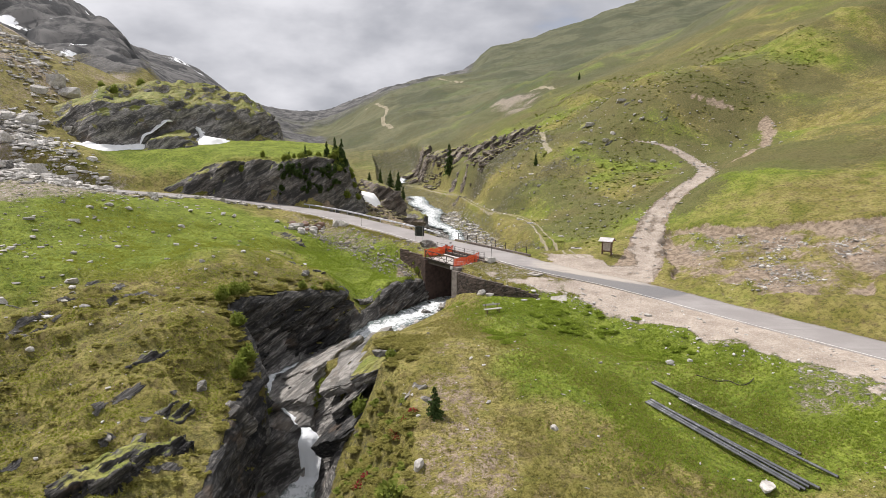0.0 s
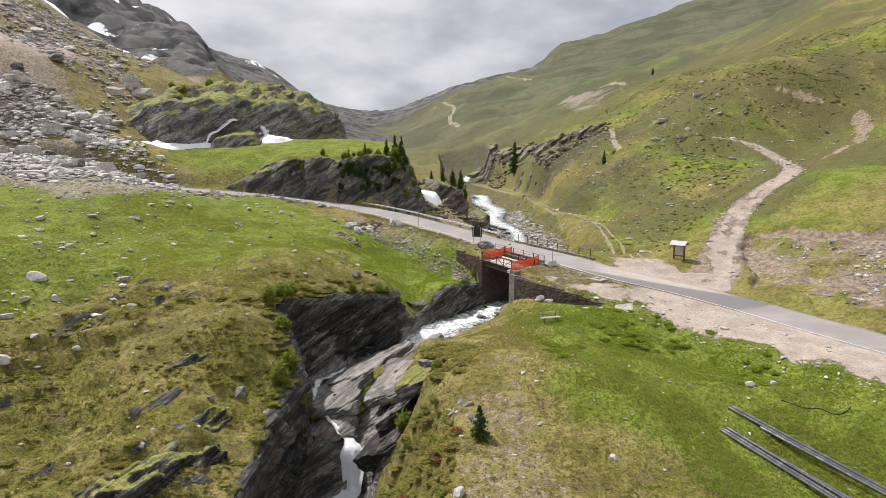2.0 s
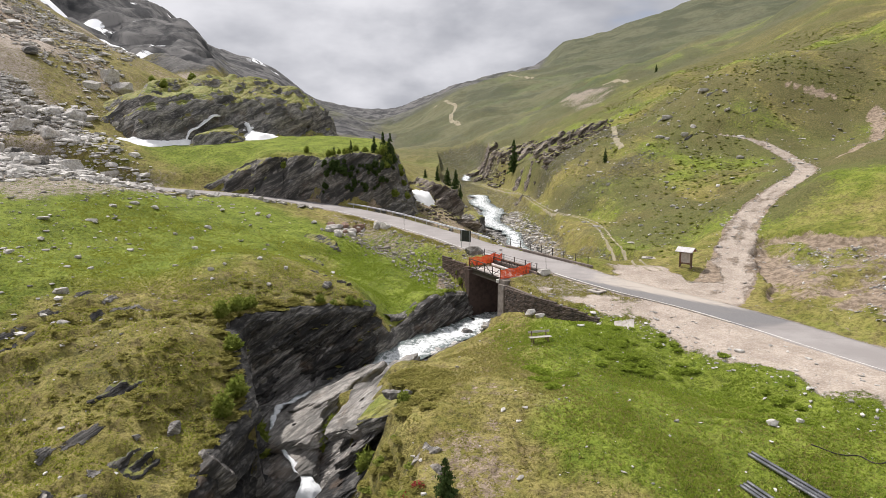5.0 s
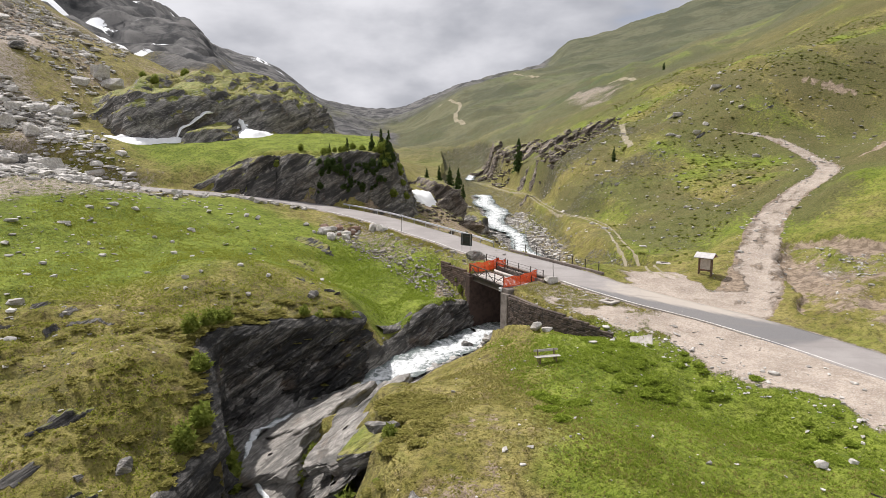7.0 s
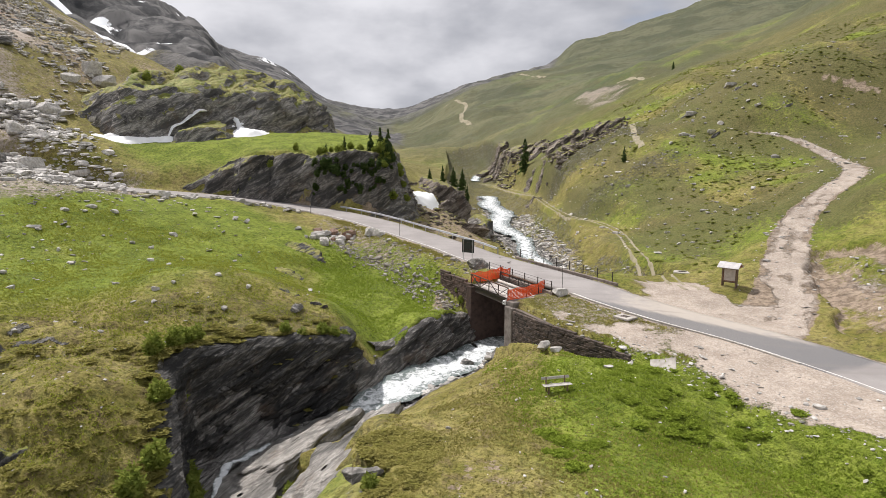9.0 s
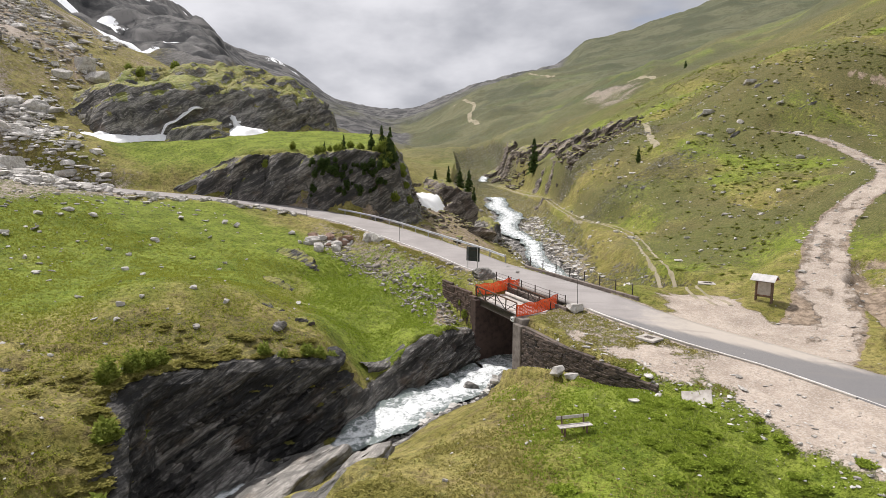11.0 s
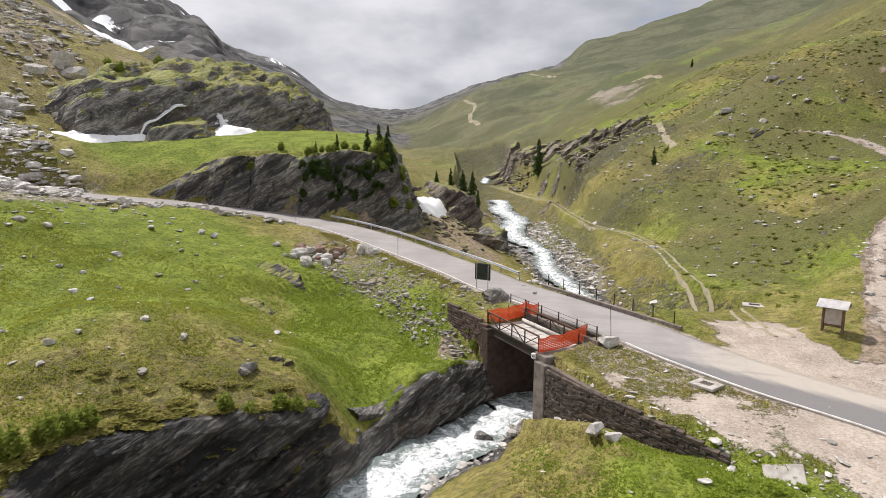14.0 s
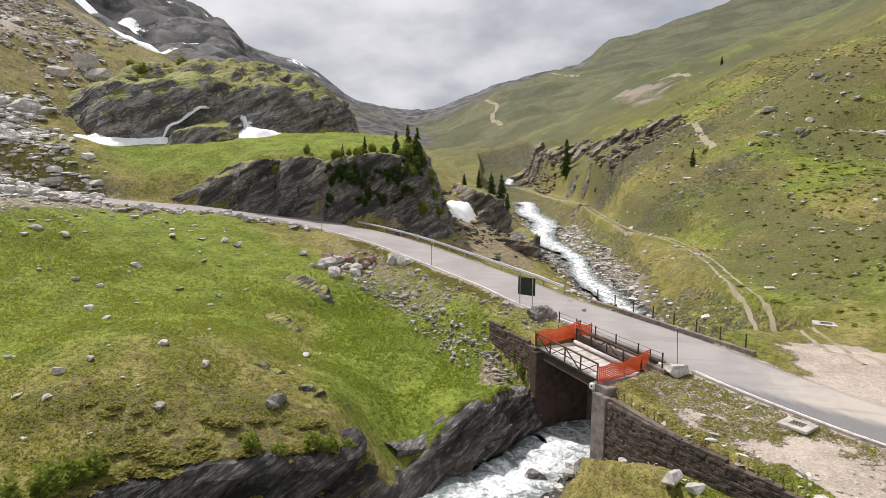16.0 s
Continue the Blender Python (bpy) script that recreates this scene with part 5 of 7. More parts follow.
snow_patch([(-41, 143.6), (-36.5, 145.6), (-35.5, 148.2), (-39.2, 149.2), (-41.6, 151.6), (-43.4, 151.4), (-42.3, 147.5)], 0.6, "white patch of old snow under a crag", 2, 1.2)
snow_patch([(-6.8, 137), (-3.8, 140), (-1.4, 146), (-0.6, 156), (-2.4, 163), (-4.8, 156), (-6.4, 148)], 0.7, "white patch of old snow beside a rocky knoll", 3)

# ---- stones ----
BOULDER = "pale grey angular boulder lying in the grass"
for i, (x, y, sx, sy, sz) in enumerate([(-8.9, 68.6, 1.3, 0.8, 0.6), (-30.5, 99.6, 1.5, 0.7, 0.4), (-16.3, 71.1, 0.7, 0.5, 0.35), (-13.3, 69.9, 0.8, 0.5, 0.3), (-19, 68.5, 0.5, 0.4, 0.3), (-19.9, 67.2, 0.6, 0.4, 0.35),
                                      (-14.2, 45.3, 1.5, 0.75, 0.8), (-15.8, 43.6, 0.6, 0.5, 0.4), (2.05, 31.6, 0.9, 0.7, 0.6), (10.9, 33.9, 0.55, 0.5, 0.35), (23.4, 44.2, 0.65, 0.6, 0.5), (22.6, 29.3, 1.6, 0.8, 0.35),
                                      (-37, 92.4, 1.3, 0.9, 0.5), (-40.3, 82.6, 1.5, 0.8, 0.4), (-39.6, 67, 1.4, 0.8, 0.5), (-46.5, 72.6, 1.5, 0.9, 0.5), (-31.5, 66.8, 0.8, 0.6, 0.4), (-41, 74.2, 1.2, 0.8, 0.4), (-44.4, 80, 1.6, 0.9, 0.4),
                                      (-23.3, 76.6, 0.7, 0.5, 0.3), (-26.5, 79.7, 0.9, 0.6, 0.4), (-39.7, 92.2, 1.6, 0.8, 0.5), (6.7, 42.7, 0.6, 0.3, 0.15), (58.9, 176, 3.2, 2, 1.3), (58, 160, 2.6, 1.6, 1.1), (61, 163, 2.0, 1.4, 0.9), (68, 176, 2.6, 1.6, 1.2),
                                      (49.5, 160, 1.6, 1.0, 0.7), (14.6, 59.6, 0.7, 0.5, 0.2), (9.6, 70.2, 0.5, 0.4, 0.35), (-24, 100.5, 1.2, 0.8, 0.7), (-26, 102, 0.9, 0.7, 0.6), (16.6, 61.6, 0.6, 0.4, 0.15), (25.2, 44.6, 0.6, 0.4, 0.3),
                                      (-37.3, 58.0, 2.27, 1.41, 0.95), (-36.5, 54.8, 1.09, 0.68, 0.46), (-34.4, 55.6, 1.39, 0.86, 0.59), (-36.4, 52.0, 1.21, 0.75, 0.51), (-32.4, 49.5, 0.79, 0.49, 0.33), (-33.0, 46.7, 1.66, 1.03, 0.7), (-29.0, 49.5, 0.97, 0.6, 0.41), (-24.7, 51.0, 0.6, 0.37, 0.25), (-26.7, 54.2, 0.92, 0.57, 0.39), (-27.6, 40.1, 0.39, 0.24, 0.16), (-22.5, 37.1, 0.44, 0.28, 0.19), (-28.9, 55.5, 0.59, 0.37, 0.25), (-50.9, 104.5, 1.81, 1.12, 0.76), (-50.9, 106.9, 1.85, 1.15, 0.78), (-50.6, 109.5, 1.89, 1.17, 0.79), (-43.9, 92.5, 0.78, 0.48, 0.33), (-41.0, 89.1, 1.23, 0.76, 0.51), (-37.3, 104.4, 1.12, 0.69, 0.47), (-43.9, 113.9, 0.95, 0.59, 0.4), (-29.2, 90.4, 1.03, 0.64, 0.43), (-18.9, 64.9, 0.57, 0.35, 0.24), (-18.4, 62.6, 0.39, 0.24, 0.16), (-15.9, 63.5, 0.25, 0.16, 0.11)]):
    boulder("boulder", x, y, (sx, sy, sz), 600 + i, M_BARE if i in (0, 6, 7) else M_STONE, BOULDER, 5, group="boulders on the meadow", square=7, cuts=10, rough=0.06)
boulder("boulder", 6.3, 84.6, (2.7, 1.6, 1.2), 701, M_SLAB, "large layered grey boulder beside the bridge railing", 14, 0.2, 35, square=6, cuts=12, rough=0.10)
boulder("boulder", 13.5, 74.6, (1.35, 1.0, 0.85), 702, M_STONE, "white-topped angular boulder at the end of the bridge", 8, 0.2, 20, square=8, cuts=10, rough=0.05)
boulder("boulder", 11.1, 65.9, (1.3, 0.8, 0.75), 703, M_STONE, "white angular boulder in the grass below a stone wall", 8, 0.2, 40, square=8, cuts=10, rough=0.05)
boulder("boulder", 11.9, 65.2, (1.0, 0.6, 0.45), 704, M_STONE, "white angular boulder in the grass below a stone wall", 8, 0.2, 15, square=8, cuts=10, rough=0.05)
boulder("boulder", 5.2, 72.9, (1.2, 0.9, 0.9), 705, M_BARE, "dark wet boulder in the stream", 8, 0.3, 15, z=-6.0)
rngb = np.random.RandomState(5)
for i in range(26):
    x, y = -13.5 + rngb.normal() * 2.6, 100.6 + rngb.normal() * 1.6
    s = rngb.uniform(0.5, 1.7)
    boulder("boulder", x, y, (s * 1.2, s * 0.8, s * 0.75), 720 + i, M_STONE if i % 4 else M_EARTHSTONE, "angular broken boulder in a heap below the road" if i % 4 else "rust-brown broken boulder in a heap below the road", 3, group="boulder heap below the road", square=4)
for i in range(34):
    x, y = spots([(-95, 95), (-62, 100), (-52, 110), (-62, 122), (-80, 150), (-98, 150)], 1, 800 + i)[0]
    s = rngb.uniform(1.4, 3.6)
    boulder("boulder", x, y, (s * 1.3, s * 0.9, s * 0.7), 840 + i, M_STONE if i % 3 else M_BARE, "grey angular boulder on a scree slope", 5, group="boulders on the scree", square=7, cuts=9)
for i, (x, y, s) in enumerate([(-77.3, 158.6, 4.6), (-73.9, 156, 3.6), (-77, 150.5, 2.6), (-70, 149, 2.2), (-66, 139, 1.8)]):
    boulder("boulder", x, y, (s * 1.5, s * 0.9, s * 0.75), 880 + i, M_STONE, "huge grey angular boulder beside a crag", 8, group="boulders on the scree", square=8, cuts=9, rough=0.05)

SCREE = [(-105, 92), (-62, 90), (-47, 101), (-41, 110), (-46, 119.5), (-52, 124), (-60, 131), (-76, 150), (-105, 152)]
q = spots(SCREE, 9000, 11, lambda x, y: sstep(-0.5, 0.5, fbm(x * 0.07, y * 0.07, 0, 4, 91)) * sstep(0, 9, inside(SCREE, x, y)))
scatter("scree_stones", q, np.random.RandomState(1).gamma(1.3, 0.36, len(q)) + 0.2, M_SCREE, "loose pale grey scree stones on a slope", 12, flat=0.45)
q = spots([(-130, 60), (-60, 60), (-58, 88), (-110, 84), (-140, 160), (-75, 165), (-120, 200)], 3000, 13)
scatter("slope_stones", q, np.random.RandomState(2).gamma(1.4, 0.32, len(q)) + 0.15, M_STONE, "scattered grey stones on a steep grassy slope", 14, flat=0.45)
q = spots([(-106, 152), (-72, 146), (-80, 172), (-98, 226), (-150, 240), (-150, 170)], 3200, 35, lambda x, y: 0.15 + 0.85 * sstep(-0.2, 0.4, fbm(x * 0.06, y * 0.04, 0, 3, 95)))
scatter("upper_scree", q, np.random.RandomState(14).gamma(1.3, 0.42, len(q)) + 0.2, M_STONE, "pale broken stones strewn over a steep slope", 36, flat=0.45)
q = spots([(-60, 58), (-28, 50), (-16, 62), (-8, 70), (-10, 88), (-22, 106), (-52, 110), (-60, 96)], 640, 15, lambda x, y: 0.12 + 0.88 * sstep(-16, -42, x))
scatter("meadow_stones", q, np.random.RandomState(3).gamma(1.5, 0.14, len(q)) + 0.10, M_STONE, "small white stones strewn over a meadow", 16, flat=0.5)
q = spots([(-35, 30), (-14, 40), (-15, 60), (-28, 62), (-45, 50)], 160, 17)
scatter("heath_stones", q, np.random.RandomState(4).gamma(1.4, 0.08, len(q)) + 0.08, M_STONE, "small pale stones in rough turf", 18, flat=0.5)
q = spots([(2, 24), (34, 22), (32, 44), (20, 62), (9, 66), (4, 56), (1, 44)], 300, 19)
scatter("turf_stones", q, np.random.RandomState(5).gamma(1.3, 0.06, len(q)) + 0.06, M_STONE, "small pale stones in the turf", 20, flat=0.5)
rb = np.random.RandomState(17)
fringe = ROAD[(ROAD[:, 1] > 40) & (ROAD[:, 1] < 76)]
ft = np.gradient(fringe[:, :2], axis=0)
ft /= np.hypot(*ft.T)[:, None]
k = rb.randint(0, len(fringe), 800)
fo = np.where(rb.uniform(size=800) < 0.6, fringe[k, 3] + rb.normal(size=800) * 0.9, rb.uniform(3, 10, 800))
scatter("gravel_stones", fringe[k, :2] + np.stack([-ft[k, 1], ft[k, 0]], 1) * fo[:, None] + rb.normal(size=(800, 2)) * 0.3, rb.gamma(1.2, 0.07, 800) + 0.05, M_STONE, "small loose stones on the gravel verge", 40, flat=0.5)
dk = DIRT[rb.randint(0, len(DIRT), 500)]
da = rb.uniform(0, 6.28, 500)
scatter("dirt_road_stones", dk[:, :2] + np.stack([np.cos(da), np.sin(da)], 1) * (dk[:, 3] * rb.uniform(0.9, 1.5, 500))[:, None], rb.gamma(1.2, 0.11, 500) + 0.06, M_STONE, "loose stones along a dirt road", 41, flat=0.5)
SLIP = [(35.2, 71), (40, 80), (43, 87), (47, 81), (52, 73), (62, 66), (52, 58), (39.6, 57.2), (36.9, 62)]
q = spots(SLIP, 1000, 21, lambda x, y: (0.06 + 0.94 * sstep(-0.05, 0.45, fbm(x * 0.2, y * 0.2, 0, 3, 92))) * sstep(0, 4, inside(SLIP, x, y)))
scatter("slip_stones", q, np.random.RandomState(6).gamma(1.2, 0.11, len(q)) + 0.06, M_STONE, "rubble of pale stones on an earth slip", 22)
foot = smooth_line([(-15, 104), (-12.5, 99.6), (-9.2, 95.4), (-6.1, 93.0), (-3.0, 89.3), (0.3, 84.6), (2.4, 81.6), (3.0, 79.8)], 0.05)
rb = np.random.RandomState(7)
bank = foot[rb.randint(0, len(foot), 1000)] + rb.normal(size=(1000, 2)) * 0.6
up = foot[rb.randint(0, len(foot), 1300)]
bank = np.concatenate([bank, up + np.array([0.75, 0.6]) * (5.5 * rb.uniform(0, 1, 1300) ** 1.6)[:, None]])
scatter("bank_stones", bank, np.random.RandomState(9).gamma(1.1, 0.10, len(bank)) + 0.05, M_RUBBLE, "pale rubble stones on the road embankment", 24)
bro = smooth_line(BROOK[:, :2], 0.08)
rb = np.random.RandomState(10)
bro = bro[(bro[:, 1] > 86) & (bro[:, 1] < 215)]
bro = bro[rb.permutation(len(bro))[:1100]] + np.stack([rb.choice([-1, 1], 1100) * rb.gamma(4, 0.8, 1100), rb.normal(size=1100)], 1)
scatter("brook_stones", bro, rb.gamma(1.5, 0.18, len(bro)) + 0.15, M_STONE, "grey rounded stones along the brook", 26)
q = spots([(19.5, 108), (23.5, 130), (23, 160), (22, 195), (17, 195), (17, 165), (17.5, 140), (19.5, 118)], 700, 27)
scatter("moraine_stones", q, np.random.RandomState(11).gamma(1.6, 0.2, len(q)) + 0.2, M_STONE, "bank of grey stones beside the brook", 28)
q = spots([(22, 85), (60, 118), (95, 130), (100, 200), (60, 240), (25, 200), (24, 120)], 1100, 29)
scatter("hillside_stones", q, np.random.RandomState(12).gamma(1.2, 0.22, len(q)) + 0.12, M_STONE, "pale stones scattered on a grassy hillside", 30)
q = spots([(18, 330), (24, 205), (30, 190), (40, 200), (58, 226), (50, 244), (40, 256), (32, 340), (22, 380)], 900, 37, lambda x, y: sstep(-0.4, 0.3, fbm(x * 0.08, y * 0.05, 0, 3, 96)))
scatter("band_rubble", q, np.random.RandomState(15).gamma(1.6, 0.5, len(q)) + 0.4, M_BAND, "broken grey-brown rocks along a hillside band", 38, flat=0.7)
q = spots([(-6, 123), (4, 120), (12, 132), (11, 160), (5, 166), (-5, 160)], 420, 44, lambda x, y: 0.15 + 0.85 * sstep(-0.2, 0.4, fbm(x * 0.2, y * 0.2, 0, 3, 99)))
scatter("slope_rubble", q, np.random.RandomState(18).gamma(1.4, 0.30, len(q)) + 0.15, M_BAND, "brown broken rocks on the slope above the brook", 45, flat=0.6)
rb = np.random.RandomState(16)
edge_r = smooth_line([(9.0, 73.4), (6.6, 72.0), (4.0, 69.6), (1.6, 67.2), (-0.6, 64.6)], 0.06)
edge_r = edge_r[rb.randint(0, len(edge_r), 170)] + rb.normal(size=(170, 2)) * 0.35
scatter("bank_rubble", edge_r, rb.gamma(1.5, 0.12, 170) + 0.1, M_STONE, "pale wet stones along the stream edge", 39)
gl = lower[lower[:, 1] > 60][:, :2]
rb = np.random.RandomState(13)
gl = gl[rb.randint(0, len(gl), 90)] + rb.normal(size=(90, 2)) * 1.3
scatter("stream_stones", gl, rb.gamma(1.6, 0.14, 90) + 0.12, M_BARE, "dark wet stones in the stream", 32)
for k, (line, w, lab) in enumerate([([(-20, 113.4), (-27, 113.6), (-38, 112.6), (-50, 111.5)], 0.9, "row of broken stones along the road edge")]):
    pts = smooth_line(line, 0.25)[:, :2]
    rb = np.random.RandomState(40 + k)
    pts = pts + rb.normal(size=pts.shape) * w
    scatter("roadside_stones", pts, rb.gamma(2, 0.22, len(pts)) + 0.2, M_STONE, lab, 34 + k)

# ---- materials of made things ----
M_CONC = make_plain("weathered_concrete", (0.30, 0.27, 0.24), (0.46, 0.43, 0.39), 3.0, 0.85, 0, 0.3)
M_DKCONC = make_plain("stained_concrete", (0.12, 0.095, 0.08), (0.24, 0.20, 0.17), 3.0, 0.85, 0, 0.3)
M_STEEL = make_plain("dark_painted_steel", (0.030, 0.026, 0.024), (0.075, 0.06, 0.05), 8.0, 0.55, 0.3)
M_RUSTY = make_plain("rusty_steel", (0.06, 0.035, 0.025), (0.15, 0.085, 0.055), 6.0, 0.75, 0.2)
M_GALV = make_plain("galvanised_steel", (0.36, 0.37, 0.38), (0.50, 0.51, 0.52), 5.0, 0.45, 0.75, 0.1)
M_WOOD = make_plain("weathered_brown_wood", (0.10, 0.065, 0.042), (0.21, 0.14, 0.095), 7.0, 0.8)
M_REDWOOD = make_plain("reddish_wood", (0.16, 0.055, 0.03), (0.27, 0.10, 0.06), 7.0, 0.75)
M_GREYWOOD = make_plain("silvered_wood", (0.34, 0.31, 0.28), (0.55, 0.52, 0.48), 7.0, 0.8)
M_LINE = make_plain("worn_white_paint", (0.45, 0.43, 0.41), (0.72, 0.70, 0.67), 4.0, 0.7)
M_ROOF = make_plain("pale_sheet_metal", (0.38, 0.37, 0.37), (0.54, 0.52, 0.51), 3.0, 0.5, 0.3, 0.1)
M_BOARD = make_plain("dark_green_grey_panel", (0.018, 0.023, 0.022), (0.04, 0.046, 0.044), 2.0, 0.5)
M_PAPER = make_plain("faded_poster", (0.42, 0.36, 0.32), (0.60, 0.54, 0.50), 3.0, 0.7)
M_NET = make_plain("orange_plastic_net", (0.88, 0.09, 0.02), (0.95, 0.16, 0.045), 5.0, 0.55)
M_BLACKPIPE = make_plain("black_plastic_pipe", (0.030, 0.032, 0.035), (0.060, 0.062, 0.066), 2.0, 0.24, 0, 0.0, 1.0)
M_BLACKPIPE.node_tree.nodes["Principled BSDF"].inputs["IOR"].default_value = 1.9
M_WHITE = make_plain("white_plastic", (0.62, 0.62, 0.60), (0.75, 0.75, 0.73), 5.0, 0.5)
M_BARK = make_plain("conifer_bark", (0.07, 0.05, 0.035), (0.15, 0.11, 0.08), 9.0, 0.9)
M_REDBRICK = make_plain("reddish_rubble_stone", (0.035, 0.022, 0.018), (0.085, 0.055, 0.045), 3.0, 0.85, 0, 0.6)


def make_leaf(name, a, b, c, thin=0.4):
    """Leaves: light falls on them and through them."""
    m, nt, bs, co = material(name)
    isl = nd(nt, "ShaderNodeNewGeometry").outputs["Random Per Island"]
    l = nz(nt, co, 1.4, 3.0)
    col = mixc(nt, isl, (*a, 1), (*b, 1))
    col = mixc(nt, ramp(nt, l, 0.45, 0.7, 0.0, 0.7), col, (*c, 1))
    d = nd(nt, "ShaderNodeBsdfDiffuse", {0: col})
    t = nd(nt, "ShaderNodeBsdfTranslucent", {0: col})
    mx = nd(nt, "ShaderNodeMixShader", {0: thin, 1: d.outputs[0], 2: t.outputs[0]})
    nt.links.new(mx.outputs[0], nt.nodes["Material Output"].inputs[0])
    return m


M_NEEDLE = make_leaf("dark_needles", (0.045, 0.075, 0.024), (0.095, 0.135, 0.045), (0.115, 0.135, 0.055))
M_PINE = make_leaf("dwarf_pine_needles", (0.16, 0.21, 0.04), (0.30, 0.34, 0.075), (0.34, 0.35, 0.09))
M_HERB = make_leaf("fresh_herbs", (0.188, 0.258, 0.033), (0.345, 0.42, 0.066), (0.28, 0.345, 0.054))
M_TUFT = make_leaf("olive_grass", (0.22, 0.21, 0.055), (0.42, 0.37, 0.14), (0.31, 0.29, 0.09))
M_MEADOW = make_leaf("meadow_grass", (0.228, 0.258, 0.037), (0.405, 0.42, 0.087), (0.310, 0.338, 0.056))
M_HEATH = make_leaf("brown_green_heath", (0.20, 0.19, 0.05), (0.39, 0.35, 0.12), (0.32, 0.305, 0.085))
M_BLOOM = make_leaf("red_blossoms", (0.30, 0.030, 0.045), (0.45, 0.06, 0.08), (0.22, 0.05, 0.04))


# ---- old bridge beside the road ----
A2, B2 = Vector((0.485, -0.875, 0)), Vector((0.875, 0.485, 0))        # along the deck to its near end; across, to the road
DL, DW = 6.6, 3.3
bridge = thing("old_bridge", "disused narrow bridge with pale deck and dark steel truss rails", "bridge", 5.55, 79.75, 0.0)
bridge.matrix_world = Matrix(((A2.x, B2.x, 0, 5.55), (A2.y, B2.y, 0, 79.75), (-0.028, 0, 1, 0.0), (0, 0, 0, 1)))
for i in range(11):
    w = DL / 11
    part("deck_plank", one(box, ((i + 0.5) * w, DW / 2, -0.08 + 0.01 * (i % 3)), (w - 0.03, DW - 0.1, 0.12), None, 0.015), M_GREYWOOD if i % 4 else M_CONC, bridge)
for y in (0.06, DW - 0.06):
    bm = bmesh.new()
    for z in (-0.18, -0.62):
        box(bm, (DL / 2, y, z), (DL, 0.18, 0.035))
    box(bm, (DL / 2, y, -0.4), (DL, 0.03, 0.44))
    part("girder", bm, M_STEEL, bridge)
for k, y in enumerate((0.0, DW)):
    truss = part("truss_rail", one(bar, (0, y, 0.98), (DL, y, 0.98), 0.09, 0.09), M_RUSTY, bridge, "rusty steel truss railing")
    part("bottom_chord", one(bar, (0, y, -0.04), (DL, y, -0.04), 0.1, 0.1), M_STEEL, truss)
    for i in range(5):
        x = i * DL / 4
        part("upright", one(bar, (x, y, -0.1), (x, y, 0.98), 0.07, 0.07), M_STEEL, truss)
    for i in range(4):
        x0, x1 = i * DL / 4, (i + 1) * DL / 4
        part("diagonal", one(bar, (x0, y, 0.0 if i % 2 else 0.95), (x1, y, 0.95 if i % 2 else 0.0), 0.06, 0.05), M_STEEL, truss)
    part("mid_rail", one(bar, (0, y, 0.45), (DL, y, 0.45), 0.04, 0.04), M_STEEL, truss)
oldpipe = thing("concrete_pipe", "pale old pipe lying along the disused bridge deck", "pipe")
part("pipe_barrel", one(tube, Vector((5.55, 79.75, 0.17)) + A2 * 0.5 + B2 * 2.8, Vector((5.55, 79.75, 0.12)) + A2 * 5.6 + B2 * 2.8, 0.14, 14), M_GREYWOOD, oldpipe, smooth=True)


def net(name, p, q, label, seed, h=1.05, posts=3):
    """A sagging plastic barrier net with real meshes, hung between stakes."""
    p, q = Vector(p), Vector(q)
    ob = thing(name, label, "barrier net", *p)
    d = q - p
    L = d.length
    nx, nzv = int(L / 0.16), 8
    side = Vector((-d.y, d.x, 0)).normalized()
    pos = lambda u, v: d * u + Vector((0, 0, v * h * (1 - 0.10 * math.sin(u * math.pi * posts + 0.5) ** 2) - 0.12 * math.sin(u * math.pi) * v)) + side * (0.07 * noise.noise((u * 7 + seed, v * 2, 0)) + 0.05 * math.sin(u * 9))
    bm = bmesh.new()
    for j in range(nzv + 1):
        wide = 0.042 if j not in (0, nzv) else 0.05
        for i in range(nx):
            a, b = pos(i / nx, j / nzv), pos((i + 1) / nx, j / nzv)
            v = [bm.verts.new(a + Vector((0, 0, wide))), bm.verts.new(b + Vector((0, 0, wide))), bm.verts.new(b - Vector((0, 0, wide))), bm.verts.new(a - Vector((0, 0, wide)))]
            bm.faces.new(v)
    for i in range(nx + 1):
        for j in range(nzv):
            a, b = pos(i / nx, j / nzv), pos(i / nx, (j + 1) / nzv)
            e = d.normalized() * 0.036
            bm.faces.new([bm.verts.new(a - e), bm.verts.new(a + e), bm.verts.new(b + e), bm.verts.new(b - e)])
    part("mesh", bm, M_NET, ob)
    for i in range(posts):
        u = i / (posts - 1)
        part("stake", one(tube, d * u + Vector((0, 0, -0.35)), d * u + Vector((0, 0, h + 0.08)), 0.025, 6), M_RUSTY, ob)
    return ob


org = Vector((5.55, 79.75, 0.0))
net("barrier_net", org - A2 * 0.15 + B2 * 0.0 + Vector((0, 0, 0.05)), org - A2 * 0.1 + B2 * 3.7 + Vector((0, 0, 0.35)), "bright orange plastic safety net across a bridge end", 3)
net("barrier_net", org + A2 * 6.95 - B2 * 0.25 + Vector((0, 0, -0.2)), org + A2 * 6.6 + B2 * 4.0 + Vector((0, 0, 0.15)), "bright orange plastic safety net sagging between stakes", 8)
net("barrier_net", org - A2 * 0.1 + B2 * 3.5 + Vector((0, 0, 0.35)), org + A2 * 0.9 + B2 * 3.9 + Vector((0, 0, 0.5)), "short piece of orange plastic safety net", 12, 0.95, 2)

box_m = thing("meter_box", "small white plastic meter box on the abutment corner", "meter box", 8.42, 73.6, -0.35)
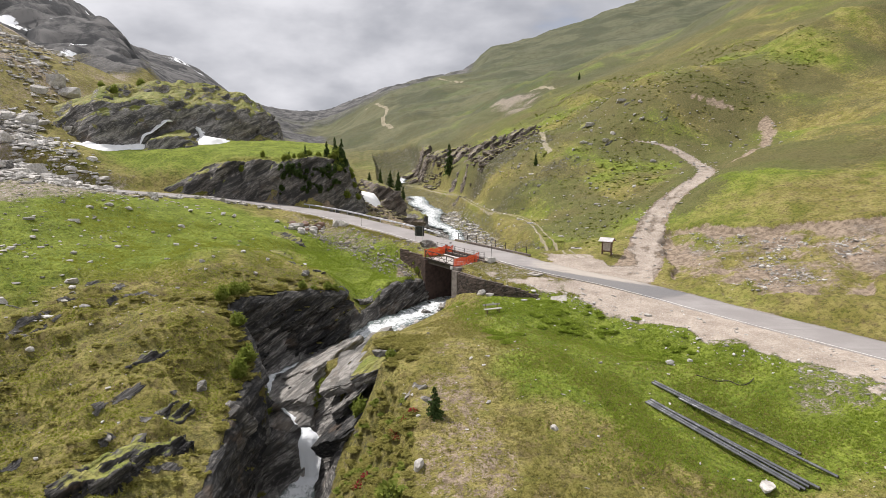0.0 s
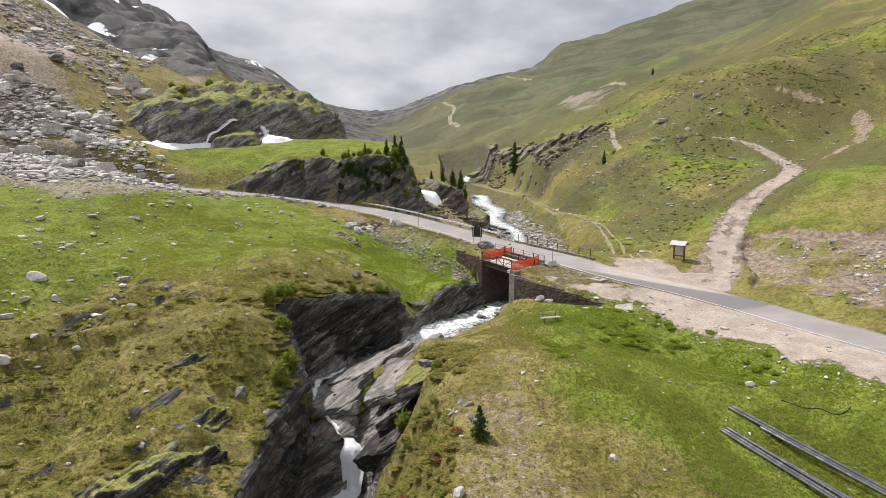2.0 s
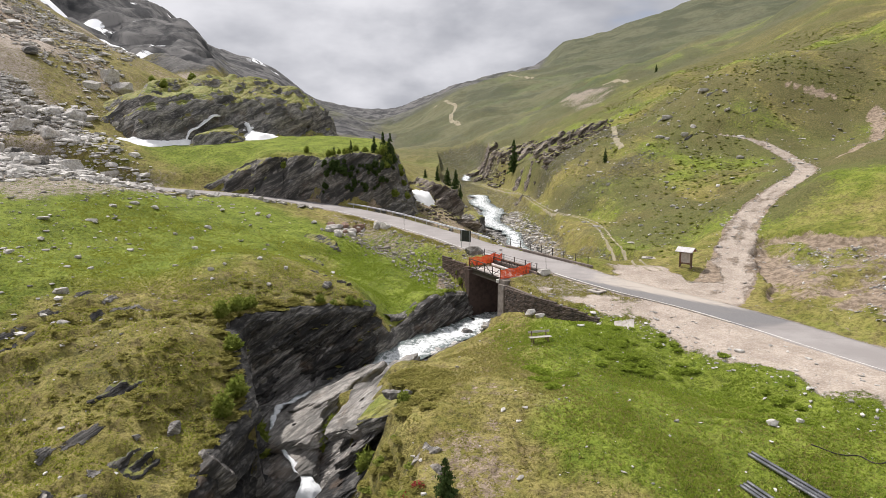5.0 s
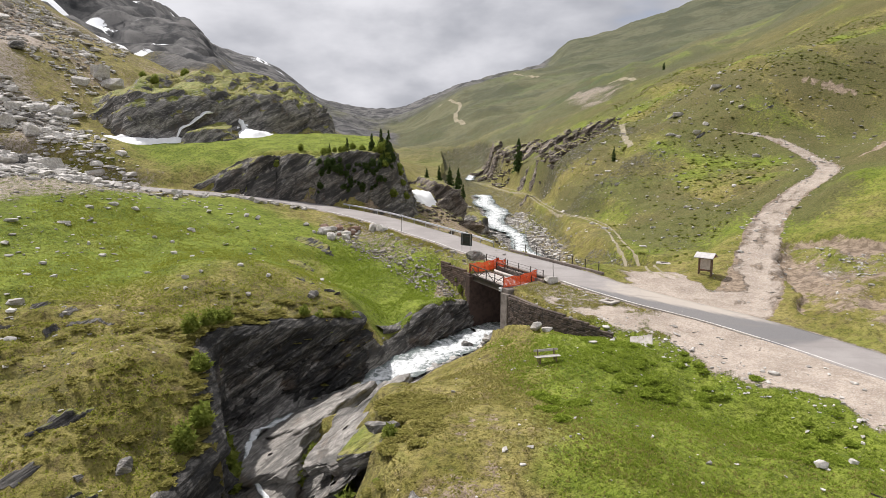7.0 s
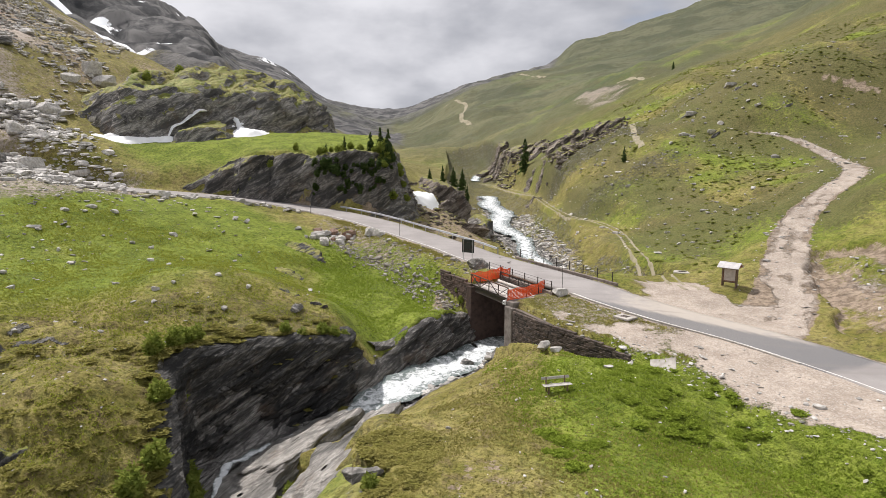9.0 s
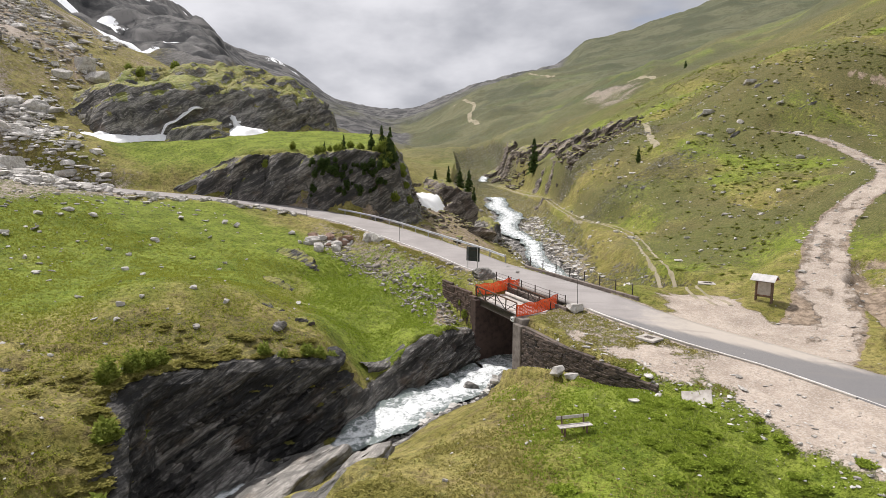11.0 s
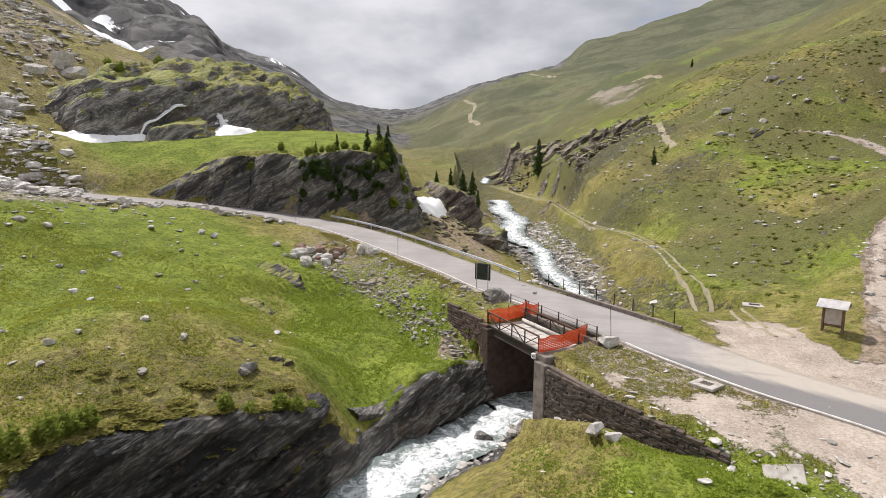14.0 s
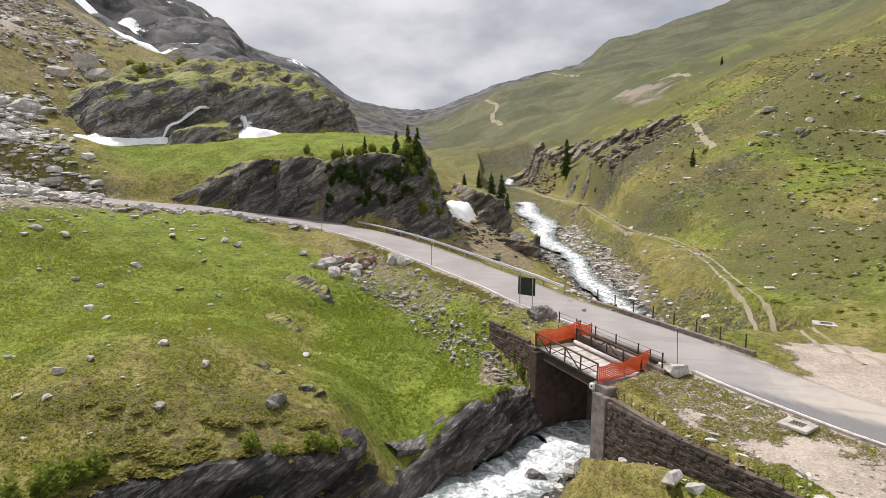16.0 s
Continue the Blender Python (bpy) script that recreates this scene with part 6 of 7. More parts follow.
part("case", one(box, (0, 0, 0), (0.30, 0.22, 0.36), pose(0, 0, 0, 0, 0, -60), 0.03), M_WHITE, box_m)
part("lens", one(tube, (-0.06, -0.11, 0.03), (-0.08, -0.14, 0.03), 0.06, 10), M_STEEL, box_m)


# ---- railings, kerbs, guard rail ----
def rail_line(name, p, q, n, label, top, foot, cables, mat):
    p, q = Vector(p), Vector(q)
    ob = thing(name, label, "railing", *p)
    for i in range(n):
        c = (q - p) * (i / (n - 1))
        part("post", one(box, c + Vector((0, 0, (top + foot) / 2)), (0.075, 0.075, top - foot), pose(0, 0, 0, 0, 0, -58), 0.01), mat, ob)
    for h in cables:
        part("cable", one(tube, Vector((0, 0, h)), (q - p) + Vector((0, 0, h)), 0.014, 6), M_STEEL, ob, "thin steel cable")
    return ob


KL, KR = Vector((7.45, 83.6, 0.58)), Vector((12.75, 75.0, 0.38))
rail_line("bridge_railing", KL, KR, 6, "dark steel post railing with cables beside the road", 0.98, -0.1, (0.34, 0.62, 0.9), M_STEEL)
kd = (KR - KL).normalized()
ks = Vector((-kd.y, kd.x, 0))


def beam(name, p, q, w, h, mat, label):
    ob = thing(name, label, "kerb", *p)
    d = Vector(q) - Vector(p)
    m = Matrix((d.normalized(), Vector((-d.y, d.x, 0)).normalized(), Vector((0, 0, 1)))).transposed().to_4x4()
    part("beam_body", one(box, d / 2 - Vector((0, 0, h / 2)), (d.length, w, h), m, 0.02), mat, ob)
    return ob


beam("kerb_beam", KL - kd * 0.6, KR + kd * 0.3, 0.34, 0.55, M_DKCONC, "brown stained concrete kerb beam on the bridge")
FL, FR = Vector((11.0, 89.3, 1.12)), Vector((19.0, 79.0, 0.55))
beam("kerb_wall", FL - Vector((0.3, -0.4, 0)), FR + Vector((0.5, -0.6, -0.05)), 0.3, 0.7, M_DKCONC, "low stained concrete parapet along the far road edge")
rail_line("parapet_railing", FL + Vector((0.15, 0.1, 0)), FR + Vector((0.15, 0.1, 0)), 8, "dark steel posts with cables on a low parapet", 0.92, -0.2, (0.45, 0.82), M_STEEL)


def off_line(lo, hi, off, step=1.0):
    """The road's line between two y values, moved off metres to the right of its way."""
    r = ROAD[(ROAD[:, 1] >= lo) & (ROAD[:, 1] <= hi)]
    t = np.gradient(r[:, :2], axis=0)
    t /= np.hypot(*t.T)[:, None]
    return np.stack([r[:, 0] + t[:, 1] * off, r[:, 1] - t[:, 0] * off, r[:, 2]], 1)


gr = off_line(89.6, 116.9, 3.0)
gr = gr[gr[:, 0] > -15.5]
guard = thing("guard_rail", "galvanised steel guard rail on posts along the road", "guard rail", *gr[0])
prof = [(0.0, 0.42), (0.045, 0.47), (0.0, 0.53), (0.0, 0.56), (0.045, 0.62), (0.0, 0.68), (-0.02, 0.68), (-0.02, 0.42)]
tg = np.gradient(gr[:, :2], axis=0)
tg /= np.hypot(*tg.T)[:, None]
vv = np.concatenate([np.stack([gr[:, 0] - tg[:, 1] * o - gr[0, 0], gr[:, 1] + tg[:, 0] * o - gr[0, 1], gr[:, 2] + h - gr[0, 2]], 1)[:, None] for o, h in prof], 1).reshape(-1, 3)
part("rail_beam", mesh_from("rail_beam", vv, grid_faces(len(prof), len(gr), True), M_GALV, False), None, guard, "corrugated steel beam")
for i in range(0, len(gr), 3):
    c = Vector(gr[i]) - Vector(gr[0])
    part("post", one(box, c + Vector((0.1, 0.08, 0.2)), (0.1, 0.1, 1.0), pose(0, 0, 0, 0, 0, -55), 0.01), M_GALV, guard)

# edge kerb and worn white line along the near edge
ek = off_line(62, 77.2, -2.72)
kv, kf, _ = ribbon(ek, -0.07, 0.07, 2, 0.06, 0.3)
structure("kerb", kv, kf, M_CONC, "low pale kerb along the road edge", "kerb", False)
for name, lo, hi, off in (("trim_line", 40, 77, -2.45), ("trim_line_upper", 84, 117, -2.48)):
    rr = off_line(lo, hi, off)
    lv, lf, _ = ribbon(rr, -0.06, 0.06, 2, 0.006)
    structure(name, lv, lf, M_LINE, "worn white edge line on the asphalt", "road marking", False)


# ---- stone walls and abutments ----
def stone_mesh(seed):
    rng = np.random.RandomState(seed)
    bm = bmesh.new()
    r = bmesh.ops.create_cube(bm, size=1.0)
    for v in r["verts"]:
        v.co += Vector(rng.uniform(-0.09, 0.09, 3))
    bmesh.ops.bevel(bm, geom=bm.edges[:], offset=0.07, segments=1, affect="EDGES", profile=0.6)
    me = bpy.data.meshes.new("wall_stone")
    bm.to_mesh(me)
    bm.free()
    return me


def variants(mat, seed):
    out = []
    for i in range(6):
        me = stone_mesh(seed + i)
        me.materials.append(mat)
        out.append(me)
    return out


def make_stone_mat(name, a, b, c):
    m, nt, bs, co = material(name)
    r = nd(nt, "ShaderNodeObjectInfo").outputs["Random"]
    n = nz(nt, co, 2.2, 5.0, 0.65)
    col = mixc(nt, r, (*a, 1), (*b, 1))
    put(nt, bs, "Base Color", mixc(nt, ramp(nt, n, 0.5, 0.72, 0.0, 0.7), col, (*c, 1)))
    put(nt, bs, "Roughness", 0.88)
    bump(nt, bs, n, 0.6, 0.12)
    return m


M_WALL = make_stone_mat("dark_wall_stone", (0.022, 0.017, 0.014), (0.115, 0.085, 0.068), (0.24, 0.20, 0.165))
M_WALLRED = make_stone_mat("brown_wall_stone", (0.05, 0.032, 0.026), (0.135, 0.088, 0.07), (0.17, 0.14, 0.12))


def stone_wall(name, pts, mat, label, seed, row=0.2, length=0.5):
    """A rubble wall: rows of x, y, top z, foot z; its face is to the right of its way."""
    pts = np.array(pts, float)
    line = smooth_line(pts, 0.4)
    t = np.gradient(line[:, :2], axis=0)
    t /= np.hypot(*t.T)[:, None]
    nr = np.stack([t[:, 1], -t[:, 0]], 1)
    ring = []
    for o, zc in ((0.0, 3), (0.0, 2), (-0.35, 2), (-0.35, 3)):
        ring.append(np.stack([line[:, 0] + nr[:, 0] * o, line[:, 1] + nr[:, 1] * o, line[:, zc] - (0.5 if zc == 2 else 0.0)], 1)[:, None])
    v = np.concatenate(ring, 1).reshape(-1, 3)
    f = grid_faces(4, len(line), True)
    caps = np.array([[0, 1, 2, 3], [len(v) - 1, len(v) - 2, len(v) - 3, len(v) - 4]])
    wall = structure(name, v, np.concatenate([f, caps]), M_BRICKSTONE, label, "stone wall", False)
    s = np.concatenate([[0], np.cumsum(np.hypot(*np.diff(line[:, :2], axis=0).T))])
    at = lambda q, k: float(np.interp(q, s, line[:, k]))
    rng = np.random.RandomState(seed)
    kinds = variants(mat, seed)
    count, z = 0, float(line[:, 3].min())
    while z < line[:, 2].max() and count < 430:
        h = row * rng.uniform(0.75, 1.3)
        q = rng.uniform(-0.3, 0)
        while q < s[-1]:
            w = length * rng.uniform(0.55, 1.5)
            m = min(max(q + w / 2, 0), s[-1])
            g = gz1(at(m, 0) + float(np.interp(m, s, nr[:, 0])) * 0.5, at(m, 1) + float(np.interp(m, s, nr[:, 1])) * 0.5)
            if z + h > max(at(m, 3), g - 0.15) and z < at(m, 2) + 0.02 and count < 430:
                n2 = Vector((float(np.interp(m, s, nr[:, 0])), float(np.interp(m, s, nr[:, 1])), 0)).normalized()
                ob = new("wall_stone", kinds[rng.randint(6)])
                ob.parent = wall
                ob.matrix_world = Matrix.Translation((at(m, 0) + n2.x * rng.uniform(0.0, 0.07), at(m, 1) + n2.y * rng.uniform(0, 0.07), z + h / 2)) @ pose(0, 0, 0, rng.uniform(-4, 4), rng.uniform(-4, 4), math.degrees(math.atan2(n2.y, n2.x)) + 90) @ Matrix.Diagonal((w * 0.97, 0.30, h * 0.96, 1))
                count += 1
            q += w
        z += h
    return wall


stone_wall("wall_right", [(8.7, 73.45, -0.12, -6.2), (9.9, 71.2, -0.15, -5.0), (11.3, 68.9, -0.3, -3.6), (13.6, 65.8, -0.75, -3.2), (15.2, 63.9, -1.15, -2.9), (16.6, 62.3, -1.45, -2.4)], M_WALL,
           "dark dry-stone retaining wall below the road", 61, 0.165, 0.42)
stone_wall("wall_left", [(2.5, 84.3, 0.42, -1.6), (3.6, 82.5, 0.3, -3.0), (5.5, 79.5, 0.0, -6.0)], M_WALLRED, "brown rubble wing wall beside the old bridge", 62, 0.21, 0.5)
p0 = Vector((8.55, 73.75, 0))
M_ABUT = make_plain("grey_brown_concrete", (0.11, 0.092, 0.078), (0.24, 0.21, 0.185), 2.2, 0.88, 0, 0.8)
for nm, c, mt, lab in (("wall_abutment_right", p0, M_ABUT, "brown-grey concrete abutment of the old bridge"), ("wall_abutment_left", Vector((5.75, 79.35, 0)), M_REDBRICK, "brown stone abutment of the old bridge")):
    bm = bmesh.new()
    sgn = 1 if nm.endswith("right") else -1
    mid = c + B2 * (1.95 if sgn > 0 else 1.9) + A2 * sgn * (0.5 if sgn > 0 else 0.25)
    m = Matrix((A2, B2, Vector((0, 0, 1)))).transposed().to_4x4()
    box(bm, mid + Vector((0, 0, -3.45)), (1.4 if sgn > 0 else 0.9, 3.9 if sgn > 0 else 4.6, 6.6), m, 0.06)
    me = bpy.data.meshes.new(nm)
    bm.to_mesh(me)
    bm.free()
    me.materials.append(mt)
    tagged(new(nm, me), lab, "abutment", kind="structure")
    bm = bmesh.new()
    box(bm, c + B2 * 7.2 + A2 * sgn * 0.25 + Vector((0, 0, -3.25)), (0.9, 6.6, 6.4), m, 0.06)
    me = bpy.data.meshes.new(nm + "_road")
    bm.to_mesh(me)
    bm.free()
    me.materials.append(M_DKCONC)
    tagged(new(nm + "_road", me), "stained concrete abutment below the road", "abutment", kind="structure")


bm = bmesh.new()
box(bm, Vector((8.90, 72.98, -3.45)), (1.2, 0.44, 5.7), pose(0, 0, 0, 0, 0, -62), 0.05)
me = bpy.data.meshes.new("wall_pier")
bm.to_mesh(me)
bm.free()
me.materials.append(M_ABUT)
tagged(new("wall_pier", me), "grey weathered concrete corner of the abutment", "abutment", kind="structure")
cap = smooth_line([(9.3, 72.3), (9.9, 71.2), (11.3, 68.9), (13.6, 65.8), (15.2, 63.9), (16.6, 62.3)], 0.05)[:, :2]
rb = np.random.RandomState(19)
cap = cap[rb.randint(0, len(cap), 150)] + np.array([0.28, 0.18]) + rb.normal(size=(150, 2)) * 0.16
scatter("coping_stones", cap, rb.gamma(1.5, 0.10, 150) + 0.12, M_STONE, "loose flat stones along the top of a wall", 43, flat=0.4)


# ---- sign board, kiosk, bench, poles, slabs, pipes ----
def sign_board(x, y, yaw):
    z = gz1(x, y)
    ob = thing("sign_board", "dark back of a large road sign on two posts", "road sign", x, y, z)
    ob.rotation_euler = (0, 0, radians(yaw))
    panel = part("panel", one(box, (0, 0, 1.62), (1.5, 0.04, 1.45), None, 0.03), M_BOARD, ob)
    for h in (1.25, 2.0):
        part("brace", one(box, (0, -0.04, h), (1.4, 0.03, 0.06)), M_STEEL, panel)
    for sx in (-0.55, 0.55):
        part("post", one(tube, (sx, -0.06, -0.4), (sx, -0.06, 2.3), 0.035, 10), M_GALV, ob, "grey steel post")


sign_board(5.2, 87.4, -28)


def kiosk(x, y, yaw):
    z = gz1(x, y)
    ob = thing("information_kiosk", "roofed wooden information board beside a gravel lot", "information board", x, y, z)
    ob.rotation_euler = (0, 0, radians(yaw))
    for sx in (-0.62, 0.62):
        for sy in (-0.16, 0.16):
            part("post", one(box, (sx, sy, 0.85), (0.13, 0.13, 2.2), None, 0.015), M_WOOD, ob)
    part("poster", one(box, (0, -0.02, 1.15), (1.05, 0.05, 1.1), None, 0.01), M_PAPER, ob, "faded poster")
    fr = part("frame", one(box, (0, 0.02, 1.15), (1.2, 0.04, 1.28), None, 0.01), M_REDWOOD, ob)
    part("cross_beam", one(box, (0, 0, 0.48), (1.4, 0.1, 0.12), None, 0.01), M_WOOD, fr)
    part("tie_beam", one(box, (0, 0, 1.9), (1.6, 0.1, 0.12), None, 0.01), M_WOOD, fr)
    for s in (-1, 1):
        part("roof_slope", one(box, (0, s * 0.40, 2.13), (1.95, 0.95, 0.06), pose(0, 0, 0, -s * 30, 0, 0), 0.01), M_ROOF, ob, "pale sheet metal roof")
    for sx in (-0.88, 0.88):
        bm = bmesh.new()
        v = [bm.verts.new((sx + o, yy, zz)) for o in (-0.02, 0.02) for yy, zz in ((-0.66, 1.93), (0.66, 1.93), (0, 2.30))]
        bm.faces.new(v[:3])
        bm.faces.new(v[3:])
        for a, b in ((0, 1), (1, 2), (2, 0)):
            bm.faces.new((v[a], v[b], v[b + 3], v[a + 3]))
        part("gable", bm, M_REDWOOD, ob)


kiosk(30.0, 78.3, -40)


def bench(x, y, yaw):
    z = gz1(x, y)
    ob = thing("bench", "weathered wooden bench with a backrest in the meadow", "bench", x, y, z)
    ob.rotation_euler = (0, 0, radians(yaw))
    for k in range(3):
        part("seat_plank", one(box, (0, -0.17 + 0.15 * k, 0.45), (1.85, 0.135, 0.045), None, 0.01), M_GREYWOOD, ob)
    part("backrest", one(box, (0, 0.30, 0.80), (1.85, 0.045, 0.17), pose(0, 0, 0, -10, 0, 0), 0.01), M_GREYWOOD, ob)
    for sx in (-0.62, 0.62):
        part("leg", one(box, (sx, -0.15, 0.15), (0.09, 0.09, 0.62), None, 0.01), M_WOOD, ob)
        part("back_leg", one(box, (sx, 0.24, 0.34), (0.08, 0.07, 1.1), pose(0, 0, 0, -8, 0, 0), 0.01), M_WOOD, ob)
        part("bearer", one(box, (sx, 0.02, 0.40), (0.08, 0.50, 0.06)), M_WOOD, ob)


bench(10.6, 55.65, 17)


def snow_pole(x, y, h, tilt):
    z = gz1(x, y)
    ob = thing("snow_pole", "thin dark snow pole at the road edge", "snow pole", x, y, z)
    ob.rotation_euler = (0, radians(tilt), 0)
    part("shaft", one(tube, (0, 0, -0.3), (0, 0, h), 0.022, 8), M_STEEL, ob)
    part("tip", one(tube, (0, 0, h), (0, 0, h + 0.12), 0.028, 8), M_WHITE, ob)


snow_pole(13.95, 76.1, 2.3, -3)
snow_pole(-3.6, 99.0, 2.4, 0)
snow_pole(-18.6, 113.2, 1.2, 2)


def cover_slab(x, y, sx, sy, yaw, label):
    ob = thing("concrete_slab", label, "slab", x, y, gz1(x, y) + 0.03)
    ob.rotation_euler = (0, 0, radians(yaw))
    body = part("slab_body", one(box, (0, 0, 0.0), (sx, sy, 0.16), None, 0.02), M_CONC, ob)
    part("hatch", one(box, (0, 0, 0.085), (sx * 0.45, sy * 0.45, 0.03), None, 0.01), M_DKCONC, body)
    for k in range(4):
        part("hatch_rib", one(box, (0, (k - 1.5) * sy * 0.1, 0.105), (sx * 0.42, 0.03, 0.02)), M_STEEL, body)


cover_slab(17.95, 69.0, 1.5, 1.3, -50, "pale concrete slab with a dark hatch by the road")
cover_slab(29.3, 89.2, 1.9, 1.4, -20, "pale concrete slab with a dark hatch in the grass")
ob = thing("stone_slab", "flat pale stone slab at the edge of the gravel", "slab", 18.6, 60.8, gz1(18.6, 60.8) - 0.03)
ob.rotation_euler = (math.atan(gz1(18.6, 61.3) - gz1(18.6, 60.3)), -math.atan(gz1(19.1, 60.8) - gz1(18.1, 60.8)), 0)
part("slab_body", one(box, (0, 0, 0.02), (1.7, 1.1, 0.1), pose(0, 0, 0, 0, 0, -20), 0.03), M_CONC, ob)


def pipe(p, q, r, label):
    zp, zq = gz1(*p) + r * 0.9, gz1(*q) + r * 0.9
    n = 24
    ob = thing("plastic_pipe", label, "pipe", p[0], p[1], zp, "pipes on the meadow")
    d = Vector((q[0] - p[0], q[1] - p[1], 0))
    pts = [Vector((0, 0, 0)) + d * (i / n) for i in range(n + 1)]
    zs = np.interp(np.arange(n + 1), [0, n], [zp, zq])
    lift = max(0.0, max(gz1(p[0] + v.x, p[1] + v.y) + r * 0.6 - z for v, z in zip(pts, zs)))
    side = Vector((-d.y, d.x, 0)).normalized()
    ringv = []
    for v, z in zip(pts, zs):
        for a in np.linspace(0, 2 * math.pi, 13)[:-1]:
            ringv.append((v.x + side.x * r * math.cos(a), v.y + side.y * r * math.cos(a), z - zp + lift + r * math.sin(a)))
    part("barrel", mesh_from("barrel", ringv, grid_faces(12, n + 1, True), M_BLACKPIPE, True), None, ob)
    for e, v in ((0, pts[0]), (n, pts[-1])):
        dn = d.normalized() * (0.02 if e == 0 else -0.02)
        # solid dark plug closes the barrel, its colour standing for shade inside
        part("bore_plug", one(tube, Vector((v.x, v.y, zs[e] - zp + lift)) + dn * 2, Vector((v.x, v.y, zs[e] - zp + lift)) - dn, r * 0.86, 12), M_STEEL, ob, "dark plug painted as the shaded inside of a pipe")


PIPE = "long black glossy plastic pipe lying in the grass"
for p, q in [((20.3, 40.6), (26.2, 31.9)), ((20.55, 40.75), (26.5, 32.0)), ((21.5, 38.6), (26.95, 29.2)), ((18.7, 37.9), (24.4, 28.9)), ((18.95, 38.1), (24.65, 28.8)), ((19.8, 37.4), (25.3, 28.5)), ((19.2, 38.25), (24.95, 28.9))]:
    pipe(p, q, 0.105, PIPE)
hose = thing("hose", "thin dark hose lying loose in the grass", "hose", 24.6, 41.5, gz1(24.6, 41.5))
cv = bpy.data.curves.new("hose_run", "CURVE")
cv.dimensions, cv.bevel_depth = "3D", 0.035
sp = cv.splines.new("POLY")
hp = smooth_line([(24.4, 41.8), (25.4, 41.2), (26.6, 41.0), (27.2, 40.3), (28.0, 40.4), (28.6, 40.9)], 0.12)
sp.points.add(len(hp) - 1)
for k, (x, y) in enumerate(hp):
    sp.points[k].co = (x - 24.6, y - 41.5, gz1(x, y) + 0.04 - gz1(24.6, 41.5), 1)
cv.materials.append(M_STEEL)
new("hose_run", cv).parent = hose


# ---- tracks ----
def rut(line, off, w, label, name):
    ln = smooth_line([p[:2] for p in line], 0.7)
    full = np.concatenate([ln, np.zeros((len(ln), 1))], 1)
    v, f, _ = ribbon(full, off - w / 2, off + w / 2, 5, 0.05, 0, True)
    v[:, :2] += 0.12 * np.stack([fbm(v[:, 0] * 0.8, v[:, 1] * 0.8, 0, 2, 71), fbm(v[:, 0] * 0.8, v[:, 1] * 0.8, 5, 2, 72)], 1)
    v[:, 2] = ground(v[:, 0], v[:, 1]) + 0.05
    v[0::5, 2] -= 0.08
    v[4::5, 2] -= 0.08
    structure(name, v, f, M_DUST, label, "track")


M_DUST = make_plain("pale_track_dust", (0.19, 0.17, 0.10), (0.31, 0.27, 0.19), 0.9, 0.95, 0, 0.4)
for i, o in enumerate((-0.62, 0.62)):
    rut(RUT, o, 0.42, "pale wheel rut of a grassy track", "track_rut_%d" % (i + 1))
rut([(-29, 1056), (-6, 962), (4, 935), (-1, 732), (8.4, 661)], 0, 5.5, "pale hairpin road on a far slope", "track_far_1")
rut([(55.5, 222), (51, 200), (46, 176), (45, 166)], 0, 1.7, "pale dirt road bending over a hillside", "track_far_2")
rut([(97, 1150), (121, 990)], 0, 6, "pale road on a far hillside", "track_far_3")
rut([(109, 471), (111, 430), (111.6, 395)], 0, 4, "pale road on a far hillside", "track_far_4")


# ---- conifers, bushes ----
def spruce_meshes(seed, h, wide):
    rng = np.random.RandomState(seed)
    bm = bmesh.new()
    tube(bm, (0, 0, -0.3), (0, 0, h * 0.5), h * 0.028, 7, h * 0.018)
    tube(bm, (0, 0, h * 0.5), (0, 0, h * 0.98), h * 0.018, 6, h * 0.003)
    for k in range(8):
        z, a = h * rng.uniform(0.12, 0.6), rng.uniform(0, 6.28)
        tube(bm, (0, 0, z), (math.cos(a) * h * 0.11, math.sin(a) * h * 0.11, z - h * 0.02), h * 0.008, 4, h * 0.002)
    trunk = bpy.data.meshes.new("trunk")
    bm.to_mesh(trunk)
    bm.free()
    trunk.materials.append(M_BARK)
    vs, fs = [], []
    levels = 22
    for l in range(levels):
        u = l / (levels - 1)
        z = h * (0.07 + 0.91 * u)
        reach = wide * h * (1 - u) ** 0.8 * rng.uniform(0.75, 1.1) + 0.03 * h
        for b in range(int(10 - 5 * u)):
            a = rng.uniform(0, 6.28)
            rr = reach * rng.uniform(0.6, 1.15)
            d = np.array([math.cos(a), math.sin(a), 0])
            s = np.array([-d[1], d[0], 0])
            drop = -0.22 * rr + rng.uniform(-0.1, 0.15) * rr
            for t in range(4):
                c = np.array([0, 0, z]) + d * rr * (0.15 + 0.25 * t) + np.array([0, 0, drop * (0.15 + 0.25 * t)])
                w = rr * 0.28 * (1.1 - 0.2 * t)
                k = len(vs)
                up = np.array([0, 0, rng.uniform(0.01, 0.05) * h])
                vs += [c + up, c + s * w + d * w * 0.6 - up * 1.4, c + d * w * 1.6 - up * 0.6, c - s * w + d * w * 0.6 - up * 1.4]
                fs += [[k, k + 1, k + 2], [k, k + 2, k + 3]]
    return trunk, mesh_from("crown", np.array(vs), np.array(fs), M_NEEDLE, False)


TREES = [spruce_meshes(900 + i, 1.0, w) for i, w in enumerate((0.20, 0.24, 0.17))]


